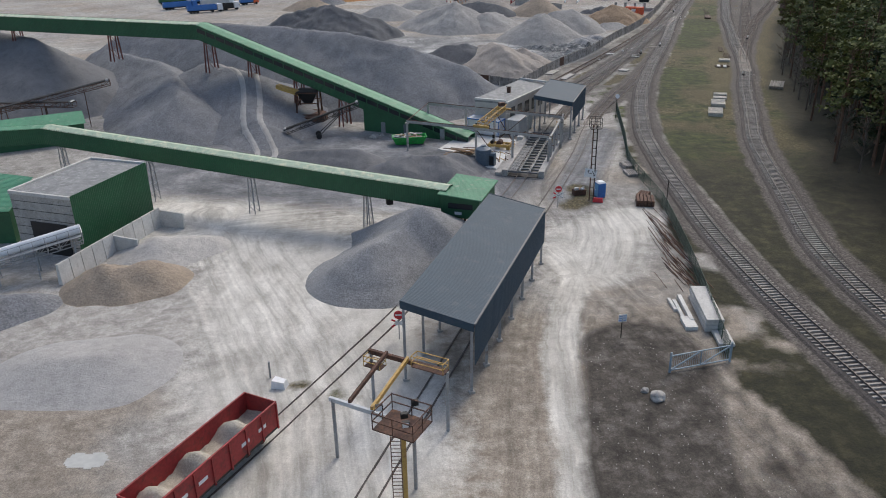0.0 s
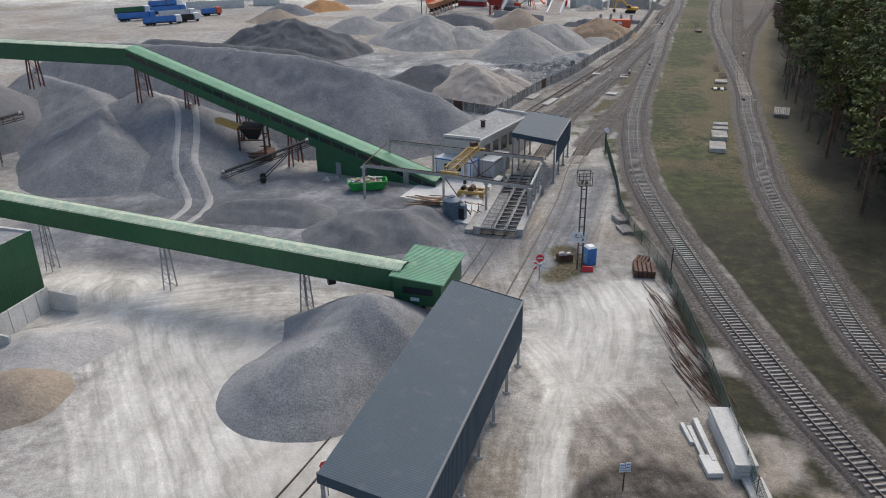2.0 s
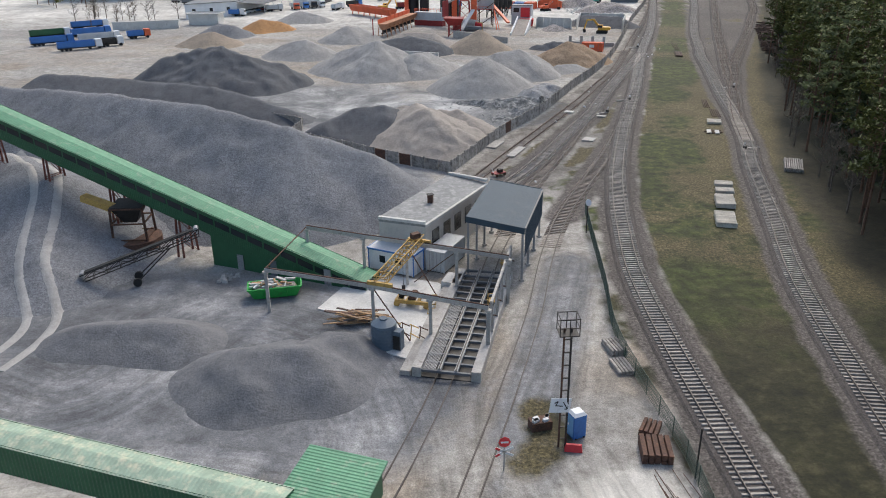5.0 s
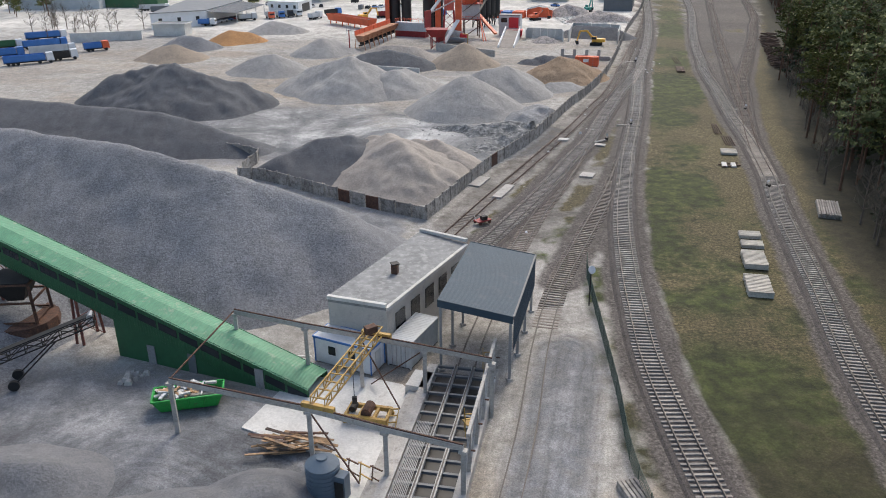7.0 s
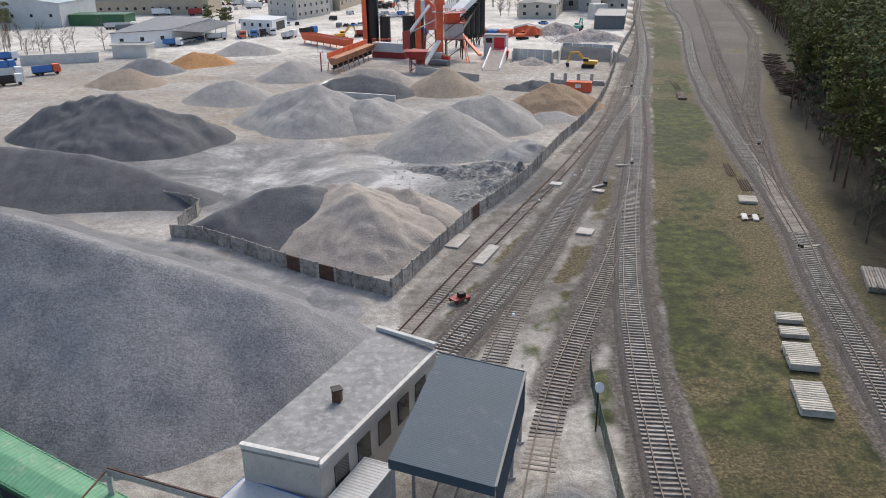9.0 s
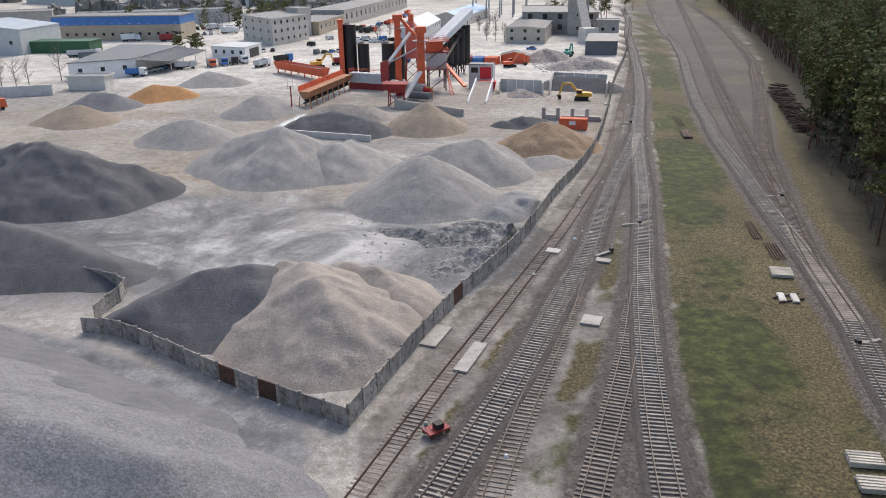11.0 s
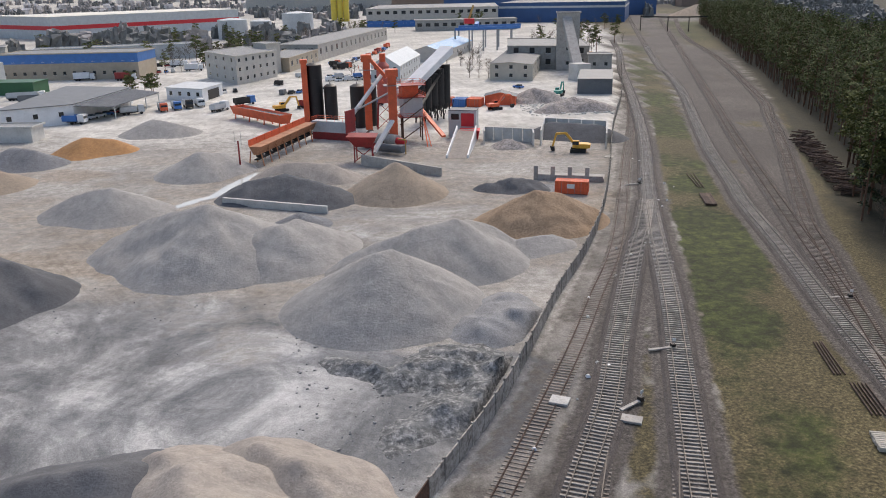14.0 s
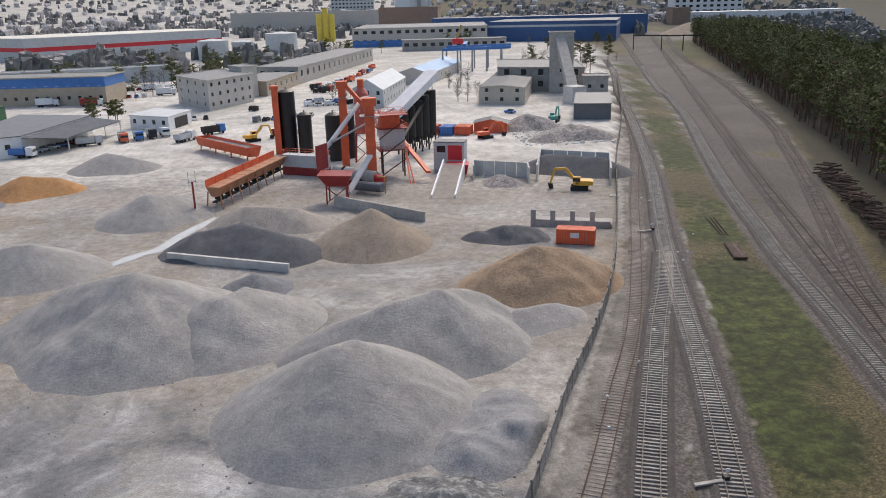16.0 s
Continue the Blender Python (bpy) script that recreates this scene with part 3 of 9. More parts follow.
def ground_material():
    m, nt, bsdf, geo = begin("yard_ground")
    pos = geo.outputs["Position"]

    def attr(name):
        a = nt.nodes.new("ShaderNodeAttribute")
        a.attribute_name = name
        return a.outputs["Fac"]

    n_fine, n_mid, n_big, n_huge = noise_node(nt, pos, 3.0, 5, 0.7), noise_node(nt, pos, 0.5, 9, 0.72), noise_node(nt, pos, 0.13, 8, 0.7), noise_node(nt, pos, 0.035, 4)
    mp = nt.nodes.new("ShaderNodeMapping")
    mp.inputs["Rotation"].default_value = (0, 0, radians(-20))
    mp.inputs["Scale"].default_value = (0.55, 0.16, 1)
    nt.links.new(pos, mp.inputs["Vector"])
    streak = noise_node(nt, mp.outputs[0], 1.0, 5, 0.6)

    def soft(fac, by=0.35):
        edge = maths(nt, "MULTIPLY", maths(nt, "MULTIPLY", fac, maths(nt, "SUBTRACT", 1.0, fac)), by * 18)
        ripple = maths(nt, "ADD", maths(nt, "SUBTRACT", n_mid, 0.5), maths(nt, "SUBTRACT", n_big, 0.5))
        k = maths(nt, "ADD", fac, maths(nt, "MULTIPLY", ripple, edge))
        return maths(nt, "ADD", maths(nt, "MULTIPLY", maths(nt, "SUBTRACT", k, 0.5), 1.7), 0.5, True)

    dirt = ramp_node(nt, n_mid, [(0.34, (0.225, 0.212, 0.188)), (0.5, (0.33, 0.313, 0.287)), (0.66, (0.44, 0.423, 0.393))])
    tan = ramp_node(nt, n_mid, [(0.34, (0.19, 0.16, 0.128)), (0.5, (0.275, 0.238, 0.195)), (0.66, (0.385, 0.34, 0.285))])
    col = mix_node(nt, soft(attr("brown")), dirt, tan)
    pale = ramp_node(nt, maths(nt, "ADD", maths(nt, "MULTIPLY", streak, 0.4), maths(nt, "MULTIPLY", n_big, 0.6)), [(0.42, (0.43, 0.41, 0.37)), (0.5, (0.53, 0.512, 0.468)), (0.60, (0.63, 0.61, 0.562))])
    col = mix_node(nt, soft(attr("dust"), 0.3), col, pale)
    slate = ramp_node(nt, n_big, [(0.36, (0.095, 0.10, 0.108)), (0.5, (0.165, 0.17, 0.18)), (0.63, (0.29, 0.292, 0.296))])
    col = mix_node(nt, soft(attr("dark"), 0.3), col, slate)
    green = ramp_node(nt, n_mid, [(0.36, (0.018, 0.021, 0.006)), (0.5, (0.038, 0.048, 0.010)), (0.64, (0.080, 0.100, 0.022))])
    hay = ramp_node(nt, n_fine, [(0.36, (0.036, 0.030, 0.012)), (0.5, (0.088, 0.073, 0.033)), (0.64, (0.18, 0.150, 0.074))])
    turf = mix_node(nt, soft(attr("straw"), 0.5), green, hay)
    olive = ramp_node(nt, n_mid, [(0.36, (0.010, 0.010, 0.004)), (0.5, (0.023, 0.023, 0.008)), (0.64, (0.052, 0.046, 0.021))])
    turf = mix_node(nt, soft(attr("damp"), 0.4), turf, olive)
    col = mix_node(nt, soft(attr("grass"), 0.3), col, turf)
    bal = ramp_node(nt, n_fine, [(0.36, (0.045, 0.039, 0.035)), (0.5, (0.092, 0.081, 0.073)), (0.64, (0.17, 0.152, 0.138))])
    col = mix_node(nt, soft(attr("stone"), 0.25), col, bal)
    # Darker brown-olive ground from the forest edge outwards.
    dark_floor = ramp_node(nt, n_mid, [(0.3, (0.016, 0.016, 0.008)), (0.7, (0.054, 0.047, 0.025))])
    col = mix_node(nt, soft(attr("forest"), 0.3), col, dark_floor)
    earth = ramp_node(nt, n_mid, [(0.36, (0.035, 0.029, 0.023)), (0.5, (0.075, 0.065, 0.054)), (0.66, (0.16, 0.145, 0.128))])
    col = mix_node(nt, soft(attr("soil"), 0.35), col, earth)
    flow = noise_node(nt, pos, 0.05, 10, 0.68)
    flow.node.inputs["Distortion"].default_value = 1.6
    slurry = ramp_node(nt, flow, [(0.34, (0.10, 0.106, 0.114)), (0.43, (0.165, 0.17, 0.174)), (0.53, (0.265, 0.268, 0.266)), (0.64, (0.45, 0.447, 0.437))])
    col = mix_node(nt, soft(attr("swirl"), 0.35), col, slurry)
    lane = nt.nodes.new("ShaderNodeCombineXYZ")
    nt.links.new(maths(nt, "MULTIPLY", attr("lane_u"), 0.05), lane.inputs[0])
    nt.links.new(maths(nt, "ADD", maths(nt, "MULTIPLY", attr("lane_v"), 0.9), maths(nt, "MULTIPLY", n_big, 1.5)), lane.inputs[1])
    ruts = ramp_node(nt, noise_node(nt, lane.outputs[0], 1.0, 5, 0.7), [(0.36, (0.66, 0.65, 0.63)), (0.5, (1, 1, 1)), (0.64, (1.28, 1.28, 1.27))])
    worn = maths(nt, "MULTIPLY", attr("lane_m"), maths(nt, "SUBTRACT", 1.0, attr("grass")))
    col = mix_node(nt, maths(nt, "MULTIPLY", worn, 0.8), col, mix_node(nt, 1.0, col, ruts, "MULTIPLY"))
    broad = ramp_node(nt, n_huge, [(0.38, (0.82, 0.82, 0.82)), (0.62, (1.14, 1.14, 1.14))])
    col = mix_node(nt, 1.0, col, broad, "MULTIPLY")
    speck = ramp_node(nt, noise_node(nt, pos, 7.0, 3, 0.8), [(0.36, (0.66, 0.66, 0.66)), (0.64, (1.28, 1.28, 1.28))])
    col = mix_node(nt, maths(nt, "SUBTRACT", 0.85, maths(nt, "MULTIPLY", attr("dust"), 0.6)), col, speck, "MULTIPLY")
    clod = ramp_node(nt, noise_node(nt, pos, 1.3, 8, 0.85), [(0.36, (0.74, 0.74, 0.74)), (0.64, (1.22, 1.22, 1.22))])
    col = mix_node(nt, maths(nt, "SUBTRACT", 0.95, maths(nt, "MULTIPLY", attr("dust"), 0.55)), col, clod, "MULTIPLY")
    nt.links.new(col, bsdf.inputs["Base Color"])
    bsdf.inputs["Roughness"].default_value = 0.95
    bump_to(nt, bsdf, maths(nt, "ADD", n_fine, maths(nt, "MULTIPLY", n_mid, 1.5)), 0.5, 0.1)
    return m


ground = build_ground()


# ---- heaps of stone and sand ----
def heap_height(R, X, Y, tan, rough, seed, crease=0.0):
    wx, wy = X + rough * 2.2 * waves(X, Y, 9, seed), Y + rough * 2.2 * waves(X, Y, 9, seed + 50)
    Z = np.full(X.shape, -9.0)
    segs = list(zip(R[:-1], R[1:])) if len(R) > 1 else [(R[0], R[0])]
    for (ax, ay, ah), (bx, by, bh) in segs:
        dx, dy = bx - ax, by - ay
        t = np.clip(((wx - ax) * dx + (wy - ay) * dy) / max(dx * dx + dy * dy, 1e-6), 0, 1)
        d = np.hypot(wx - ax - t * dx, wy - ay - t * dy)
        d = np.sqrt(d * d + 0.25) - 0.5
        Z = np.maximum(Z, ah + (bh - ah) * t - tan * d)
    Z = np.where(Z < 1.4, Z * 0.8 + 0.15 * np.maximum(Z, -1.0), Z)
    Z += rough * (0.4 * waves(X, Y, 6, seed + 3) + 0.3 * (1 - 2 * np.abs(waves(X, Y, 3.5, seed + 5, 3)))) * np.clip(Z + 0.3, 0, 1.5)
    if crease:
        Z += crease * np.abs(waves(X + 0.8 * Y, Y - 0.3 * X, 5, seed + 8, 2)) * np.clip(Z, 0, 1.5)
    return Z


WALL_CUT = ((16.9, 178.9), (70.2, 281.5), 1)
FRONT_CUT = ((16.9, 178.9), (-7.5, 199.3), 1)
BACK_CUT = ((16.9, 178.9), (-7.5, 199.3), -1)


def heap(name, ridge, mat, label, tan=0.66, cell=0.6, rough=0.35, seed=1, crease=0.0, cut=()):
    """A tipped heap: it falls from the ridge line at the angle of repose, with gullies and slumps."""
    R = [(x, y, h) for x, y, h in ridge]
    reach = max(h for *_, h in R) / tan + 1.5
    x0, x1 = min(p[0] for p in R) - reach, max(p[0] for p in R) + reach
    y0, y1 = min(p[1] for p in R) - reach, max(p[1] for p in R) + reach
    X, Y = np.meshgrid(np.arange(x0, x1 + cell, cell), np.arange(y0, y1 + cell, cell))
    Z = heap_height(R, X, Y, tan, rough, seed, crease)
    for (ax, ay), (bx, by), side in cut:
        gap = side * ((X - ax) * (by - ay) - (Y - ay) * (bx - ax)) / math.hypot(bx - ax, by - ay)
        Z = np.where(gap > -0.3, np.minimum(Z, -0.3), Z)
    keep = Z > -0.1
    cells = keep[:-1, :-1] | keep[:-1, 1:] | keep[1:, 1:] | keep[1:, :-1]
    Zc = np.maximum(Z, -0.4)
    used = np.zeros(X.shape, bool)
    for sl in ((slice(None, -1), slice(None, -1)), (slice(None, -1), slice(1, None)), (slice(1, None), slice(1, None)), (slice(1, None), slice(None, -1))):
        used[sl] |= cells
    ids = np.full(X.shape, -1)
    ids[used] = np.arange(used.sum())
    base = (sum(p[0] for p in R) / len(R), sum(p[1] for p in R) / len(R), 0)
    V = np.stack([X[used] - base[0], Y[used] - base[1], Zc[used]], -1)
    j, i = np.nonzero(cells)
    F = np.stack([ids[j, i], ids[j, i + 1], ids[j + 1, i + 1], ids[j + 1, i]], -1)
    me = bpy.data.meshes.new(name)
    me.from_pydata(V.tolist(), [], F.tolist())
    me.materials.append(mat)
    me.shade_smooth()
    ob = new(name, me)
    ob.location = base
    return tagged(ob, label, "gravel heap" if "sand" not in name else "sand heap", "stock heaps of the yard")


heap("gravel_mound", [(-3.4, 86.6, 6.4), (-5.6, 84, 4.6), (-8.2, 81, 4.2), (-12, 80.5, 2.0)], G_GREY, "grey crushed stone heap under the conveyor head", 0.56, 0.4, 0.3, 2)
heap("stone_dust_mound", [(-36.5, 61.5, 1.4), (-31.5, 62, 1.5)], G_DUST, "low spread mound of pale stone dust", 0.25, 0.6, 0.15, 4)
heap("sand_mound", [(-39, 79.5, 2.6), (-36.6, 79.0, 2.2), (-34.8, 80.5, 2.5)], G_TAN, "tan sand heap against the concrete bay wall", 0.55, 0.4, 0.4, 5, 0.3)
heap("stone_dust_mound", [(-35.5, 88, 2.2), (-31, 90.5, 1.2)], G_WHITE, "white stone dust heap beside the bay wall", 0.4, 0.5, 0.3, 6)
heap("gravel_mound", [(-48.5, 73, 2.2), (-45.5, 74.5, 1.6)], G_DARK, "dark grey stone heap by the tube conveyor", 0.55, 0.5, 0.3, 7)
heap("gravel_mound", [(-50, 146.5, 6.4), (-54, 155, 7.0), (-56, 163, 7.2), (-64, 176, 7.5), (-80, 190, 8)], G_DARK, "broad grey stone heap with a haul track over it", 0.5, 0.7, 0.5, 8)
heap("gravel_mound", [(-88, 172, 13.5), (-112, 188, 14.5)], G_FINE, "high dark stone heap behind the upper conveyor", 0.64, 0.9, 0.5, 9)
heap("gravel_mound", [(3.5, 165, 7.6), (-7.7, 167, 11.6), (-21.4, 173.3, 13.6), (-38, 182, 14), (-58, 192, 13.5), (-78, 205, 12)], G_DARK, "long high ridge of blue-grey crushed stone", 0.63, 0.7, 0.5, 10)
heap("gravel_mound", [(-50, 166, 9.0), (-39.5, 158, 8.4), (-36.8, 148.5, 5.6), (-34, 139, 2.8)], G_DARK, "sloping bench of dark stone under the haul track", 0.42, 0.7, 0.5, 47)
heap("gravel_mound", [(-46, 205, 6.0), (-30, 195, 5.2), (-14, 186, 4.0), (0, 177, 3.2)], G_FINE, "back slope of the blue-grey stone ridge", 0.45, 0.7, 0.5, 48, cut=[FRONT_CUT])
heap("fine_stone_mound", [(-8.5, 117.5, 2.3), (-5.6, 116.4, 3.0), (-1.2, 116.8, 2.9), (1.5, 120.5, 2.2)], G_FINE, "grey fine stone heap with loader ridges", 0.46, 0.35, 0.45, 11, 0.5)
heap("fine_stone_mound", [(-15, 124.5, 1.9), (-19, 125.5, 2.0), (-25.5, 126, 1.5)], G_FINE, "low fine stone heap on the slate ground", 0.42, 0.4, 0.4, 12, 0.3)
heap("fine_stone_mound", [(-21.5, 259, 4.6), (-29, 257, 7.4), (-36.5, 261, 9.2), (-44, 267, 7.6), (-52, 268, 5.2)], G_BASALT, "high black fine stone heap in the stock yard", 0.57, 0.6, 0.7, 13, 0.6)
heap("fine_stone_mound", [(-15, 219, 2.5), (-31.7, 226.2, 6), (-48, 230, 7), (-70, 236, 8)], G_BASALT, "long black fine stone bank", 0.5, 0.8, 0.5, 14)
heap("fine_stone_mound", [(-4.6, 203.6, 3.6), (-0.5, 205.4, 5.0), (5.6, 205.6, 5.6)], G_BASALT, "black fine stone heap inside the wall corner", 0.52, 0.45, 0.3, 15, 0.3, cut=[BACK_CUT])
heap("sand_mound", [(9.4, 208.5, 4.2), (12.2, 204.0, 5.9), (14.0, 199.5, 6.3), (15.4, 195.2, 5.1)], G_WARM, "warm grey screenings heap with soft creases", 0.52, 0.35, 0.32, 16, 0.55, cut=[WALL_CUT, BACK_CUT])
heap("sand_mound", [(16.5, 211, 3.0), (20, 206.5, 3.6), (22.5, 203.0, 3.0)], G_WARM, "lower lobe of warm grey screenings beside the wall", 0.5, 0.35, 0.35, 46, 0.5, cut=[WALL_CUT])
heap("sand_mound", [(28.8, 247.4, 7.6), (30.4, 248.8, 7.4)], G_PALE, "pale grey screenings cone", 0.6, 0.4, 0.28, 17, 0.15)
heap("sand_mound", [(29, 261, 4.2), (35, 260.5, 6.3), (41, 263.5, 6.6), (45, 269, 4.6)], G_PALE, "pale grey screenings ridge behind the cone", 0.6, 0.6, 0.35, 18, 0.3)
heap("sand_mound", [(3.3, 272.2, 8.2), (-4, 277, 6)], G_PALE, "wide pale grey screenings heap", 0.52, 0.7, 0.6, 19, 0.3)
heap("sand_mound", [(14.1, 269.5, 5.4), (17, 274, 5)], G_PALE, "pale grey screenings heap with a dug hollow", 0.52, 0.6, 0.5, 20)
heap("sand_mound", [(53.5, 281, 3.6), (58.6, 281, 5.6), (62.5, 282.5, 4.8)], G_BROWN, "brown sand heap beside the yard wall", 0.55, 0.5, 0.5, 21, 0.3)
heap("gravel_mound", [(53, 267, 1.6), (58, 268.5, 1.4)], G_PALE, "low pale heap at the foot of the brown sand", 0.4, 0.5, 0.4, 22)
heap("sand_mound", [(35.1, 306.2, 6.2)], G_TAN, "tan sand cone among grey heaps", 0.6, 0.5, 0.35, 23)
heap("gravel_mound", [(40.5, 237.5, 1.1), (44, 240, 1.3), (44.5, 245, 0.8)], G_GREY, "rough grey stone heap beside the yard wall", 0.26, 0.4, 1.0, 24, 0.8, cut=[WALL_CUT])
heap("fine_stone_mound", [(6, 308, 3.4), (13, 309, 4.2), (20, 303, 3.6)], G_BASALT, "black fine stone heap behind a low concrete wall", 0.5, 0.6, 0.5, 25)
heap("gravel_mound", [(12, 325, 3.4), (22, 322, 3.2)], G_WARM, "warm grey stone heap in the stock yard", 0.5, 0.7, 0.5, 26)
heap("gravel_mound", [(-8, 333, 5.0), (-4, 336, 4)], G_PALE, "pale grey stone heap in the stock yard", 0.5, 0.7, 0.4, 27)
heap("gravel_mound", [(-19, 302, 5.0), (-25, 303, 4)], G_PALE, "pale grey stone heap with dark crest", 0.5, 0.7, 0.4, 28)
heap("sand_mound", [(-42, 363, 4.2), (-36, 365, 3.2)], G_ORANGE, "orange sand heap near the lorry park", 0.5, 0.8, 0.4, 29)
heap("sand_mound", [(-53, 329, 4.4), (-58, 331, 3.5)], G_TAN, "tan sand heap near the lorry park", 0.45, 0.8, 0.4, 30)
heap("gravel_mound", [(-56, 353, 4.2), (-50, 350, 3.6)], G_DARK, "blue-grey stone heap near the lorry park", 0.5, 0.8, 0.5, 31)
heap("gravel_mound", [(-30, 390, 4), (-24, 388, 3)], G_PALE, "pale grey stone heap in the stock yard", 0.4, 0.8, 0.4, 32)
heap("fine_stone_mound", [(16.8, 287, 2.2)], G_DARK, "small blue-grey stone heap", 0.45, 0.5, 0.3, 33)
heap("rubble_mound", [(89, 424, 3), (93, 426, 4.2), (97, 424, 3)], G_RUBBLE, "heap of broken concrete and soil", 0.5, 0.7, 0.8, 34, 0.5)
heap("rubble_mound", [(92, 400, 2.2), (99, 405, 3.2), (108, 404, 2.6)], G_RUBBLE, "spread heap of concrete rubble", 0.4, 0.7, 0.9, 35, 0.6)

heap("soil_mound", [(22, 231.5, 0.3), (29, 226.5, 0.7), (36, 228, 0.9), (41, 223.5, 1.0), (37, 218, 0.8), (28, 214.5, 0.5)], G_SOIL, "low churned heap of black soil and stone", 0.2, 0.28, 1.5, 36, 1.6, cut=[WALL_CUT])
heap("soil_mound", [(14, 208.5, 0.6), (18, 210, 0.7)], G_GREY, "low churned grey soil at the foot of a heap", 0.26, 0.5, 1.0, 37, 0.9)


def haul_track():
    """Two pale wheel ruts pressed into the flank of the broad heap."""
    line = catmull([(-52, 174), (-45, 166), (-39.8, 158), (-37.2, 149), (-35.4, 140), (-31.6, 132), (-31, 127), (-32.5, 121)], 0.8)
    T = np.gradient(line, axis=0)
    T /= np.hypot(*T.T)[:, None]
    ob = thing("haul_track", (-44, 150, 0), "two pale wheel ruts pressed into a stone heap", "haul track", kind="structure")
    flank = [([(-50, 146.5, 6.4), (-54, 155, 7.0), (-56, 163, 7.2), (-64, 176, 7.5), (-80, 190, 8)], 0.5, 0.5, 8), ([(-50, 166, 9.0), (-39.5, 158, 8.4), (-36.8, 148.5, 5.6), (-34, 139, 2.8)], 0.42, 0.5, 47), ([(3.5, 165, 7.6), (-7.7, 167, 11.6), (-21.4, 173.3, 13.6), (-38, 182, 14), (-58, 192, 13.5), (-78, 205, 12)], 0.63, 0.5, 10)]
    for off in (-1.5, 1.5):
        s = Shape()
        for k in range(5):
            o = off + (k - 2) * 0.36
            X, Y = line[:, 0] - T[:, 1] * o, line[:, 1] + T[:, 0] * o
            Z = np.maximum.reduce([heap_height(R, X, Y, t, r, sd) for R, t, r, sd in flank] + [np.zeros(X.shape)])
            s.v += [(x, y, z + (0.10 if 0 < k < 4 else -0.12)) for x, y, z in zip(X, Y, Z)]
        n = len(line)
        s.f = [(k * n + i, k * n + i + 1, (k + 1) * n + i + 1, (k + 1) * n + i) for k in range(4) for i in range(n - 1)]
        part("wheel_rut", s, G_DUST, ob, smooth=True)


haul_track()


# ---- railway ----
SLEEPER_MESH = mesh_from("sleeper", Shape().hexa([(-1.35, -0.14, -0.12), (1.35, -0.14, -0.12), (1.35, 0.14, -0.12), (-1.35, 0.14, -0.12)], [(-1.35, -0.11, 0.08), (1.35, -0.11, 0.08), (1.35, 0.11, 0.08), (-1.35, 0.11, 0.08)]), SLEEPER)
OLD_MESH = mesh_from("sleeper", Shape().hexa([(-1.35, -0.13, -0.12), (1.35, -0.13, -0.12), (1.35, 0.13, -0.12), (-1.35, 0.13, -0.12)], [(-1.35, -0.12, 0.07), (1.35, -0.12, 0.07), (1.35, 0.12, 0.07), (-1.35, 0.12, 0.07)]), OLD_SLEEPER)


def strip_rail(shape, P, N, off, z):
    """A rail: foot, web and head swept along the line."""
    prof = [(-0.07, 0), (0.07, 0), (0.02, 0.05), (0.04, 0.12), (0.04, 0.17), (-0.04, 0.17), (-0.04, 0.12), (-0.02, 0.05)]
    n0, k = len(shape.v), len(prof)
    for p, n in zip(P, N):
        shape.v += [(p[0] + n[0] * (off + a), p[1] + n[1] * (off + a), z + b) for a, b in prof]
    for i in range(len(P) - 1):
        a = n0 + i * k
        shape.f += [(a + j, a + (j + 1) % k, a + k + (j + 1) % k, a + k + j) for j in range(k)]


def railway(key, label, near, sleepers, rail_mat, bed=True, lift=0.16, upto=1e9, gap=0.62, skip=None):
    P = catmull(LINES[key], 2.0)
    P = P[P[:, 1] < upto]
    T = np.gradient(P, axis=0)
    T /= np.hypot(*T.T)[:, None]
    N = np.stack([-T[:, 1], T[:, 0]], 1)
    ob = thing("railway_track", (P[0][0], P[0][1], 0), label, "railway track", "railway tracks", "structure")
    for off in (-0.795, 0.795):
        s = Shape()
        strip_rail(s, P, N, off, lift + 0.08)
        part("rail", s, rail_mat, ob)
    if bed:
        s = Shape()
        prof = [(-2.5, -0.35), (-1.75, lift - 0.03), (1.75, lift - 0.03), (2.5, -0.35)]
        for p, n in zip(P, N):
            s.v += [(p[0] + n[0] * a, p[1] + n[1] * a, b) for a, b in prof]
        for i in range(len(P) - 1):
            s.f += [(4 * i + j, 4 * i + j + 1, 4 * i + j + 5, 4 * i + j + 4) for j in range(3)]
        part("ballast_bed", s, BALLAST, ob, kind="stuff")
    Q = catmull(LINES[key], gap)
    T = np.gradient(Q, axis=0)
    rest, count = Shape(), 0
    base = sleepers.vertices
    for q, t in zip(Q, T):
        if q[1] > min(upto, 640) or (skip and skip(q)):
            continue
        a = math.atan2(t[1], t[0]) - math.pi / 2
        if near[0] < q[1] < near[1] and count < 300:
            o = new("sleeper", sleepers)
            o.parent = ob
            o.location = Vector((q[0], q[1], lift)) - ob.location
            o.rotation_euler = (0, 0, a)
            count += 1
        else:
            c, sn, n = math.cos(a), math.sin(a), len(rest.v)
            rest.v += [(q[0] + c * v.co.x - sn * v.co.y, q[1] + sn * v.co.x + c * v.co.y, lift + v.co.z) for v in base]
            rest.f += [tuple(n + i for i in poly.vertices) for poly in sleepers.polygons]
    if rest.v:
        part("sleepers", rest, sleepers.materials[0], ob, kind="stuff")
    return ob


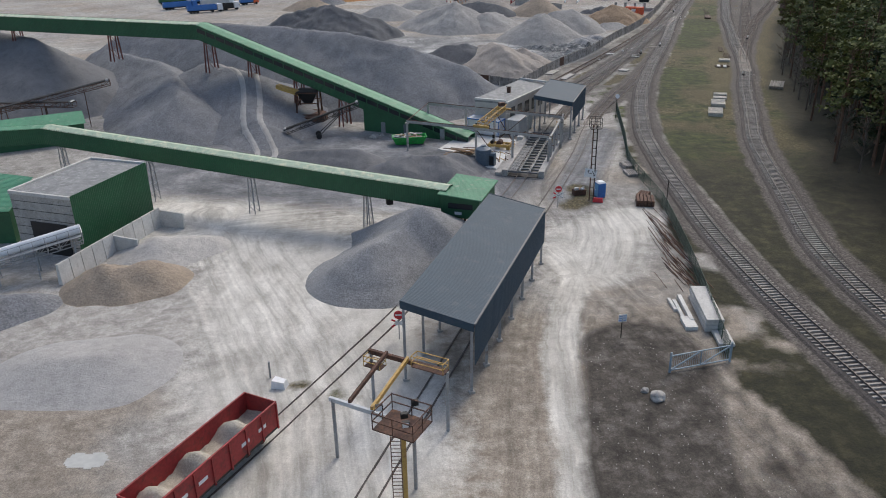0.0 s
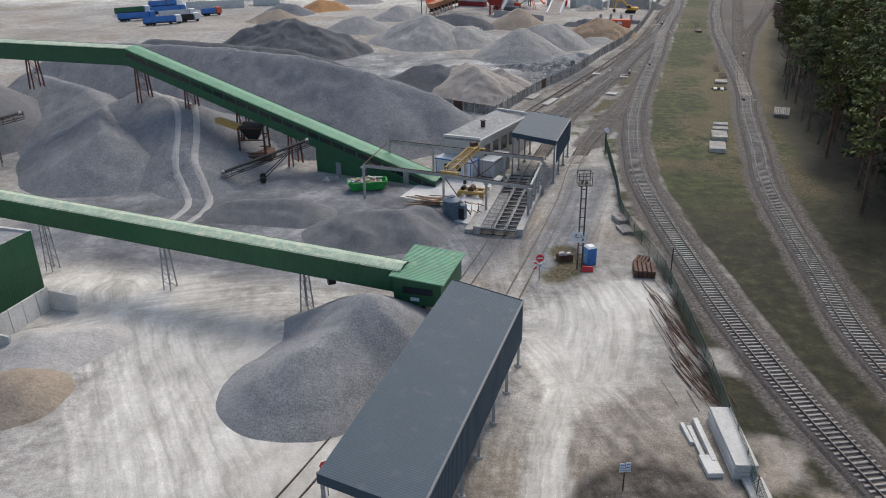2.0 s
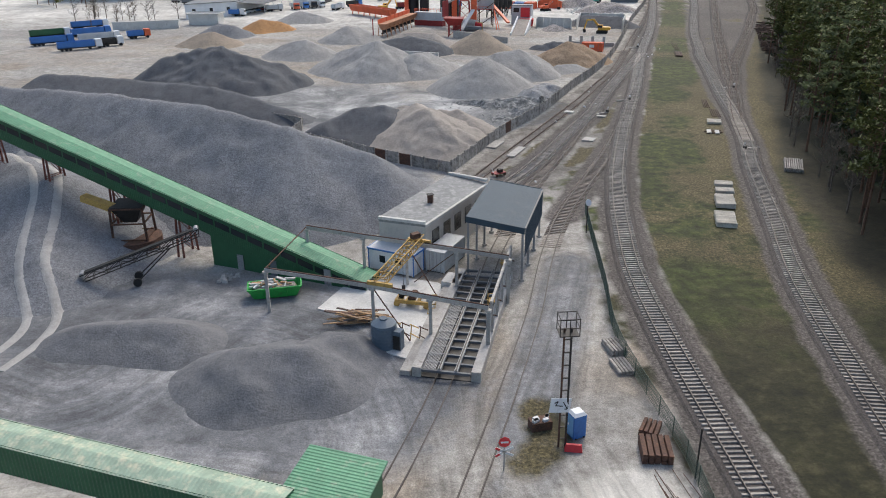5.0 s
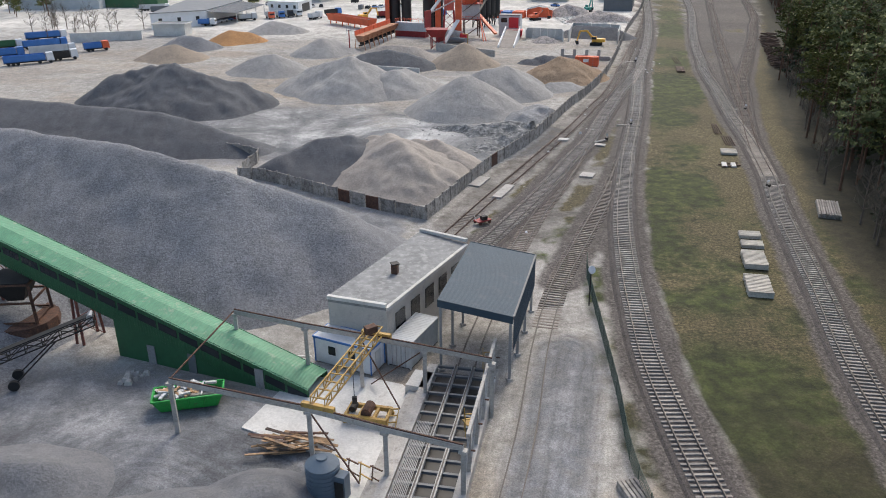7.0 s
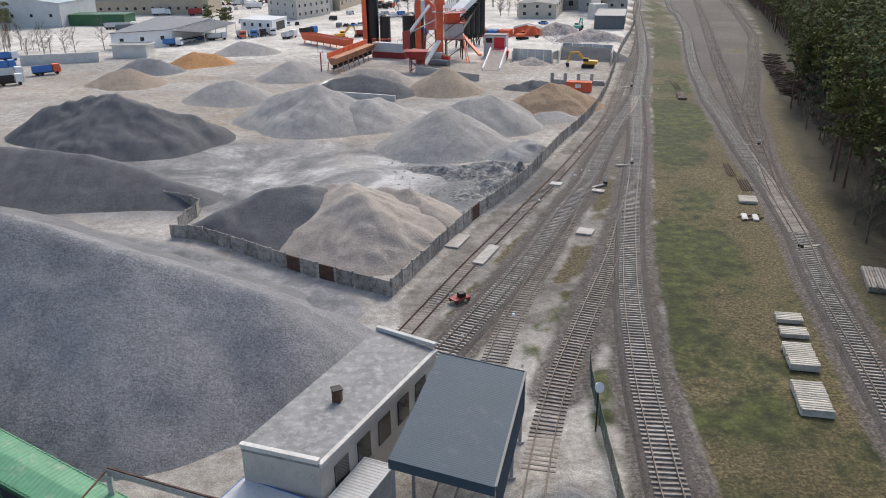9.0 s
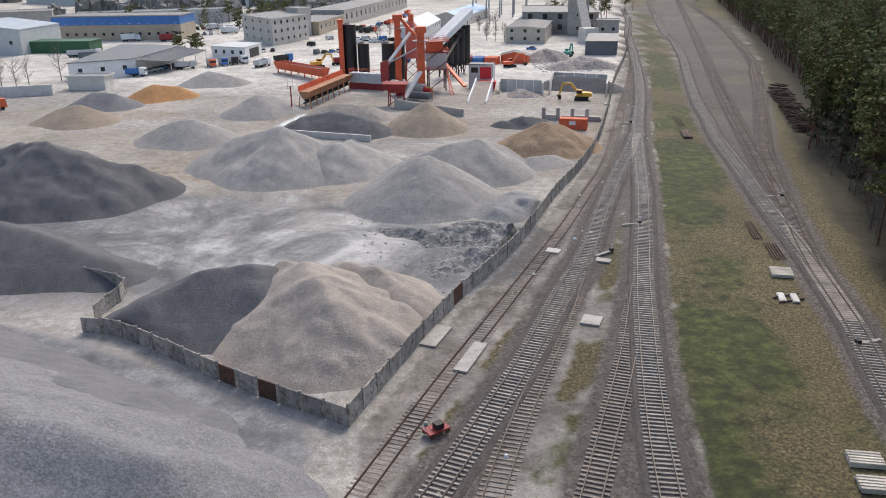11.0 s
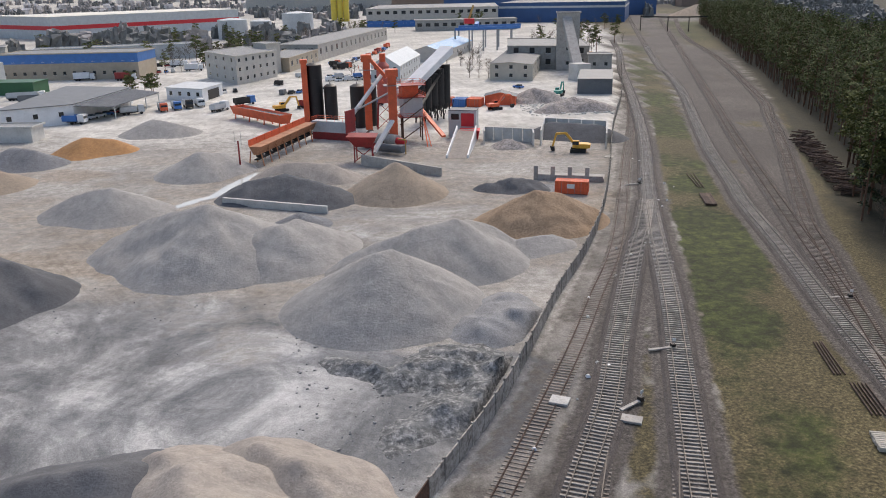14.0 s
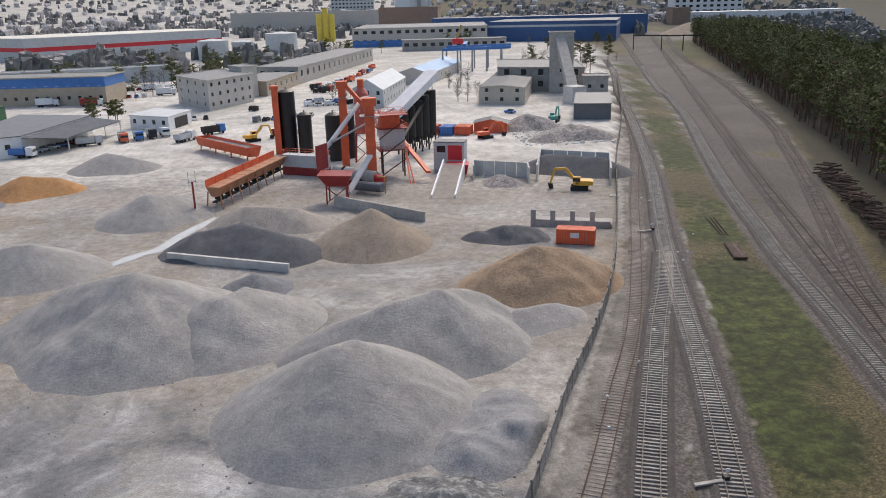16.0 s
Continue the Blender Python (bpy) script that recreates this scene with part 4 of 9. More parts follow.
railway("main", "railway track on concrete sleepers and grey ballast", (60, 245), SLEEPER_MESH, RAIL)
railway("yard", "yard siding on concrete sleepers", (155, 300), SLEEPER_MESH, RAIL, lift=0.15)
railway("pit", "loading siding sunk in stone dust", (150, 222), OLD_MESH, RAIL, False, -0.1, skip=lambda q: q[1] < 150)
railway("load", "worn siding half buried in gravel", (100, 220), OLD_MESH, RAIL, False, -0.07, skip=lambda q: q[1] < 146)
railway("old", "overgrown disused siding", (165, 240), OLD_MESH, OLD_RAIL, False, -0.12)
railway("east", "railway track on concrete sleepers beside the forest", (60, 240), SLEEPER_MESH, RAIL)
railway("east_fork", "railway track branching towards the forest", (195, 370), OLD_MESH, OLD_RAIL, lift=0.151)
railway("east_third", "third railway track of the fan", (240, 400), OLD_MESH, OLD_RAIL, lift=0.142)


# ---- sheds over the loading tracks ----
def canopy(fl, fr, br, bl, label, posts, drop_right, drop_left=0.0):
    """A monopitch shed: profiled roof with fascia, cladding on its sides, posts and rafters."""
    FL, FR, BR, BL = (Vector(p) for p in (fl, fr, br, bl))
    base = (FL + FR + BR + BL) / 4
    base.z = 0
    ob = thing("open_shed", base, label, "shed")
    dn = Vector((0, 0, -0.12))
    s = Shape().ribbed(FL, FR, BR, BL, 0.22, 0.008)
    s.hexa([p + dn for p in (FL, FR, BR, BL)], [p - Vector((0, 0, 0.02)) for p in (FL, FR, BR, BL)])
    part("roof", s, DARK_ROOF, ob, "dark blue-grey profiled steel roof")
    along, across = (BR - FR).normalized(), (FL - FR).normalized()
    for a, b, h in ((FL, FR, 0.7), (BL, BR, 0.7)):
        out = -along if a is FL else along
        q = [a + out * 0.02, b + out * 0.02, b + out * 0.10, a + out * 0.10]
        part("fascia", Shape().hexa([p + Vector((0, 0, -h)) for p in q], [p + Vector((0, 0, 0.06)) for p in q]), DARK_ROOF, ob)
    if drop_right:
        a, b, d = FR - across * 0.05, BR - across * 0.05, Vector((0, 0, -drop_right))
        part("cladding", Shape().ribbed(a + d, a, b, b + d, 0.3, 0.03), DARK_ROOF, ob)
        part("trim", Shape().beam(a, b, 0.16, 0.16), MID_GREY, ob)
    if drop_left:
        a, b, d = FL + across * 0.05, BL + across * 0.05, Vector((0, 0, -drop_left))
        part("cladding", Shape().ribbed(a, a + d, b + d, b, 0.3, 0.03), DARK_ROOF, ob)
    for i in range(posts):
        t = (i + 0.02) / (posts - 0.96)
        for p, q in ((FL, BL), (FR, BR)):
            top = p.lerp(q, t) + (FR - FL).normalized() * (0.25 if p is FL else -0.25)
            top.z -= 0.3
            o = part("post", Shape().beam((top.x, top.y, -0.1), top, 0.24), STEEL, ob)
            part("base_plate", Shape().box((top.x, top.y, 0.06), (0.5, 0.5, 0.3), 20), CONCRETE, o)
        part("rafter", Shape().beam(FL.lerp(BL, t) + Vector((0, 0, -0.3)), FR.lerp(BR, t) + Vector((0, 0, -0.3)), 0.16, 0.26), RUST, ob, "rusty brown steel rafter")
    return ob


near_shed = canopy((-4.2, 59.6, 8.1), (2.1, 57.4, 6.9), (11.2, 83.9, 6.9), (4.9, 86.1, 8.1), "long dark grey steel shed over the loading siding", 7, 4.1)
far_shed = canopy((15.7, 138.6, 7.5), (22.3, 136.1, 6.7), (26.8, 149.6, 6.7), (20.2, 152.0, 7.5), "short dark blue-grey steel shed over the unloading track", 4, 3.6)


# ---- conveyor galleries ----
def gallery_run(ob, p, q, w, h, roof_mat, windows=0, eave=0.15):
    """A closed, sheet-clad conveyor gallery from p to q (centre of its floor)."""
    p, q = Vector(p), Vector(q)
    d, side = frame_of(p, q)
    s, up, e = side * w / 2, Vector((0, 0, h)), side * (w / 2 + eave)
    ridge = Vector((0, 0, 0.22))
    for k in (-1, 1):
        a, b = p + s * k, q + s * k
        sh = Shape().ribbed(a, a + up, b + up, b, 0.32, 0.03) if k > 0 else Shape().ribbed(a + up, a, b, b + up, 0.32, 0.03)
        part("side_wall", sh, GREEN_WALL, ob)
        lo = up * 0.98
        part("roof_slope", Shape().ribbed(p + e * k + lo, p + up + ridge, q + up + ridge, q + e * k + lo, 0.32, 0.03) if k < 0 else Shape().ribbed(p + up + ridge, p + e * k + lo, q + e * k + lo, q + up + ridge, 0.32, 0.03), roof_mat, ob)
    part("floor_plate", Shape().hexa([p - s, p + s, q + s, q - s], [x + Vector((0, 0, 0.15)) for x in (p - s, p + s, q + s, q - s)]), DARK_STEEL, ob)
    for i in range(windows):
        for k in (-1, 1):
            c = p.lerp(q, (i + 0.5) / windows) + side * k * (w / 2 + 0.035)
            hw = (q - p) / windows * 0.44
            part("window_strip", Shape().hexa([c - hw + up * 0.52, c + hw + up * 0.52, c + hw + up * 0.52 + side * k * 0.03, c - hw + up * 0.52 + side * k * 0.03], [c - hw + up * 0.78, c + hw + up * 0.78, c + hw + up * 0.78 + side * k * 0.03, c - hw + up * 0.78 + side * k * 0.03]), GLASS_DARK, ob, "dark dusty glazing strip")


def trestle(ob, c, top, w, mat, d, side, splay=0.25, levels=3, leg=0.12):
    c = Vector(c)
    feet = [c + side * (w / 2 + splay) * a + d * (0.45) * b for a in (-1, 1) for b in (-1, 1)]
    heads = [c + side * (w / 2 - 0.2) * a + d * 0.25 * b + Vector((0, 0, top - c.z)) for a in (-1, 1) for b in (-1, 1)]
    for f, h in zip(feet, heads):
        part("trestle_leg", Shape().beam(f, h, leg), mat, ob)
    for i in range(levels):
        for a, b in ((0, 2), (1, 3)):
            part("diagonal", Shape().beam(feet[a].lerp(heads[a], i / levels), feet[b].lerp(heads[b], (i + 1) / levels), 0.07), mat, ob)
            part("strut", Shape().beam(feet[a].lerp(heads[a], (i + 1) / levels), feet[b].lerp(heads[b], (i + 1) / levels), 0.07), mat, ob)


def lower_gallery():
    a, k, z = Vector((0.3, 92.2, 4.3)), Vector((-59.5, 114, 7.2)), Vector((-84, 116, 5.6))
    ob = thing("conveyor_gallery", (-28, 102, 0), "long green sheet-clad conveyor gallery on lattice trestles", "conveyor gallery")
    gallery_run(ob, a, k, 2.3, 2.5, GREEN_PALE)
    gallery_run(ob, k, z, 2.3, 2.5, GREEN_ROOF)
    d, side = frame_of(a, k)
    for t in (0.18, 0.455, 0.72, 0.97):
        c = a.lerp(k, t)
        trestle(ob, (c.x, c.y, 0), c.z, 1.1, STEEL, d, side, 0.05, 5)
    # head house over the stone heap
    d2, s2 = Vector((0.31, 0.95, 0)), Vector((-0.95, 0.31, 0))
    c = Vector((2.7, 93.3, 0))
    P = [c + d2 * (u * 3.7) + s2 * (v * 2.45) for u, v in ((-1, 1), (-1, -1), (1, -1), (1, 1))]
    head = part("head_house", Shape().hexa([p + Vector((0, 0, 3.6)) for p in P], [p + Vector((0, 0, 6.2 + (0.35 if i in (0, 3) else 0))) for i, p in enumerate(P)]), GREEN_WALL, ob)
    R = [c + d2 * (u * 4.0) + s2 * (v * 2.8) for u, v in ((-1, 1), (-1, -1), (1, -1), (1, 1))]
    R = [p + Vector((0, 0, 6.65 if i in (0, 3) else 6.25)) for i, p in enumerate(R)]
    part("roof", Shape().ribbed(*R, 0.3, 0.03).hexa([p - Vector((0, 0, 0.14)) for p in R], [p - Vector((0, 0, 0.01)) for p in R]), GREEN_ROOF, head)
    n = -d2
    for lo, hi, z0, z1, m, nm in ((-1.6, 1.5, 4.8, 5.5, GLASS_DARK, "window"), (-0.2, 0.7, 4.05, 4.4, WHITE, "sign")):
        q = [c + d2 * -3.72 + s2 * lo, c + d2 * -3.72 + s2 * hi, c + d2 * -3.77 + s2 * hi, c + d2 * -3.77 + s2 * lo]
        part(nm, Shape().hexa([p + Vector((0, 0, z0)) for p in q], [p + Vector((0, 0, z1)) for p in q]), m, head)
    for u, v in ((-0.9, 0.85), (-0.9, -0.2), (0.85, -0.8), (0.85, 0.8)):
        p = c + d2 * u * 3.6 + s2 * v * 2.4
        part("column", Shape().beam((p.x, p.y, -0.2), (p.x, p.y, 3.6), 0.3), RUST, ob, "rusty brown steel column")
    p = a.lerp(k, 0.13)
    part("discharge_chute", Shape().box((p.x, p.y, p.z - 0.5), (0.8, 0.7, 1.1), 20), DARK_STEEL, ob)


def upper_gallery():
    a, k, z = Vector((4.6, 136.5, -2.0)), Vector((-49.0, 162.7, 14.6)), Vector((-112, 180, 15.6))
    ob = thing("conveyor_gallery", (-30, 153, 0), "high green sheet-clad conveyor gallery sloping down to a ground hopper", "conveyor gallery")
    gallery_run(ob, a, k, 3.4, 3.0, GREEN_ROOF, 26)
    gallery_run(ob, k, z, 3.4, 3.0, GREEN_PALE)
    d, side = frame_of(a, k)
    for t, foot in ((0.98, 8.0), (0.80, 5.5), (0.62, 0), (0.45, 0)):
        c = a.lerp(k, t)
        trestle(ob, (c.x, c.y, foot), c.z, 2.6, OXIDE, d, side, 0.1, 2, 0.24)
    d2, side2 = frame_of(k, z)
    for t in (0.33, 0.7):
        c = k.lerp(z, t)
        trestle(ob, (c.x, c.y, 9.5), c.z, 2.6, OXIDE, d2, side2, 0.1, 2, 0.24)
    # solid clad base where the gallery meets the ground
    lo, hi = a.lerp(k, 0.05), a.lerp(k, 0.36)
    w = side * 1.72
    part("base_wall", Shape().hexa([Vector((p.x, p.y, -0.1)) for p in (lo - w, hi - w, hi + w, lo + w)], [p + Vector((0, 0, 0.6)) for p in (lo - w, hi - w, hi + w, lo + w)]), GREEN_WALL, ob)
    for t, m in ((0.085, STEEL), (0.21, MID_GREY), (0.29, STEEL)):
        c = a.lerp(k, t) + side * 1.76
        h = d * 0.45
        part("door", Shape().hexa([Vector((p.x, p.y, 0)) for p in (c - h, c + h, c + h + side * 0.06, c - h + side * 0.06)], [Vector((p.x, p.y, 2.0)) for p in (c - h, c + h, c + h + side * 0.06, c - h + side * 0.06)]), m, ob, "grey steel door")


lower_gallery()
upper_gallery()


# ---- crusher house at the lower gallery ----
def crusher_house():
    A, B, C, D = (-44.9, 87.5), (-40.5, 100.8), (-49.0, 103.6), (-53.6, 90.3)
    ob = thing("crusher_house", (-47, 95, 0), "concrete panel crusher house with a green sheet wall", "industrial building")
    part("wall", Shape().prism([A, B, C, D], -0.2, 7.6), CONCRETE, ob)
    dx, dy = 0.95, -0.31
    q = [(A[0] + dx * 0.04, A[1] + dy * 0.04, 0), (B[0] + dx * 0.04, B[1] + dy * 0.04, 0)]
    a, b = Vector(q[0]), Vector(q[1])
    up = Vector((0, 0, 8.0))
    part("green_cladding", Shape().ribbed(a + up, a, b, b + up, 0.3, 0.03), GREEN_WALL, ob, "dark green profiled wall sheet")
    part("roof", Shape().prism([(A[0] - 0.3, A[1] + 0.5), (B[0] - 0.4, B[1] - 0.2), (C[0] + 0.4, C[1] - 0.4), (D[0] + 0.5, D[1] + 0.3)], 7.6, 7.72), BITUMEN, ob, "pale grey felt roof")
    for p, r in ((A, D), (D, C), (C, B)):
        part("parapet", Shape().beam((*p, 7.75), (*r, 7.75), 0.3, 0.4), CONCRETE_PALE, ob)
    for i in range(6):
        z = 1.2 + i * 1.1
        u = Vector((D[0] - A[0], D[1] - A[1], 0)).normalized()
        n = Vector((u.y, -u.x, 0))
        n = n if n.y < 0 else -n
        p, r = Vector((*A, z)) + n * 0.015, Vector((*D, z)) + n * 0.015
        part("panel_joint", Shape().beam(p, r, 0.05, 0.05), DARK_STEEL, ob)
    u = Vector((D[0] - A[0], D[1] - A[1], 0)).normalized()
    o = Vector((*A, 0)) + Vector((u.y, -u.x, 0)) * -0.06 + u * 1.2
    # No bay is cut: a black panel on the wall paints its shaded inside.
    part("opening", Shape().hexa([o + Vector((0, 0, 0)), o + u * 5.5, o + u * 5.5 + Vector((-u.y, u.x, 0)) * 0.1, o + Vector((-u.y, u.x, 0)) * 0.1], [x + Vector((0, 0, 4.2)) for x in (o, o + u * 5.5, o + u * 5.5 + Vector((-u.y, u.x, 0)) * 0.1, o + Vector((-u.y, u.x, 0)) * 0.1)]), BLACK, ob, "black panel for the shade inside the machine bay")


crusher_house()


# ---- loading office and its parapet roof ----
def brick_office():
    A, B, C, D = (5.4, 143.4), (11.0, 140.9), (20.2, 155.8), (15.2, 159.6)
    ob = thing("loading_house", (13, 150, 0), "low grey brick loading house with a worn felt roof", "industrial building")
    part("wall", Shape().prism([A, B, C, D], -0.2, 5.4), BRICK, ob)
    part("roof", Shape().hexa([(*A, 5.4), (*B, 5.4), (*C, 5.4), (*D, 5.4)], [(*A, 6.0), (*B, 5.7), (*C, 5.7), (*D, 6.0)]), BITUMEN, ob)
    for p, q, z in ((A, B, 5.95), (D, C, 6.15)):
        part("parapet", Shape().beam((*p, z), (*q, z), 0.4, 0.35), CONCRETE_PALE, ob)
    part("eaves_band", Shape().beam((*B, 5.55), (*C, 5.55), 0.35, 0.35), CONCRETE_PALE, ob)
    flue = part("flue", Shape().prism([(11.6, 148.2), (12.2, 148.0), (12.4, 148.6), (11.8, 148.8)], 5.7, 6.9), RUST, ob, "rusty square flue")
    part("flue_cap", Shape().box((12.0, 148.4, 6.95), (0.8, 0.8, 0.1), 20), DARK_STEEL, flue)
    u = (Vector((*C, 0)) - Vector((*B, 0))).normalized()
    n = Vector((u.y, -u.x, 0))
    # Dark panes stand in for the shaded inside of this open side.
    for i in range(5):
        c = Vector((*B, 0)) + u * (2.5 + i * 3.0) + n * 0.03
        h = u * 0.9
        part("window", Shape().hexa([c - h + Vector((0, 0, 2.2)), c + h + Vector((0, 0, 2.2)), c + h + n * 0.05 + Vector((0, 0, 2.2)), c - h + n * 0.05 + Vector((0, 0, 2.2))], [c - h + Vector((0, 0, 4.4)), c + h + Vector((0, 0, 4.4)), c + h + n * 0.05 + Vector((0, 0, 4.4)), c - h + n * 0.05 + Vector((0, 0, 4.4))]), GLASS_DARK, ob)


brick_office()


# ---- red open wagon with stone ----
def wagon():
    c, d = Vector((-18.0, 46.2, 0)), Vector((0.44, 0.898, 0))
    s = Vector((-0.898, 0.44, 0))
    L, W, z0, z1 = 6.6, 1.55, 1.35, 3.5
    ob = thing("freight_wagon", c, "dark red open railway wagon loaded with pale stone", "railway wagon")

    def at(u, v, z):
        return c + d * u + s * v + Vector((0, 0, z))

    def slab(u0, u1, v0, v1, a, b):
        return Shape().hexa([at(u0, v0, a), at(u1, v0, a), at(u1, v1, a), at(u0, v1, a)], [at(u0, v0, b), at(u1, v0, b), at(u1, v1, b), at(u0, v1, b)])

    part("floor", slab(-L, L, -W, W, 1.15, z0), DARK_STEEL, ob)
    for v in (-W, W - 0.08):
        side = part("side_wall", slab(-L, L, v, v + 0.08, z0, z1), RED, ob)
        for i in range(8):
            u = -L + 0.1 + i * (2 * L - 0.3) / 7
            o = 0.1 if v > 0 else -0.1
            part("stake", slab(u, u + 0.14, min(v, v + o) if o < 0 else v + 0.08, v if o < 0 else v + 0.18, z0 - 0.2, z1), RED, side)
        part("top_rail", slab(-L, L, v - 0.03, v + 0.11, z1, z1 + 0.12), RED, side)
        out = v - 0.02 if v < 0 else v + 0.08
        for k, u in enumerate((-4.4, -2.4, 2.2, 4.2)):
            part("marking", slab(u, u + 0.9, out, out + 0.02, 2.2, 2.5), WHITE, side, "short white stencilled bar")
    for u in (-L, L - 0.08):
        end = part("end_wall", slab(u, u + 0.08, -W, W, z0, z1 + 0.1), RED, ob)
        for v in (-0.7, 0.6):
            part("rib", slab(u - 0.08 if u < 0 else u + 0.08, u if u < 0 else u + 0.16, v, v + 0.12, z0, z1), RED, end)
    for u in (-L - 0.6, L):
        part("coupler", slab(u, u + 0.6, -0.15, 0.15, 0.9, 1.15), DARK_STEEL, ob)
    for u in (-4.4, 4.4):
        bogie = part("bogie", slab(u - 1.3, u + 1.3, -1.0, 1.0, 0.55, 0.95), DARK_STEEL, ob)
        for du in (-0.9, 0.9):
            for v in (-0.8, 0.8):
                part("wheel", Shape().tube(at(u + du, v - 0.07, 0.68), at(u + du, v + 0.07, 0.68), 0.47, n=16), RUST, bogie)
    X = Shape()
    n, m = 34, 10
    for i in range(n + 1):
        for j in range(m + 1):
            u, v = -L + 0.1 + i * (2 * L - 0.2) / n, -W + 0.1 + j * (2 * W - 0.2) / m
            hump = max(0.0, math.cos((u + 0.6) / 2.05 * math.pi) * 0.62 + 0.25)
            z = 1.9 + hump * 1.5 * (1 - 0.6 * (v / W) ** 2) + 0.06 * math.sin(7 * u + 3 * v)
            X.v.append(tuple(at(u, v, z)))
    X.f = [(i * (m + 1) + j, i * (m + 1) + j + 1, (i + 1) * (m + 1) + j + 1, (i + 1) * (m + 1) + j) for i in range(n) for j in range(m)]
    part("stone_load", X, G_TANPALE, ob, "three pale humps of crushed stone", True)


wagon()


# ---- gantry and lamp mast before the shed ----
def near_gantry():
    ob = thing("loading_gantry", (-4.6, 50.5, 0), "rusty and yellow steel loading gantry on grey posts", "gantry")
    a, b, c, d = Vector((-8.8, 49.0, 5.4)), Vector((-2.6, 45.4, 5.6)), Vector((-6.5, 55.8, 5.4)), Vector((-0.2, 52.2, 5.6))
    for p in (a, b, c, d):
        part("post", Shape().tube((p.x, p.y, -0.1), p, 0.14, n=8), STEEL, ob)
    part("cross_beam", Shape().beam(a - (b - a) * 0.04, b, 0.24, 0.34), PALE_GREY, ob, "pale grey cross beam")
    part("cross_beam", Shape().beam(c - (d - c) * 0.03, d, 0.26, 0.4), RUST, ob, "rusty cross beam")
    up = Vector((0, 0, 0.3))
    for t, m in ((0.5, YELLOW), (0.22, RUST)):
        part("long_beam", Shape().beam(a.lerp(b, t) + up, c.lerp(d, t) + up, 0.22, 0.34), m, ob)
    for t0, t1, ph in ((0.62, 1.02, 0.2), (-0.02, 0.2, -1.0)):
        p, q = c.lerp(d, t0), c.lerp(d, t1)
        off = (b - a).normalized().cross(Vector((0, 0, 1))) * 0.9
        z = Vector((0, 0, ph))
        deck = part("walkway", Shape().hexa([p + z, q + z, q + off + z, p + off + z], [x + Vector((0, 0, 0.06)) + z for x in (p, q, q + off, p + off)]), RUST, ob)
        for x in (p, q, q + off, p + off):
            part("rail_post", Shape().beam(x + z, x + z + Vector((0, 0, 1.0)), 0.06), YELLOW, deck)
        for x, y in ((p, q), (q, q + off), (q + off, p + off), (p + off, p)):
            for h in (0.5, 1.0):
                part("hand_rail", Shape().beam(x + z + Vector((0, 0, h)), y + z + Vector((0, 0, h)), 0.06), YELLOW, deck)


def lamp_cage():
    b = Vector((-3.3, 44.2, 0))
    ob = thing("lamp_tower", b, "brown lamp platform on a yellow ladder mast", "lamp tower")
    part("mast", Shape().box((b.x, b.y, 3.2), (0.3, 0.3, 6.6), 25), YELLOW, ob)
    s = Shape()
    for o in (-0.35, 0.35):
        s.beam((b.x + o - 0.5, b.y - 0.3, 0), (b.x + o - 0.5, b.y - 0.3, 6.6), 0.06)
    part("ladder_rails", s, RUST, ob)
    for i in range(20):
        part("rung", Shape().beam((b.x - 0.85, b.y - 0.3, 0.3 + i * 0.32), (b.x - 0.15, b.y - 0.3, 0.3 + i * 0.32), 0.04), RUST, ob)
    part("floor_grate", Shape().box((b.x, b.y, 6.5), (3.2, 2.6, 0.1), -28), RUST, ob)
    M = pose(b.x, b.y, 0, 0, 0, -28)
    C = [M @ Vector(p) for p in ((-1.6, -1.3, 0), (1.6, -1.3, 0), (1.6, 1.3, 0), (-1.6, 1.3, 0))]
    for i, p in enumerate(C):
        q = C[(i + 1) % 4]
        for k in (0.0, 0.5):
            x = p.lerp(q, k)
            part("rail_post", Shape().beam(x + Vector((0, 0, 6.5)), x + Vector((0, 0, 7.9)), 0.07), RUST, ob)
        for h in (7.2, 7.85):
            part("hand_rail", Shape().beam(p + Vector((0, 0, h)), q + Vector((0, 0, h)), 0.07), RUST, ob)
    for x, y, m in ((-1.7, -0.2, WHITE), (0.3, -0.2, DARK_STEEL), (0.9, -1.0, WHITE), (0.2, 1.4, DARK_STEEL)):
        p = M @ Vector((x, y, 7.6))
        lamp = part("floodlight", Shape().box(p, (0.5, 0.3, 0.4), 15), DARK_STEEL, ob)
        part("lens", Shape().box(p + Vector((0, -0.17, 0)), (0.42, 0.05, 0.32), 15), m, lamp)


near_gantry()
lamp_cage()


# ---- signs, mast and small things by the crossing ----
def crossing_sign(x, y, group="crossing signs"):
    ob = thing("crossing_sign", (x, y, 0), "red stop disc above a white and red crossing cross", "road sign", group)
    part("post", Shape().tube((x, y, -0.05), (x, y, 2.7), 0.05, n=8), STEEL, ob)
    disc = part("stop_disc", Shape().tube((x, y - 0.06, 2.75), (x, y - 0.09, 2.75), 0.48, n=8), BRIGHT_RED, ob)
    part("band", Shape().box((x, y - 0.11, 2.75), (0.6, 0.02, 0.16)), WHITE, disc)
    for a in (1, -1):
        arm = part("cross_arm", Shape().beam((x - 0.7, y - 0.07, 1.85 - 0.4 * a), (x + 0.7, y - 0.07, 1.85 + 0.4 * a), 0.04, 0.2), WHITE, ob)
        part("red_tip", Shape().beam((x - 0.7, y - 0.1, 1.85 - 0.4 * a), (x - 0.35, y - 0.1, 1.85 - 0.2 * a), 0.02, 0.2), BRIGHT_RED, arm)


crossing_sign(15.4, 102.3)
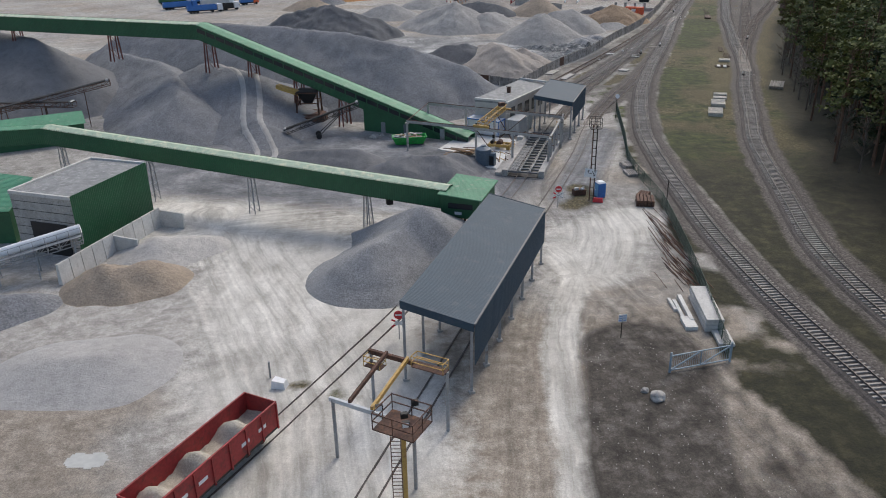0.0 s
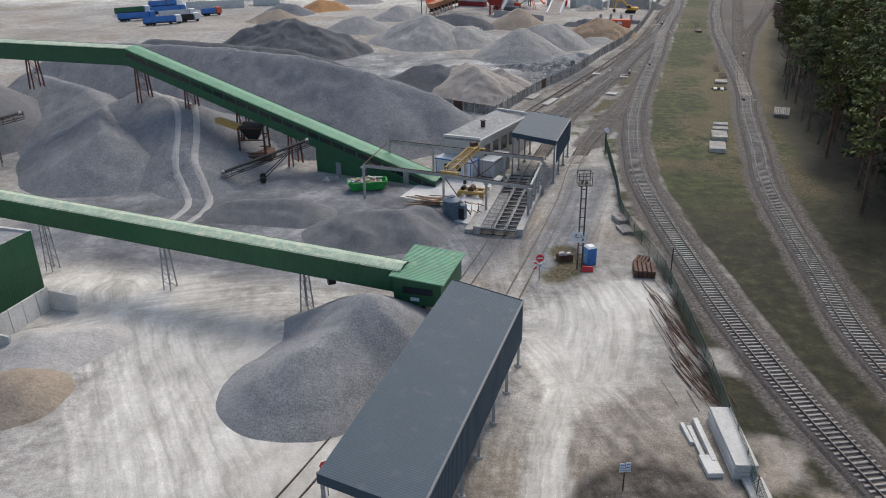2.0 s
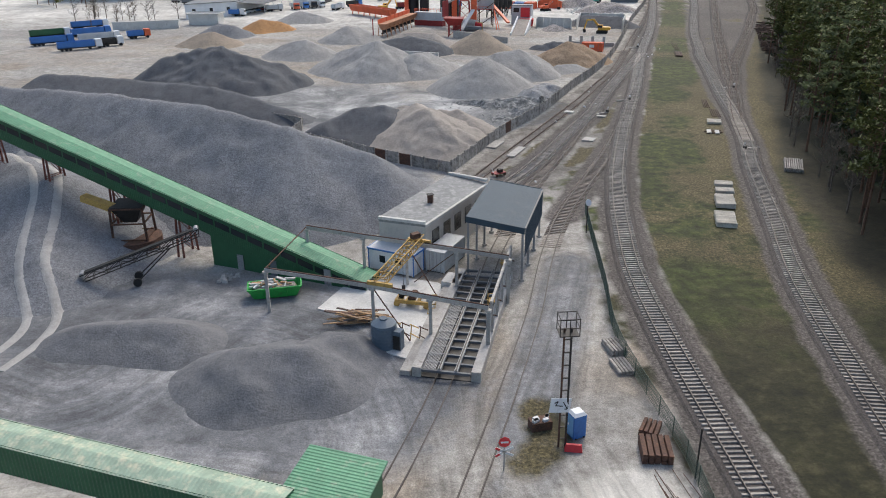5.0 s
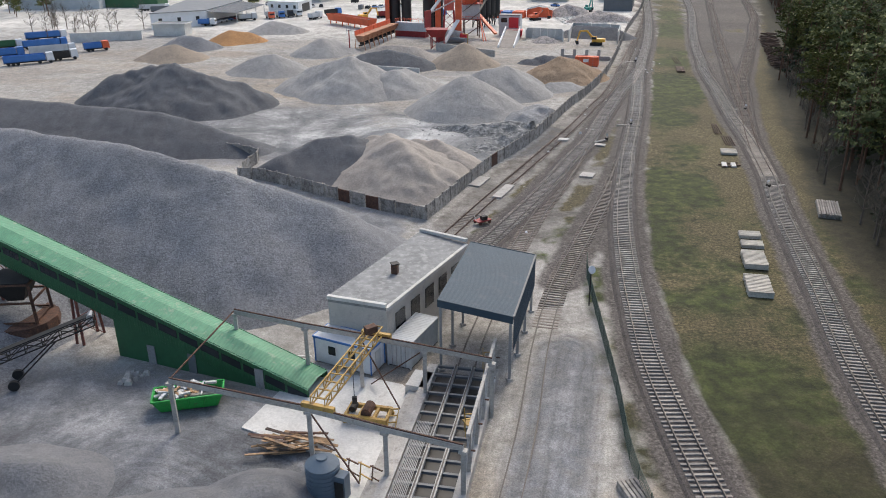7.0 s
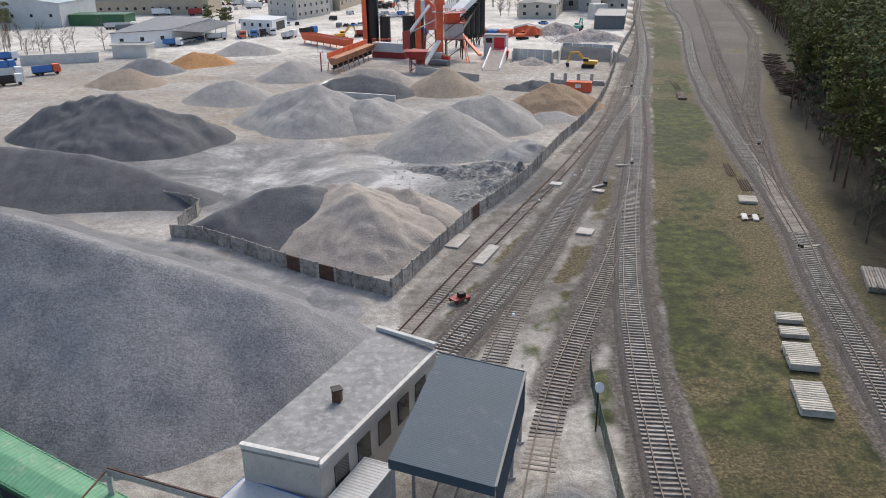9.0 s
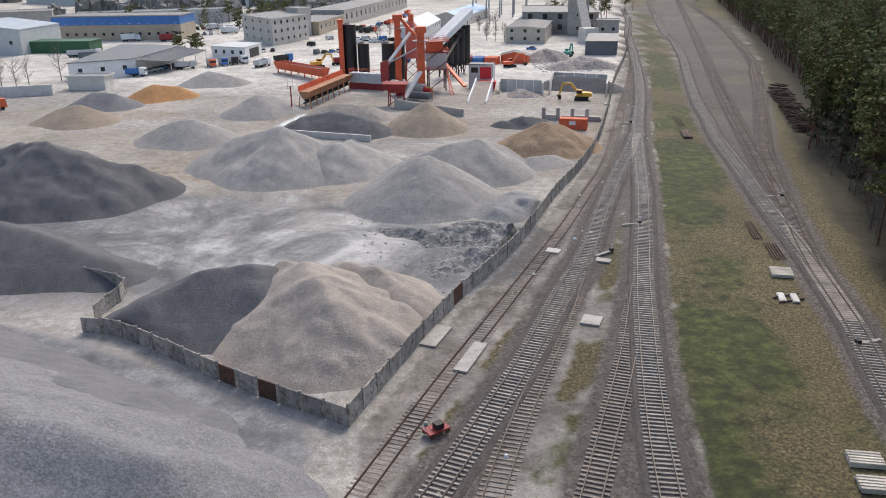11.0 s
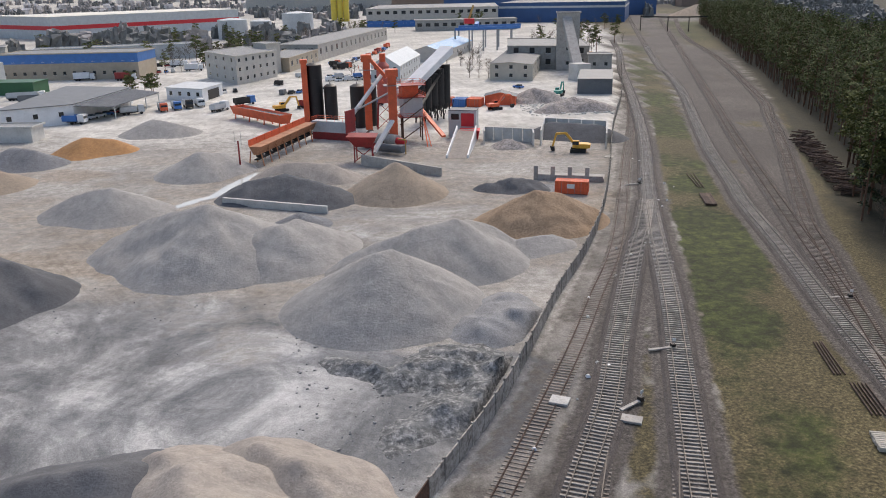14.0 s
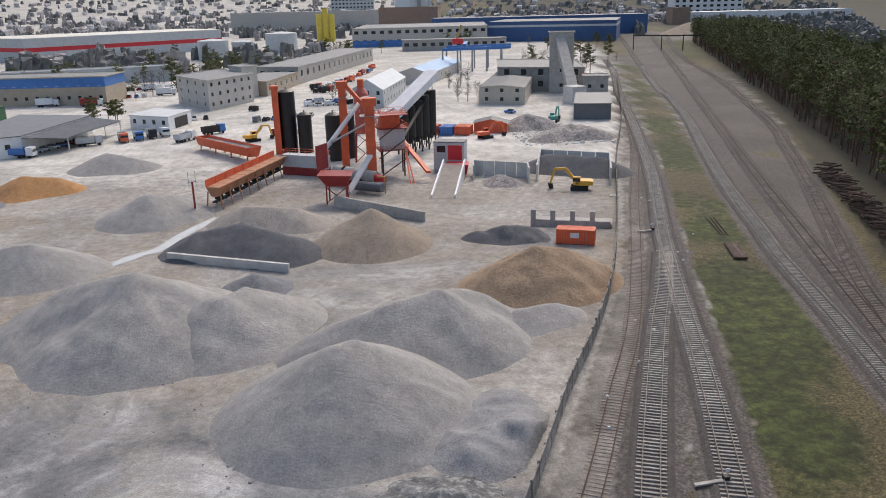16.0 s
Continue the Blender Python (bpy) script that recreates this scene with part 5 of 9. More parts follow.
crossing_sign(-4.9, 66.9)


def flood_mast():
    x, y = 20.5, 104.9
    ob = thing("floodlight_mast", (x, y, 0), "dark brown twin-channel floodlight mast with a railed top platform", "floodlight mast")
    for o in (-0.28, 0.28):
        part("channel", Shape().beam((x + o, y, -0.1), (x + o, y, 11.0), 0.14), RUST if o < 0 else DARK_STEEL, ob)
    for i in range(9):
        part("batten", Shape().beam((x - 0.3, y, 0.8 + i * 1.15), (x + 0.3, y, 0.8 + i * 1.15), 0.12, 0.08), DARK_STEEL, ob)
    part("platform", Shape().box((x, y, 10.6), (1.5, 1.3, 0.08)), DARK_STEEL, ob)
    for a, b in ((-0.75, -0.65), (0.75, -0.65), (0.75, 0.65), (-0.75, 0.65), (0, -0.65), (0, 0.65)):
        part("rail_post", Shape().beam((x + a, y + b, 10.6), (x + a, y + b, 12.1), 0.06), DARK_STEEL, ob)
    for h in (11.3, 12.05):
        for p, q in (((-0.75, -0.65), (0.75, -0.65)), ((0.75, -0.65), (0.75, 0.65)), ((0.75, 0.65), (-0.75, 0.65)), ((-0.75, 0.65), (-0.75, -0.65))):
            part("hand_rail", Shape().beam((x + p[0], y + p[1], h), (x + q[0], y + q[1], h), 0.06), DARK_STEEL, ob)
    s = thing("direction_board", (x - 0.3, y - 0.4, 3.2), "white direction board with black arrow fixed to the mast", "sign")
    M = pose(x - 0.35, y - 0.3, 4.2, -8, 14, 18)
    board = Shape().hexa([M @ Vector(p) for p in ((-0.95, 0, -0.6), (0.95, 0, -0.6), (0.95, 0.05, -0.6), (-0.95, 0.05, -0.6))], [M @ Vector(p) for p in ((-0.95, 0, 0.6), (0.95, 0, 0.6), (0.95, 0.05, 0.6), (-0.95, 0.05, 0.6))])
    part("board", board, WHITE, s)
    for p, q in (((-0.6, 0.2), (-0.3, 0.35)), ((-0.3, 0.35), (-0.45, 0.0)), ((-0.5, 0.0), (0.2, -0.05)), ((0.2, 0.3), (0.7, -0.3)), ((0.7, -0.3), (0.45, -0.3)), ((0.7, -0.3), (0.72, -0.05))):
        part("arrow_stroke", Shape().beam(M @ Vector((p[0], -0.02, p[1])), M @ Vector((q[0], -0.02, q[1])), 0.02, 0.08), DARK_STEEL, s)


flood_mast()


def toilet_cabin(x, y, turn):
    ob = thing("portable_toilet", (x, y, 0), "blue plastic portable toilet with a white roof", "portable toilet")
    part("body", Shape().box((x, y, 1.08), (1.15, 1.15, 2.16), turn), BLUE, ob)
    M = pose(x, y, 0, 0, 0, turn)
    b = [M @ Vector(p) for p in ((-0.62, -0.62, 2.16), (0.62, -0.62, 2.16), (0.62, 0.62, 2.16), (-0.62, 0.62, 2.16))]
    t = [M @ Vector(p) for p in ((-0.4, -0.4, 2.38), (0.4, -0.4, 2.38), (0.4, 0.4, 2.38), (-0.4, 0.4, 2.38))]
    part("roof", Shape().hexa(b, t), WHITE, ob)
    door = part("door", Shape().hexa([M @ Vector(p) for p in ((-0.6, -0.4, 0.15), (-0.575, -0.4, 0.15), (-0.575, 0.4, 0.15), (-0.6, 0.4, 0.15))], [M @ Vector(p) for p in ((-0.6, -0.4, 2.0), (-0.575, -0.4, 2.0), (-0.575, 0.4, 2.0), (-0.6, 0.4, 2.0))]), SKY_BLUE, ob)
    part("handle", Shape().box(M @ Vector((-0.62, 0.28, 1.1)), (0.05, 0.08, 0.2), turn), WHITE, door)
    for o in (-0.4, 0.4):
        part("skid", Shape().box(M @ Vector((o, 0, 0.04)), (0.12, 1.3, 0.12), turn), DARK_STEEL, ob)


toilet_cabin(22.0, 106.4, 20)
solid("barrier_block", Shape().hexa([(20.6, 104.2, 0), (22.0, 103.9, 0), (22.1, 104.5, 0), (20.7, 104.8, 0)], [(20.7, 104.35, 0.6), (21.9, 104.1, 0.6), (22.0, 104.3, 0.6), (20.8, 104.55, 0.6)]), BRIGHT_RED, (21.3, 104.4, 0), "red plastic road barrier block", "barrier")


def junk_box():
    ob = thing("scrap_box", (19.2, 107.6, 0), "rusty brown steel box filled with pale scrap", "scrap box")
    part("box", Shape().box((19.2, 107.6, 0.4), (1.8, 1.1, 0.8), 10), RUST, ob)
    random.seed(4)
    for i in range(7):
        part("scrap_piece", Shape().box((19.2 + random.uniform(-0.7, 0.7), 107.6 + random.uniform(-0.35, 0.35), 0.9), (0.5, 0.3, 0.25), random.uniform(0, 90)), PALE_GREY, ob)


junk_box()


def board_sign(x, y):
    ob = thing("notice_post", (x, y, 0), "two small white notice plates on a thin post", "sign")
    part("post", Shape().tube((x, y, -0.05), (x, y, 2.6), 0.05, n=8), DARK_STEEL, ob)
    for o, z in ((-0.2, 2.2), (0.22, 2.25)):
        pl = part("plate", Shape().box((x + o, y - 0.08, z), (0.38, 0.03, 0.8)), WHITE, ob)
        for k in range(3):
            part("mark", Shape().box((x + o, y - 0.1, z - 0.25 + k * 0.24), (0.3, 0.02, 0.06)), BLUE, pl)


board_sign(16.8, 66.6)


def boulder(x, y, r, seed, mat=CONCRETE):
    bm = bmesh.new()
    bmesh.ops.create_icosphere(bm, subdivisions=3, radius=r)
    for v in bm.verts:
        v.co *= 1 + 0.35 * noise.noise(v.co / r * 1.3 + Vector((seed, 0, 0)))
        v.co.z *= 0.7
    me = bpy.data.meshes.new("boulder")
    bm.to_mesh(me)
    bm.free()
    me.materials.append(mat)
    ob = new("boulder", me)
    ob.location = (x, y, r * 0.3)
    return tagged(ob, "pale grey granite boulder lying on dark soil", "boulder")


boulder(17.8, 56.3, 0.65, 1)
boulder(17.0, 57.4, 0.35, 5)
solid("concrete_block", Shape().hexa([(-15.9, 58.5, 0), (-14.6, 58.3, 0), (-14.4, 59.2, 0), (-15.7, 59.5, 0)], [(-15.8, 58.6, 0.8), (-14.7, 58.4, 0.65), (-14.6, 59.1, 0.65), (-15.6, 59.4, 0.8)]), WHITE, (-15.2, 58.8, 0), "white painted concrete block beside the siding", "concrete block")
solid("marker_post", Shape().tube((-16.3, 60.3, -0.1), (-16.3, 60.3, 1.7), 0.09, n=8), STEEL, (-16.3, 60.3, 0), "grey steel marker post beside the siding", "post")


# ---- stores along the track fence ----
def concrete_beams():
    d, s = Vector((-0.05, -1, 0)), Vector((1, -0.05, 0))
    for k, (x, y, L, W, h, n) in enumerate(((26.4, 71.2, 7.4, 1.7, 0.32, 4), (26.6, 66.0, 2.8, 1.5, 0.3, 1), (24.6, 72.0, 5.4, 0.4, 0.45, 1), (23.9, 71.9, 4.0, 0.35, 0.3, 1), (24.1, 68.9, 2.2, 1.2, 0.4, 1), (23.5, 73.0, 2.6, 0.3, 0.3, 1))):
        for i in range(n):
            j = 0.06 * (i % 2)
            solid("concrete_slab", Shape().box((x + j, y - j, h / 2 + i * (h + 0.03)), (W, L, h), -4 + k), CONCRETE_PALE, (x, y, i * (h + 0.03)), "pale precast concrete slab stacked by the fence" if n > 1 else "pale precast concrete beam lying on the verge", "concrete slab", "precast concrete by the fence")


concrete_beams()


def rod_heap():
    random.seed(11)
    P, Q = Vector((28.6, 99, 0)), Vector((26.2, 76.5, 0))
    for i in range(56):
        t = random.uniform(0.05, 0.95)
        c = P.lerp(Q, t) + Vector((random.gauss(0, 0.8), 0, 0))
        a = radians(random.gauss(96, 5))
        L = random.uniform(3, 9)
        d = Vector((math.cos(a), math.sin(a), 0)) * L / 2
        z = random.uniform(0.06, 0.26)
        if (c + d).y > 101.5:
            d *= 0.5
        solid("steel_pipe", Shape().tube(c - d + Vector((0, 0, z)), c + d + Vector((0, 0, max(0.05, z + random.uniform(-0.3, 0.2)))), random.choice((0.03, 0.04, 0.055)), n=6), RUST, c, "long rusty steel pipe on a loose heap", "steel pipe", "pipes along the fence")


rod_heap()


def stack_of(name, x, y, turn, nx, nz, size, mat, label, category, group, gap=0.05, cross=False):
    """Layers of alike bars, each one a thing of its own."""
    me = mesh_from(name, Shape().hexa([(-size[0] / 2, -size[1] / 2, 0), (size[0] / 2, -size[1] / 2, 0), (size[0] / 2, size[1] / 2, 0), (-size[0] / 2, size[1] / 2, 0)], [(-size[0] / 2, -size[1] * 0.4, size[2]), (size[0] / 2, -size[1] * 0.4, size[2]), (size[0] / 2, size[1] * 0.4, size[2]), (-size[0] / 2, size[1] * 0.4, size[2])]), mat)
    M = pose(x, y, 0.02, 0, 0, turn)
    for k in range(nz):
        for i in range(nx):
            ob = new(name, me)
            ob.matrix_basis = M @ pose(random.uniform(-0.05, 0.05), (i - (nx - 1) / 2) * (size[1] + gap), k * (size[2] + 0.01), 0, 0, random.uniform(-1, 1))
            tagged(ob, label, category, group)


random.seed(21)
for x, y, n, k, turn in ((59.3, 168.2, 5, 2, -16), (58.2, 165.0, 5, 2, -16), (56.2, 160.0, 12, 3, -17), (53.4, 152.8, 13, 3, -17)):
    stack_of("concrete_sleeper", x, y, turn, n, k, (2.7, 0.3, 0.22), SPARE, "spare grey concrete sleeper stacked on the grass", "railway sleeper", "spare sleepers on the grass", 0.09)
stack_of("concrete_sleeper", 73.0, 207.3, -18, 9, 2, (2.7, 0.28, 0.2), SPARE, "spare grey concrete sleeper stacked on the grass", "railway sleeper", "spare sleepers on the grass")
stack_of("concrete_slab", 69.9, 199.8, 72, 2, 1, (2.4, 0.9, 0.2), CONCRETE_PALE, "white concrete slab lying on two timbers", "concrete slab", "slabs on the grass", 0.6)
for dy in (-0.7, 0.7):
    solid("timber", Shape().beam((68.2, 199.5 + dy, 0.08), (71.8, 200.2 + dy, 0.08), 0.2), LOG, (69.9, 199.8 + dy, 0), "dark timber under the white slabs", "timber", "timbers on the grass")
stack_of("rail_length", 76.2, 215, 74, 5, 1, (6.5, 0.14, 0.16), OLD_RAIL, "short rusty rail lying on the grass", "rail", "spare rails", 0.25)
stack_of("rail_length", 77.5, 224, 74, 4, 1, (8, 0.14, 0.16), OLD_RAIL, "short rusty rail lying on the grass", "rail", "spare rails", 0.2)
stack_of("timber_sleeper", 93.8, 289, 74, 7, 2, (8, 0.26, 0.18), LOG, "old brown timber sleeper in a stack", "railway sleeper", "old timber sleepers")
stack_of("rail_length", 98, 304, 76, 3, 1, (12, 0.14, 0.16), OLD_RAIL, "long rusty rail lying on the grass", "rail", "spare rails", 0.5)
stack_of("timber_sleeper", 74.6, 176.3, 66, 9, 3, (6.5, 0.28, 0.2), SLEEPER, "grey weathered sleeper in a pile at the forest edge", "railway sleeper", "sleepers at the forest edge")
stack_of("concrete_sleeper", 28.8, 119.7, 100, 5, 3, (2.6, 0.28, 0.2), SLEEPER, "spare concrete sleeper stacked beside the fence", "railway sleeper", "spare sleepers by the fence")
stack_of("concrete_sleeper", 28.6, 116.2, 98, 5, 2, (2.6, 0.28, 0.2), SLEEPER, "spare concrete sleeper stacked beside the fence", "railway sleeper", "spare sleepers by the fence")
stack_of("rusty_plate", 27.8, 103.4, 80, 5, 5, (2.8, 0.45, 0.16), RUST, "rusty steel track plate in a stack", "steel plate", "rusty plates by the fence")
stack_of("rusty_plate", 28.3, 106.4, 60, 4, 3, (2.0, 0.35, 0.16), RUST, "rusty steel track plate in a stack", "steel plate", "rusty plates by the fence")


def log_pile():
    random.seed(31)
    me = mesh_from("log", Shape().tube((-1.6, 0, 0), (1.6, 0, 0), 0.16, 0.13, 7), LOG)
    P, Q = Vector((143, 341, 0)), Vector((121, 286, 0))
    d = (Q - P).normalized()
    L = (Q - P).length
    for i in range(290):
        u = random.uniform(0, L)
        top = 2.2 + 0.5 * math.sin(u * 0.4)
        ob = new("log", me)
        ob.location = P + d * u + Vector((random.uniform(-1.4, 1.4), 0, random.uniform(0.12, top)))
        ob.rotation_euler = (random.uniform(-0.15, 0.15), random.uniform(-0.2, 0.2), math.atan2(d.y, d.x) + math.pi / 2 + random.gauss(0, 0.25))
        tagged(ob, "brown bark log in a long loose stack", "log", "logs at the forest edge")


log_pile()


# ---- wire fence along the line and its gate ----
def wire_fence():
    pts = catmull([(35.4, 160.5), (34.4, 155.8), (31.4, 134), (29.4, 120.5), (29.9, 105), (29.8, 99.5), (28.4, 83), (25.9, 62.5)], 3.0)
    ob = thing("wire_fence", (29.5, 110, 0), "green wire mesh fence with thin steel posts", "fence", kind="structure")
    for i, (x, y) in enumerate(pts):
        part("fence_post", Shape().tube((x, y, -0.1), (x, y, 2.0), 0.045, n=6), FENCE, ob)
    wires, mesh = Shape(), Shape()
    for (x0, y0), (x1, y1) in zip(pts[:-1], pts[1:]):
        for z in (0.1, 0.7, 1.3, 1.9):
            wires.beam((x0, y0, z), (x1, y1, z), 0.025)
        a, b = Vector((x0, y0, 0.1)), Vector((x1, y1, 0.1))
        for k in range(-6, 12):
            for up in (1, -1):
                t0, t1 = k / 12, (k + 6) / 12
                z0, z1 = 0.0, 1.8
                c0, c1 = max(t0, 0), min(t1, 1)
                if c1 > c0:
                    za, zb = (c0 - t0) / 0.5 * 1.8, (c1 - t0) / 0.5 * 1.8
                    za, zb = (za, zb) if up > 0 else (1.8 - za, 1.8 - zb)
                    mesh.beam(a.lerp(b, c0) + Vector((0, 0, za)), a.lerp(b, c1) + Vector((0, 0, zb)), 0.022)
    part("line_wires", wires, FENCE, ob, kind="stuff")
    part("mesh_wires", mesh, FENCE, ob, kind="stuff")
    for x, y in ((29.9, 100.2), (33.2, 150.6)):
        solid("thin_post", Shape().tube((x, y, -0.1), (x, y, 4.6), 0.07, n=8), DARK_STEEL, (x, y, 0), "tall dark post beside the fence", "post")
    solid("mirror_disc", Shape().tube((33.2, 150.5, 4.3), (33.25, 150.4, 4.35), 0.45, n=16).tube((33.2, 150.6, 4.2), (33.2, 150.5, 4.3), 0.1, n=6), WHITE, (33.2, 150.5, 4.2), "round white signal disc on a post", "signal")
    g = thing("yard_gate", (22.9, 61.2, 0), "pale blue-grey steel gate frame with wire mesh", "gate")
    a, b = Vector((19.9, 60.3, 0.25)), Vector((25.9, 62.0, 0.25))
    up = Vector((0, 0, 1.5))
    for p, q in ((a, b), (a + up, b + up), (a, a + up), (b, b + up), (a.lerp(b, 0.5), a.lerp(b, 0.5) + up), (a, a.lerp(b, 0.5) + up), (a.lerp(b, 0.5), b + up)):
        part("gate_bar", Shape().beam(p, q, 0.09), GATE, g)
    for k in range(1, 30):
        part("gate_wire", Shape().beam(a.lerp(b, k / 30), a.lerp(b, k / 30) + up, 0.02), GATE, g)
    for p in (a, b):
        part("gate_post", Shape().beam((p.x, p.y, -0.1), (p.x, p.y, 2.1), 0.16), GATE, g)




wire_fence()


# ---- concrete bay wall and tube conveyor by the crusher house ----
def bay_wall():
    ob = thing("bay_wall", (-41, 88, 0), "dusty L-shaped concrete bay wall panels", "retaining wall", kind="structure")
    P = [(-44.2, 79.9), (-41.4, 88.8), (-38.6, 97.8)]
    for (x0, y0), (x1, y1) in zip(P[:-1], P[1:]):
        a, b = Vector((x0, y0, 0)), Vector((x1, y1, 0))
        n = 5
        for i in range(n):
            p, q = a.lerp(b, i / n + 0.005), a.lerp(b, (i + 1) / n - 0.005)
            part("wall_panel", Shape().hexa([p + Vector((-0.3, 0.1, -0.1)), p + Vector((0.3, -0.1, -0.1)), q + Vector((0.3, -0.1, -0.1)), q + Vector((-0.3, 0.1, -0.1))], [p + Vector((-0.1, 0, 2.6)), p + Vector((0.12, 0, 2.6)), q + Vector((0.12, 0, 2.6)), q + Vector((-0.1, 0, 2.6))]), CONCRETE_PALE, ob)
    for x, y in ((-38.4, 97.6), (-41.3, 89)):
        part("cross_wall", Shape().beam((x, y, 1.1), (x + 3.4, y - 1.2, 1.0), 0.25, 2.4), CONCRETE_PALE, ob)


bay_wall()


def tube_conveyor():
    ob = thing("tube_conveyor", (-46, 81, 0), "white covered conveyor tube on grey lattice legs", "conveyor")
    a, b = Vector((-52.5, 80.6, 3.3)), Vector((-43.0, 84.8, 5.0))
    part("tube", Shape().tube(a, b, 0.55, n=16), WHITE, ob, smooth=False)
    d, s = frame_of(a, b)
    part("walkway", Shape().beam(a + s * -1.0 + Vector((0, 0, -0.5)), b + s * -1.0 + Vector((0, 0, -0.5)), 0.8, 0.08), STEEL, ob)
    part("truss", Shape().lattice(a + Vector((0, 0, -1.7)), b + Vector((0, 0, -1.7)), 1.1, 1.1, 8, 0.1), STEEL, ob)
    for t in (0.1, 0.5, 0.9):
        for k in (-0.8, 0.8):
            p = a.lerp(b, t)
            part("leg", Shape().beam((p.x + s.x * k * 1.6, p.y + s.y * k * 1.6, -0.1), p + s * k * 0.5 + Vector((0, 0, -1.2)), 0.14), STEEL, ob)
    for i in range(9):
        p = a.lerp(b, i / 8) + s * -1.4
        part("rail_post", Shape().beam(p + Vector((0, 0, -0.5)), p + Vector((0, 0, 0.6)), 0.05), STEEL, ob)
    part("hand_rail", Shape().beam(a + s * -1.4 + Vector((0, 0, 0.6)), b + s * -1.4 + Vector((0, 0, 0.6)), 0.05), STEEL, ob)


tube_conveyor()


def open_conveyor(p, q, w, legs, label, mat=DARK_STEEL, belt=True, wheels=False):
    p, q = Vector(p), Vector(q)
    c = (p + q) / 2
    ob = thing("belt_conveyor", (c.x, c.y, 0), label, "belt conveyor", "open belt conveyors")
    n = max(6, int((q - p).length / 1.6))
    part("truss", Shape().lattice(p, q, w, 0.9, n, 0.1), mat, ob)
    part("belt", Shape().beam(p + Vector((0, 0, 1.0)), q + Vector((0, 0, 1.0)), w * 0.8, 0.1), RUBBER, ob)
    d, s = frame_of(p, q)
    for t in legs:
        x = p.lerp(q, t)
        for k in (-1, 1):
            part("leg", Shape().beam((x.x + s.x * k * w * 0.8, x.y + s.y * k * w * 0.8, -0.1 if x.z < 7 else x.z - 5), x + s * k * w * 0.5, 0.12), mat, ob)
    if wheels:
        x = p.lerp(q, 0.45)
        for k in (-1, 1):
            part("strut", Shape().beam(Vector((x.x, x.y, 0.5)) + s * k * w, p.lerp(q, 0.75) + s * k * w * 0.5, 0.12), mat, ob)
            part("wheel", Shape().tube(Vector((x.x, x.y, 0.5)) + s * k * (w + 0.2), Vector((x.x, x.y, 0.5)) + s * k * (w - 0.15), 0.5, n=14), RUBBER, ob)
    for t in (0.02, 0.98):
        x = p.lerp(q, t) + Vector((0, 0, 0.9))
        part("drum", Shape().tube(x - s * w * 0.5, x + s * w * 0.5, 0.3, n=12), STEEL, ob)


open_conveyor((-29.5, 138.5, 1.0), (-16.0, 141.5, 5.2), 1.0, (), "dark mobile belt conveyor on two wheels", DARK_STEEL, True, True)
open_conveyor((-88, 143, 3.5), (-65.8, 153.6, 7.5), 1.6, (0.15, 0.5, 0.8), "rusty open belt conveyor rising to a heap", RUST)
open_conveyor((-92, 150, 4.0), (-70, 146, 5.0), 1.3, (0.3, 0.7), "brown open belt conveyor beside the screen", RUST)


def screen_tower(x, y, z0, label):
    ob = thing("screening_tower", (x, y, z0), label, "screening plant")
    for a in (-2.2, 2.2):
        for b in (-2.0, 2.0):
            part("leg", Shape().beam((x + a, y + b, z0 - 0.2), (x + a * 0.9, y + b * 0.9, z0 + 6.5), 0.25), RUST, ob)
    for h in (2.2, 4.4, 6.4):
        for a, b, c, d in ((-2, -2, 2, -2), (2, -2, 2, 2), (2, 2, -2, 2), (-2, 2, -2, -2)):
            part("girt", Shape().beam((x + a, y + b, z0 + h), (x + c, y + d, z0 + h), 0.18), RUST, ob)
    part("hopper", Shape().hexa([(x - 0.8, y - 0.8, z0 + 4.2), (x + 0.8, y - 0.8, z0 + 4.2), (x + 0.8, y + 0.8, z0 + 4.2), (x - 0.8, y + 0.8, z0 + 4.2)], [(x - 2, y - 2, z0 + 6.6), (x + 2, y - 2, z0 + 6.6), (x + 2, y + 2, z0 + 6.6), (x - 2, y + 2, z0 + 6.6)]), DARK_STEEL, ob)
    part("guard_ring", Shape().tube((x, y, z0 - 0.1), (x, y, z0 + 2.0), 3.6, 3.4, 12), RUST, ob)
    part("chute", Shape().beam((x - 1, y - 1, z0 + 6), (x - 6, y + 1, z0 + 7.2), 1.2, 0.8), YELLOW, ob)


screen_tower(-26.5, 150.0, 0.0, "rusty steel screening tower with a dark hopper")


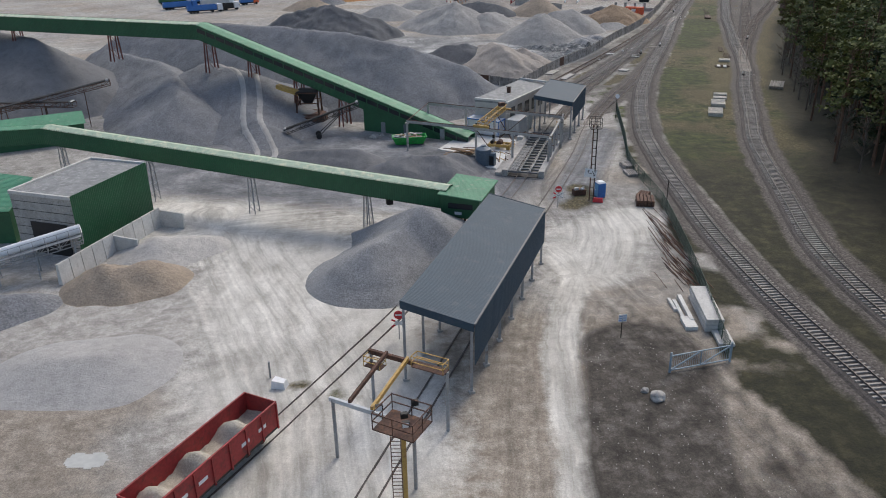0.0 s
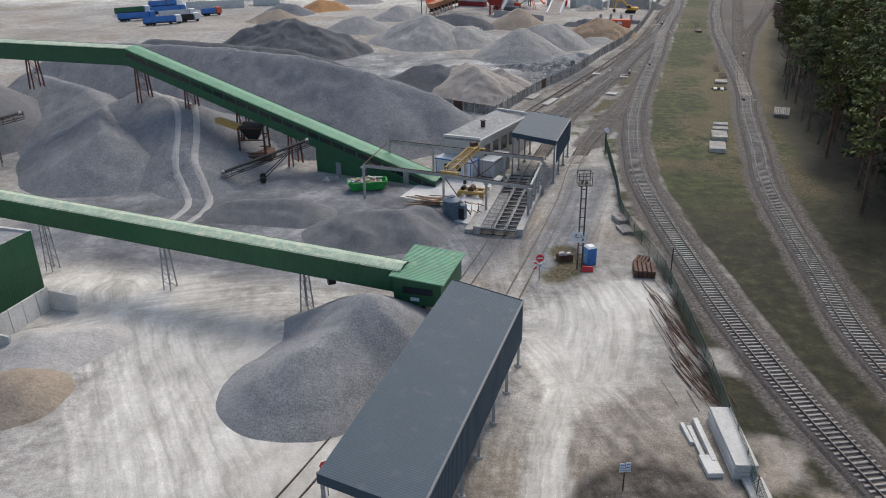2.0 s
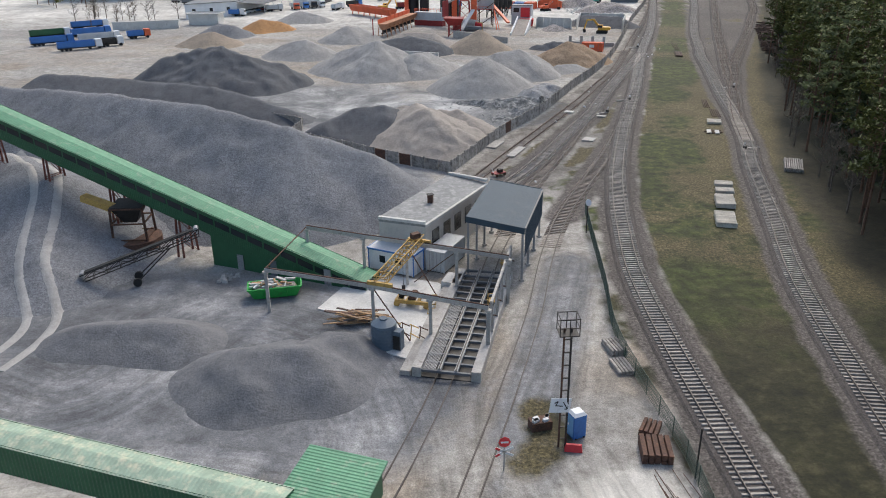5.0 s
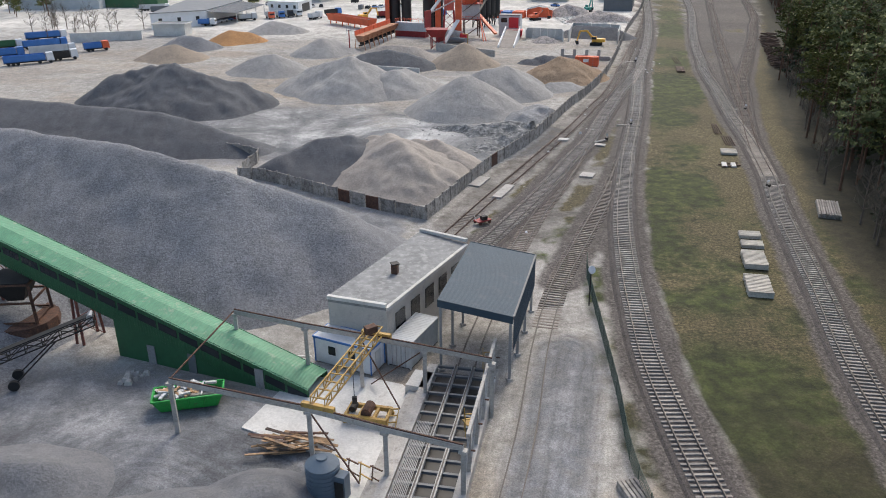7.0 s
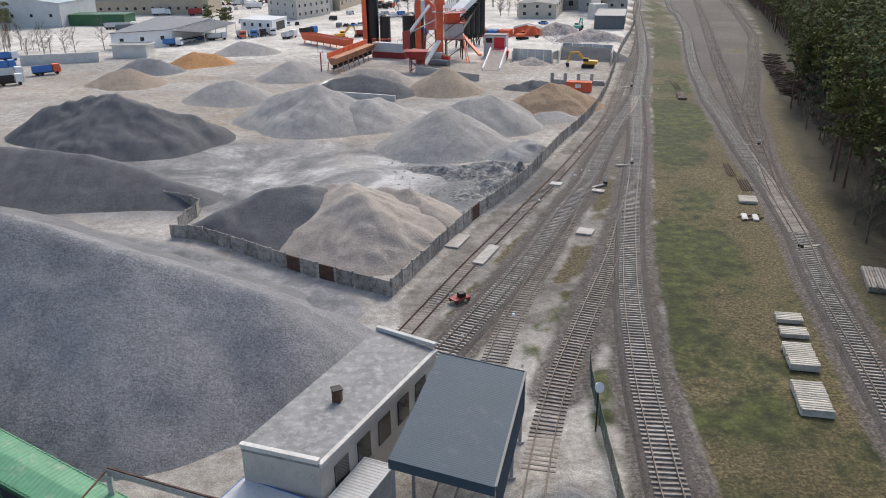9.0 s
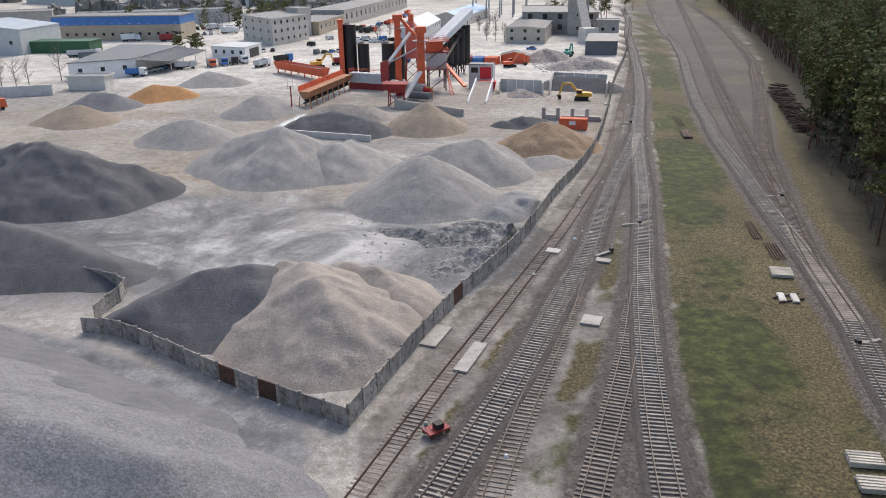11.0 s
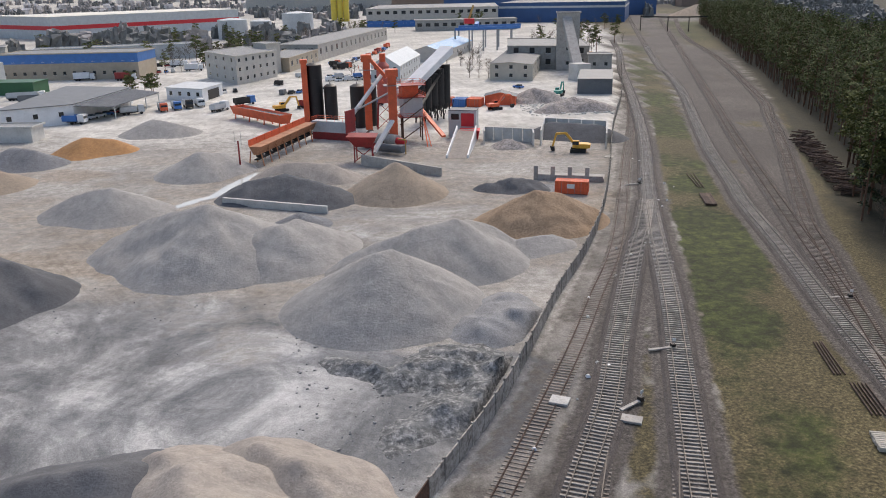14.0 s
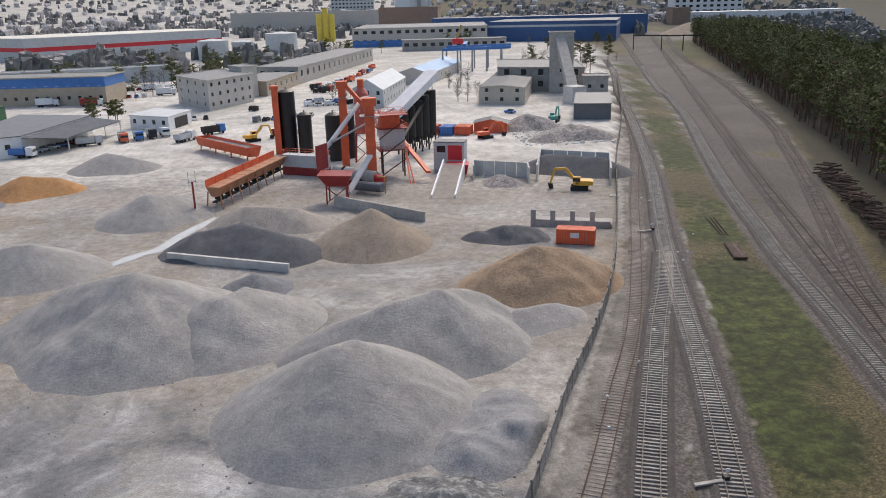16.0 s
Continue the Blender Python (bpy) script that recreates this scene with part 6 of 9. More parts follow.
def left_plant():
    ob = thing("screen_house", (-72, 137, 0), "low green sheet-clad screen house among dark heaps", "industrial building")
    A, B = Vector((-82, 131, 0)), Vector((-66, 139.5, 0))
    d, s = frame_of(A, B)
    q = [A, B, B + s * 5, A + s * 5]
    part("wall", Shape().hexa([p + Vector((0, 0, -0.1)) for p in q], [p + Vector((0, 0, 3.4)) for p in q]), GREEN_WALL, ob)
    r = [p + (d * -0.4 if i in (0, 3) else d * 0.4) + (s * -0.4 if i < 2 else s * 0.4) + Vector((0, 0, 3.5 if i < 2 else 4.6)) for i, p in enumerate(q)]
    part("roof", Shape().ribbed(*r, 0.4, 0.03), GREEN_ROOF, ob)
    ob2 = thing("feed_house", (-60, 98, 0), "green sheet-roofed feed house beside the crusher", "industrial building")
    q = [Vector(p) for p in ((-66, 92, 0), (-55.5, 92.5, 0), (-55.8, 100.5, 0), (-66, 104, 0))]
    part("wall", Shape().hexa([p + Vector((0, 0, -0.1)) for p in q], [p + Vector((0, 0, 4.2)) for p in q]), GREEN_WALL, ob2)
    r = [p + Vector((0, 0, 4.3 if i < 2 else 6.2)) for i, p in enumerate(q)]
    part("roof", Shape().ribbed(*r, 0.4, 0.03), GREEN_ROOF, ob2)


left_plant()


# ---- unloading yard: apron, crane gantry, ramp, cabins ----
solid("concrete_apron", Shape().prism([(-1.5, 131), (1.8, 137.8), (5.2, 139.6), (12.2, 136.4), (13.4, 134.6), (9.0, 119), (5.2, 121.5), (6.5, 126)], -0.2, 0.12), CONCRETE_PALE, (5, 131, 0), "cracked pale concrete apron beside the ramp", "paving", kind="structure")


def crane_gantry():
    ob = thing("crane_gantry", (6, 130, 0), "weathered concrete crane gantry with rusty runway beams", "crane gantry")
    rows = [[(-3.3, 142.0), (3.6, 138.5), (8.6, 136.2), (14.2, 133.5), (19.7, 130.8)], [(-6.7, 130.9), (4.9, 125.8), (10.7, 122.7), (16.2, 120.0)]]
    for row, z in zip(rows, (5.5, 5.1)):
        for x, y in row:
            post = part("post", Shape().beam((x, y, -0.2), (x, y, z - 0.2), 0.34), CONCRETE, ob)
            part("corbel", Shape().box((x, y, z - 0.32), (0.6, 0.5, 0.25), -25), CONCRETE, post)
        for (x0, y0), (x1, y1) in zip(row[:-1], row[1:]):
            part("runway_beam", Shape().beam((x0, y0, z), (x1, y1, z), 0.3, 0.42), CONCRETE, ob)
            part("runway_rail", Shape().beam((x0, y0, z + 0.26), (x1, y1, z + 0.26), 0.12, 0.1), RUST, ob)
    for p, q in (((-3.3, 142, 5.6), (-6.7, 130.9, 5.2)), ((8.6, 136.2, 5.3), (12.0, 132, 0.2)), ((14.2, 133.5, 5.3), (9.4, 136.4, 0.3)), ((4.9, 125.8, 5.0), (8.6, 122.8, 0.2))):
        part("stay", Shape().beam(p, q, 0.1), RUST, ob)
    br = thing("crane_bridge", (7.9, 130.4, 5.6), "faded yellow lattice crane bridge resting on the runway", "crane")
    a, b = Vector((10.1, 135.7, 5.85)), Vector((5.7, 125.4, 5.5))
    part("girder", Shape().lattice(a, b, 1.2, 0.8, 10, 0.11), YELLOW, br)
    for p in (a, b):
        d = Vector((0.9, -0.42, 0))
        part("end_carriage", Shape().beam(p - d * 1.4, p + d * 1.4, 0.35, 0.4), YELLOW, br)
    part("winch", Shape().box(a.lerp(b, 0.1) + Vector((0, 0, 1.1)), (1.0, 0.7, 0.6), 30), RUST, br)
    part("hoist_cable", Shape().beam(a.lerp(b, 0.45), a.lerp(b, 0.45) + Vector((0, 0, -3.2)), 0.05), DARK_STEEL, br)
    part("hook", Shape().box(a.lerp(b, 0.45) + Vector((0, 0, -3.5)), (0.4, 0.3, 0.6)), DARK_STEEL, br)


crane_gantry()


def ramp():
    ob = thing("unloading_ramp", (15.3, 126, 0), "steel track bridge over an unloading pit between concrete walls", "unloading ramp")
    P, Q = Vector((11.9, 115.6, 0)), Vector((18.1, 137.4, 0))
    d, s = frame_of(P, Q)
    # Black sheet at ground level paints the shade of the pit's depth.
    part("pit_floor", Shape().hexa([P + s * 2.6, P - s * 2.2, Q - s * 2.2, Q + s * 2.6], [p + Vector((0, 0, 0.1)) for p in (P + s * 2.6, P - s * 2.2, Q - s * 2.2, Q + s * 2.6)]), BLACK, ob)
    for o, w, h in ((3.0, 0.9, 1.0), (-2.7, 0.9, 1.1)):
        part("side_wall", Shape().hexa([x + Vector((0, 0, -0.1)) for x in (P + s * (o - w / 2), P + s * (o + w / 2), Q + s * (o + w / 2), Q + s * (o - w / 2))], [x + Vector((0, 0, h)) for x in (P + s * (o - w / 2), P + s * (o + w / 2), Q + s * (o + w / 2), Q + s * (o - w / 2))]), CONCRETE, ob)
    part("step_wall", Shape().hexa([x for x in (P + s * 3.6, P + s * 4.6, Q + s * 4.4 - d * 2, Q + s * 3.6 - d * 2)], [x + Vector((0, 0, 0.5)) for x in (P + s * 3.6, P + s * 4.6, Q + s * 4.4 - d * 2, Q + s * 3.6 - d * 2)]), CONCRETE, ob)
    for o in (-0.8, 0.8):
        part("girder", Shape().beam(P + s * o + Vector((0, 0, 0.85)), Q + s * o + Vector((0, 0, 0.85)), 0.3, 0.4), STEEL, ob)
        part("bridge_rail", Shape().beam(P + s * o + Vector((0, 0, 1.12)), Q + s * o + Vector((0, 0, 1.12)), 0.08, 0.16), RAIL, ob)
    n = 15
    for i in range(n + 1):
        c = P.lerp(Q, i / n) + Vector((0, 0, 0.8))
        part("cross_beam", Shape().beam(c - s * 2.2, c + s * 2.5, 0.24, 0.24), MID_GREY, ob)
    for k in range(10):
        o = 1.2 + 0.13 * k
        part("grating_bar", Shape().beam(P + s * o + Vector((0, 0, 0.98)), P.lerp(Q, 0.6) + s * o + Vector((0, 0, 0.98)), 0.05, 0.06), STEEL, ob)
    for i in range(5):
        c = P.lerp(Q, 0.35 + i * 0.15) - s * 2.9
        post = part("frame_post", Shape().beam(c + Vector((0, 0, -0.1)), c + Vector((0, 0, 4.6)), 0.28), CONCRETE, ob)
        part("leaning_strut", Shape().beam(c + Vector((0, 0, 4.3)), c - d * 2.6 + Vector((0, 0, 1.0)), 0.16), CONCRETE, post)
        part("wall_hook", Shape().beam(c + Vector((0, 0, 3.0)), c - s * 0.5 + Vector((0, 0, 3.0)), 0.1), RUST, post)
    part("frame_beam", Shape().beam(P.lerp(Q, 0.33) - s * 2.9 + Vector((0, 0, 4.6)), P.lerp(Q, 0.97) - s * 2.9 + Vector((0, 0, 4.6)), 0.26, 0.3), CONCRETE, ob)
    for t in (0.55, 0.98):
        c = P.lerp(Q, t) - s * 2.2
        step = part("access_stand", Shape().box(c + Vector((0, 0, 2.3)), (0.9, 0.9, 0.08), 20), YELLOW, ob)
        for a, b in ((-0.4, -0.4), (0.4, -0.4), (0.4, 0.4), (-0.4, 0.4)):
            part("stand_post", Shape().beam(c + Vector((a, b, 1.1)), c + Vector((a, b, 3.3)), 0.06), YELLOW, step)
        for h in (2.8, 3.3):
            part("stand_rail", Shape().beam(c + Vector((-0.4, -0.4, h)), c + Vector((0.4, -0.4, h)), 0.06).beam(c + Vector((0.4, -0.4, h)), c + Vector((0.4, 0.4, h)), 0.06), YELLOW, step)
    solid("concrete_plinth", Shape().hexa([(12.4, 134.8, 0), (14.3, 134.0, 0), (15.3, 136.8, 0), (13.4, 137.6, 0)], [(12.5, 134.9, 1.0), (14.2, 134.2, 1.0), (15.1, 136.7, 1.0), (13.5, 137.4, 1.0)]), CONCRETE_PALE, (13.8, 135.8, 0), "worn pale concrete plinth on the apron", "plinth")


ramp()


def site_cabin():
    A, B = Vector((4.0, 141.4, 0)), Vector((8.7, 138.6, 0))
    d, s = frame_of(A, B)
    ob = thing("site_cabin", (6.9, 141.4, 0), "white site cabin with blue edge trim and a dented roof", "site cabin")
    L, W = (B - A).length + 0.8, 2.5
    q = [A, A + d * L, A + d * L + s * W, A + s * W]
    part("body", Shape().hexa([p + Vector((0, 0, 0.15)) for p in q], [p + Vector((0, 0, 2.75)) for p in q]), WHITE, ob)
    r = [p + (d * (-0.1 if i in (0, 3) else 0.1)) + s * (-0.1 if i < 2 else 0.1) for i, p in enumerate(q)]
    part("roof", Shape().hexa([p + Vector((0, 0, 2.75)) for p in r], [p + Vector((0, 0, 2.9)) for p in r]), PALE_GREY, ob)
    for i in range(4):
        part("roof_trim", Shape().beam(r[i] + Vector((0, 0, 2.82)), r[(i + 1) % 4] + Vector((0, 0, 2.82)), 0.08, 0.2), BLUE, ob)
        part("corner_trim", Shape().beam(q[i] + Vector((0, 0, 0.1)), q[i] + Vector((0, 0, 2.75)), 0.14), BLUE, ob)
    for t in (0.25, 0.6):
        c = A + d * L * t - s * 0.03
        win = part("window", Shape().hexa([c + Vector((0, 0, 1.2)), c + d * 0.8 + Vector((0, 0, 1.2)), c + d * 0.8 + s * 0.02 + Vector((0, 0, 1.2)), c + s * 0.02 + Vector((0, 0, 1.2))], [c + Vector((0, 0, 2.1)), c + d * 0.8 + Vector((0, 0, 2.1)), c + d * 0.8 + s * 0.02 + Vector((0, 0, 2.1)), c + s * 0.02 + Vector((0, 0, 2.1))]), GLASS_DARK, ob)
        part("frame", Shape().beam(c + Vector((0, 0, 1.15)) - s * 0.03, c + d * 0.8 + Vector((0, 0, 1.15)) - s * 0.03, 0.06), WHITE, win)
    c = A + d * (L + 0.03) + s * 0.8
    part("door", Shape().hexa([c + Vector((0, 0, 0.2)), c + d * 0.04 + Vector((0, 0, 0.2)), c + d * 0.04 + s * 0.9 + Vector((0, 0, 0.2)), c + s * 0.9 + Vector((0, 0, 0.2))], [c + Vector((0, 0, 2.2)), c + d * 0.04 + Vector((0, 0, 2.2)), c + d * 0.04 + s * 0.9 + Vector((0, 0, 2.2)), c + s * 0.9 + Vector((0, 0, 2.2))]), PALE_GREY, ob)


site_cabin()


def box_container(A, B, length, mat, label, h=2.6, group="shipping containers", base=0.1, name="shipping_container"):
    """A corrugated steel container; A B is its door end."""
    A, B = Vector((*A, 0)), Vector((*B, 0))
    d, s = frame_of(A, B)
    W = (B - A).length
    c = A + d * W / 2 + s * length / 2
    ob = thing(name, (c.x, c.y, 0), label, "container", group)
    q = [A, B, B + s * length, A + s * length]
    lo, hi = Vector((0, 0, base)), Vector((0, 0, base + h))
    for i, (p, r) in enumerate(zip(q, q[1:] + q[:1])):
        part("side_panel", Shape().ribbed(p + hi, p + lo, r + lo, r + hi, 0.28, 0.04), mat, ob)
    part("roof", Shape().ribbed(q[0] + hi, q[1] + hi, q[2] + hi, q[3] + hi, 0.3, 0.03), mat, ob)
    part("floor", Shape().hexa([p + lo - Vector((0, 0, 0.1)) for p in q], [p + lo for p in q]), DARK_STEEL, ob)
    for p in q:
        part("corner_post", Shape().beam(p + lo - Vector((0, 0, 0.1)), p + hi, 0.16), mat, ob)
    for i in range(4):
        part("top_rail", Shape().beam(q[i] + hi, q[(i + 1) % 4] + hi, 0.14, 0.14), mat, ob)
    for t in (0.2, 0.4, 0.6, 0.8):
        x = A.lerp(B, t) - s * 0.07
        part("lock_bar", Shape().beam(x + lo, x + hi - Vector((0, 0, 0.1)), 0.05), STEEL, ob)
    return ob


box_container((11.0, 140.2), (13.1, 139.0), 5.9, PALE_GREY, "pale grey-blue dented shipping container on the apron")


def water_tank():
    x, y = 6.0, 122.3
    ob = thing("water_tank", (x, y, 0), "ribbed blue-grey plastic water tank with a side cabinet", "water tank")
    part("shell", Shape().tube((x, y, 0), (x, y, 2.7), 1.25, n=24), PLASTIC, ob)
    for i in range(7):
        part("rib", Shape().tube((x, y, 0.25 + i * 0.36), (x, y, 0.4 + i * 0.36), 1.3, n=24), PLASTIC, ob)
    part("dome", Shape().tube((x, y, 2.7), (x, y, 3.1), 1.25, 0.5, 24), PLASTIC, ob)
    part("lid", Shape().tube((x, y, 3.1), (x, y, 3.25), 0.4, n=16), PLASTIC, ob)
    cab = part("cabinet", Shape().box((x + 1.35, y - 0.7, 1.1), (1.0, 0.9, 2.2), -25), PLASTIC, ob)
    part("cabinet_door", Shape().box((x + 1.2, y - 1.2, 1.0), (0.7, 0.06, 1.5), -25), DARK_STEEL, cab)


water_tank()


def timber_heap():
    random.seed(41)
    for i in range(26):
        x, y, a, L = random.uniform(0.8, 5.6), random.uniform(126.6, 129.4), random.gauss(-12, 16), random.uniform(2.2, 4.6)
        solid("plank", Shape().box((x, y, 0.2 + i * 0.035), (L, random.uniform(0.15, 0.3), 0.07), a), random.choice((WOOD, WOOD, RUST, LOG)), (x, y, 0), "weathered timber plank on a loose heap", "plank", "planks beside the tank")
    for i in range(4):
        x, y = 0.8 + i * 0.5, 140.6 + i * 0.3
        solid("plank", Shape().box((x, y, 0.4 + 0.08 * i), (2.6, 0.2, 0.08), -20 + 4 * i), CONCRETE_PALE, (x, y, 0), "bleached plank behind the cabin", "plank", "planks behind the cabin")


timber_heap()


def yellow_machine():
    x, y = 9.2, 131.2
    ob = thing("winch_frame", (x, y, 0), "old yellow steel winch frame standing on the apron", "machine")
    M = pose(x, y, 0, 0, 0, -18)

    def at(*p):
        return M @ Vector(p)

    for b in (-0.9, 0.9):
        part("side_beam", Shape().beam(at(-1.9, b, 0.75), at(1.9, b, 0.75), 0.3, 0.4), YELLOW, ob)
    for a in (-1.8, -0.6, 0.7, 1.8):
        part("cross_member", Shape().beam(at(a, -0.9, 0.75), at(a, 0.9, 0.75), 0.25, 0.3), YELLOW, ob)
    part("drum", Shape().tube(at(0.0, -0.7, 1.1), at(0.0, 0.7, 1.1), 0.45, n=16), RUST, ob)
    part("motor", Shape().tube(at(-1.3, -0.4, 1.15), at(-1.3, 0.5, 1.15), 0.3, n=12), DARK_STEEL, ob)
    for a in (-1.7, 1.7):
        for b in (-0.9, 0.9):
            part("wheel", Shape().tube(at(a, b - 0.1, 0.4), at(a, b + 0.1, 0.4), 0.34, n=14), YELLOW, ob)
    s = thing("step_frame", (10.9, 129.6, 0), "small yellow step frame on the apron", "step")
    for o in (0, 0.7):
        part("side", Shape().beam((10.6 + o, 128.6, 0.1), (11.1 + o, 130.6, 1.4), 0.07), YELLOW, s)
    for i in range(5):
        t = i / 4
        part("tread", Shape().beam((10.6 + 0.5 * t, 128.6 + 2 * t, 0.15 + 1.25 * t), (11.3 + 0.5 * t, 128.6 + 2 * t, 0.15 + 1.25 * t), 0.1), YELLOW, s)
    for i in range(4):
        px, py = 6.8 + i * 0.9, 124.2 - i * 0.5
        solid("rusty_rack", Shape().beam((px, py, 0), (px + 0.2, py, 1.9), 0.1).beam((px, py, 1.9), (px + 0.9, py - 0.5, 1.7), 0.09).beam((px, py, 0.9), (px + 0.9, py - 0.4, 0.5), 0.08), RUST if i % 2 else YELLOW, (px, py, 0), "rusty bent rack frame beside the ramp wall", "rack", "racks beside the ramp")


yellow_machine()


def skip():
    ob = thing("waste_skip", (-6.4, 134.9, 0), "bright green steel skip heaped with pale scrap", "skip")
    M = pose(-6.6, 135.0, 0, 0, 0, 8)

    def at(*p):
        return M @ Vector(p)

    lo = [at(-2.4, -0.8, 0.1), at(2.4, -0.8, 0.1), at(2.4, 0.8, 0.1), at(-2.4, 0.8, 0.1)]
    hi = [at(-3.0, -1.2, 1.4), at(3.0, -1.2, 1.4), at(3.0, 1.2, 1.4), at(-3.0, 1.2, 1.4)]
    for i in range(4):
        j = (i + 1) % 4
        inn = (at(0, 0, 0.8) - (lo[i] + hi[j]) / 2).normalized() * 0.08
        part("side", Shape().hexa([lo[i], lo[j], lo[j] + inn, lo[i] + inn], [hi[i], hi[j], hi[j] + inn, hi[i] + inn]), SKIP, ob)
        part("rim", Shape().beam(hi[i], hi[j], 0.14), SKIP, ob)
        for k in (0.25, 0.5, 0.75):
            part("rib", Shape().beam(lo[i].lerp(lo[j], k), hi[i].lerp(hi[j], k), 0.1), SKIP, ob)
    part("bottom", Shape().hexa(lo, [p + Vector((0, 0, 0.06)) for p in lo]), SKIP, ob)
    part("fill", Shape().hexa([at(-2.5, -0.9, 0.6), at(2.5, -0.9, 0.6), at(2.5, 0.9, 0.6), at(-2.5, 0.9, 0.6)], [at(-2.2, -0.6, 1.3), at(2.2, -0.6, 1.3), at(2.2, 0.6, 1.3), at(-2.2, 0.6, 1.3)]), G_WARM, ob)
    random.seed(51)
    for i in range(40):
        p, a = at(random.uniform(-2.5, 2.5), random.uniform(-0.9, 0.9), random.uniform(1.2, 1.7)), random.uniform(0, 180)
        part("scrap_piece", Shape().box(p, (random.uniform(0.4, 1.5), random.uniform(0.1, 0.35), random.uniform(0.05, 0.2)), a), random.choice((PALE_GREY, WOOD, CONCRETE_PALE)), ob)
    for i in range(14):
        x, y = -13 + random.uniform(-1.2, 1.2), 140 + random.uniform(-1, 1)
        boulder_small(x, y, random.uniform(0.15, 0.4), i)


def boulder_small(x, y, r, seed):
    solid("rubble_stone", Shape().hexa([(x - r, y - r * 0.7, -0.05), (x + r, y - r * 0.8, -0.05), (x + r * 0.8, y + r, -0.05), (x - r * 0.9, y + r * 0.8, -0.05)], [(x - r * 0.6, y - r * 0.4, r), (x + r * 0.7, y - r * 0.5, r * 0.8), (x + r * 0.5, y + r * 0.6, r * 1.1), (x - r * 0.5, y + r * 0.5, r * 0.9)]), CONCRETE, (x, y, 0), "broken grey rubble stone on the ground", "stone", "loose rubble stones")


skip()


# ---- concrete panel wall of the stock yard ----
def panel_wall(line, step, h, label, rusty=()):
    ob = thing("panel_wall", (*line[0], 0), label, "wall", kind="structure")
    pts = catmull(line, step)
    panel = mesh_from("panel", Shape().hexa([(0.1, -0.07, -0.15), (step - 0.1, -0.07, -0.15), (step - 0.1, 0.07, -0.15), (0.1, 0.07, -0.15)], [(0.1, -0.06, h), (step - 0.1, -0.06, h), (step - 0.1, 0.06, h), (0.1, 0.06, h)]), PANEL)
    post = mesh_from("post", Shape().box((0, 0, h / 2), (0.22, 0.24, h + 0.25)), PANEL)
    dark = mesh_from("panel", Shape().box((step / 2, 0, h / 2), (step - 0.2, 0.1, h)), RUST)
    random.seed(61)
    for i, ((x0, y0), (x1, y1)) in enumerate(zip(pts[:-1], pts[1:])):
        a = math.atan2(y1 - y0, x1 - x0)
        o = new("wall_post", post)
        o.parent, o.location, o.rotation_euler = ob, Vector((x0, y0, 0)) - ob.location, (0, 0, a)
        o = new("wall_panel", dark if i in rusty else panel)
        o.parent, o.location, o.rotation_euler = ob, Vector((x0, y0, random.uniform(-0.12, 0.05))) - ob.location, (random.gauss(0, 0.02), random.gauss(0, 0.01), a)


panel_wall(WALL_LINE, 3.0, 2.2, "long grey precast concrete panel wall", (9,))
panel_wall(BACK_WALL, 2.6, 2.0, "grey concrete panel wall at the heap's foot", (3, 5))
panel_wall([(-36.4, 227.3), (-24, 220.5), (-11.8, 213.6), (-12.9, 205)], 2.6, 2.0, "grey concrete panel wall between black heaps")
solid("retaining_wall", Shape().beam((1.0, 304.2, 0.6), (21.4, 293.8, 0.6), 0.6, 1.6), CONCRETE_PALE, (11, 299, 0), "low pale concrete retaining wall before a black heap", "wall", kind="structure")
solid("retaining_wall", Shape().beam((29, 334, 1.2), (46, 319, 0.6), 0.5, 2.6), CONCRETE, (37, 327, 0), "grey concrete ramp wall beside the plant", "wall", kind="structure")


# ---- points levers, slabs and rubbish along the sidings ----
def point_lever(x, y, turn):
    ob = thing("point_lever", (x, y, 0), "small white and black points lever beside the track", "points lever", "points levers")
    M = pose(x, y, 0, 0, 0, turn)
    part("tie_bar", Shape().beam(M @ Vector((-3.0, 0, 0.15)), M @ Vector((0.4, 0, 0.15)), 0.4, 0.16), CONCRETE, ob)
    part("stand", Shape().box(M @ Vector((0, 0, 0.35)), (0.5, 0.5, 0.5), turn), DARK_STEEL, ob)
    part("lever", Shape().beam(M @ Vector((0, 0, 0.5)), M @ Vector((0.5, 0.2, 1.0)), 0.07), STEEL, ob)
    part("target", Shape().box(M @ Vector((0.1, 0, 1.1)), (0.4, 0.06, 0.35), turn), WHITE, ob)


for x, y, a in ((53.6, 218.2, 30), (61.6, 229.2, 5), (85.5, 303.5, 10), (90.3, 239.5, -10), (71, 187.5, 190)):
    point_lever(x, y, a)
for x, y, sx, sy, lab, m in ((45.6, 219.6, 1.9, 1.6, "white concrete slab lying by the sidings", CONCRETE_PALE), (51.5, 215.0, 2.0, 1.3, "flat pale concrete slab in the grass", CONCRETE), (44.6, 197.0, 2.2, 2.4, "flat pale concrete slab in the grass", CONCRETE), (29.6, 190.2, 1.5, 6.5, "long pale concrete slab beside the old siding", CONCRETE), (26.4, 195.5, 2.0, 5, "dusty concrete slab beside the old siding", CONCRETE), (88, 330, 2, 2.4, "pale concrete slab in the siding", CONCRETE)):
    solid("concrete_slab", Shape().box((x, y, 0.06), (sx, sy, 0.24), -28), m, (x, y, 0), lab, "concrete slab", "slabs by the sidings")


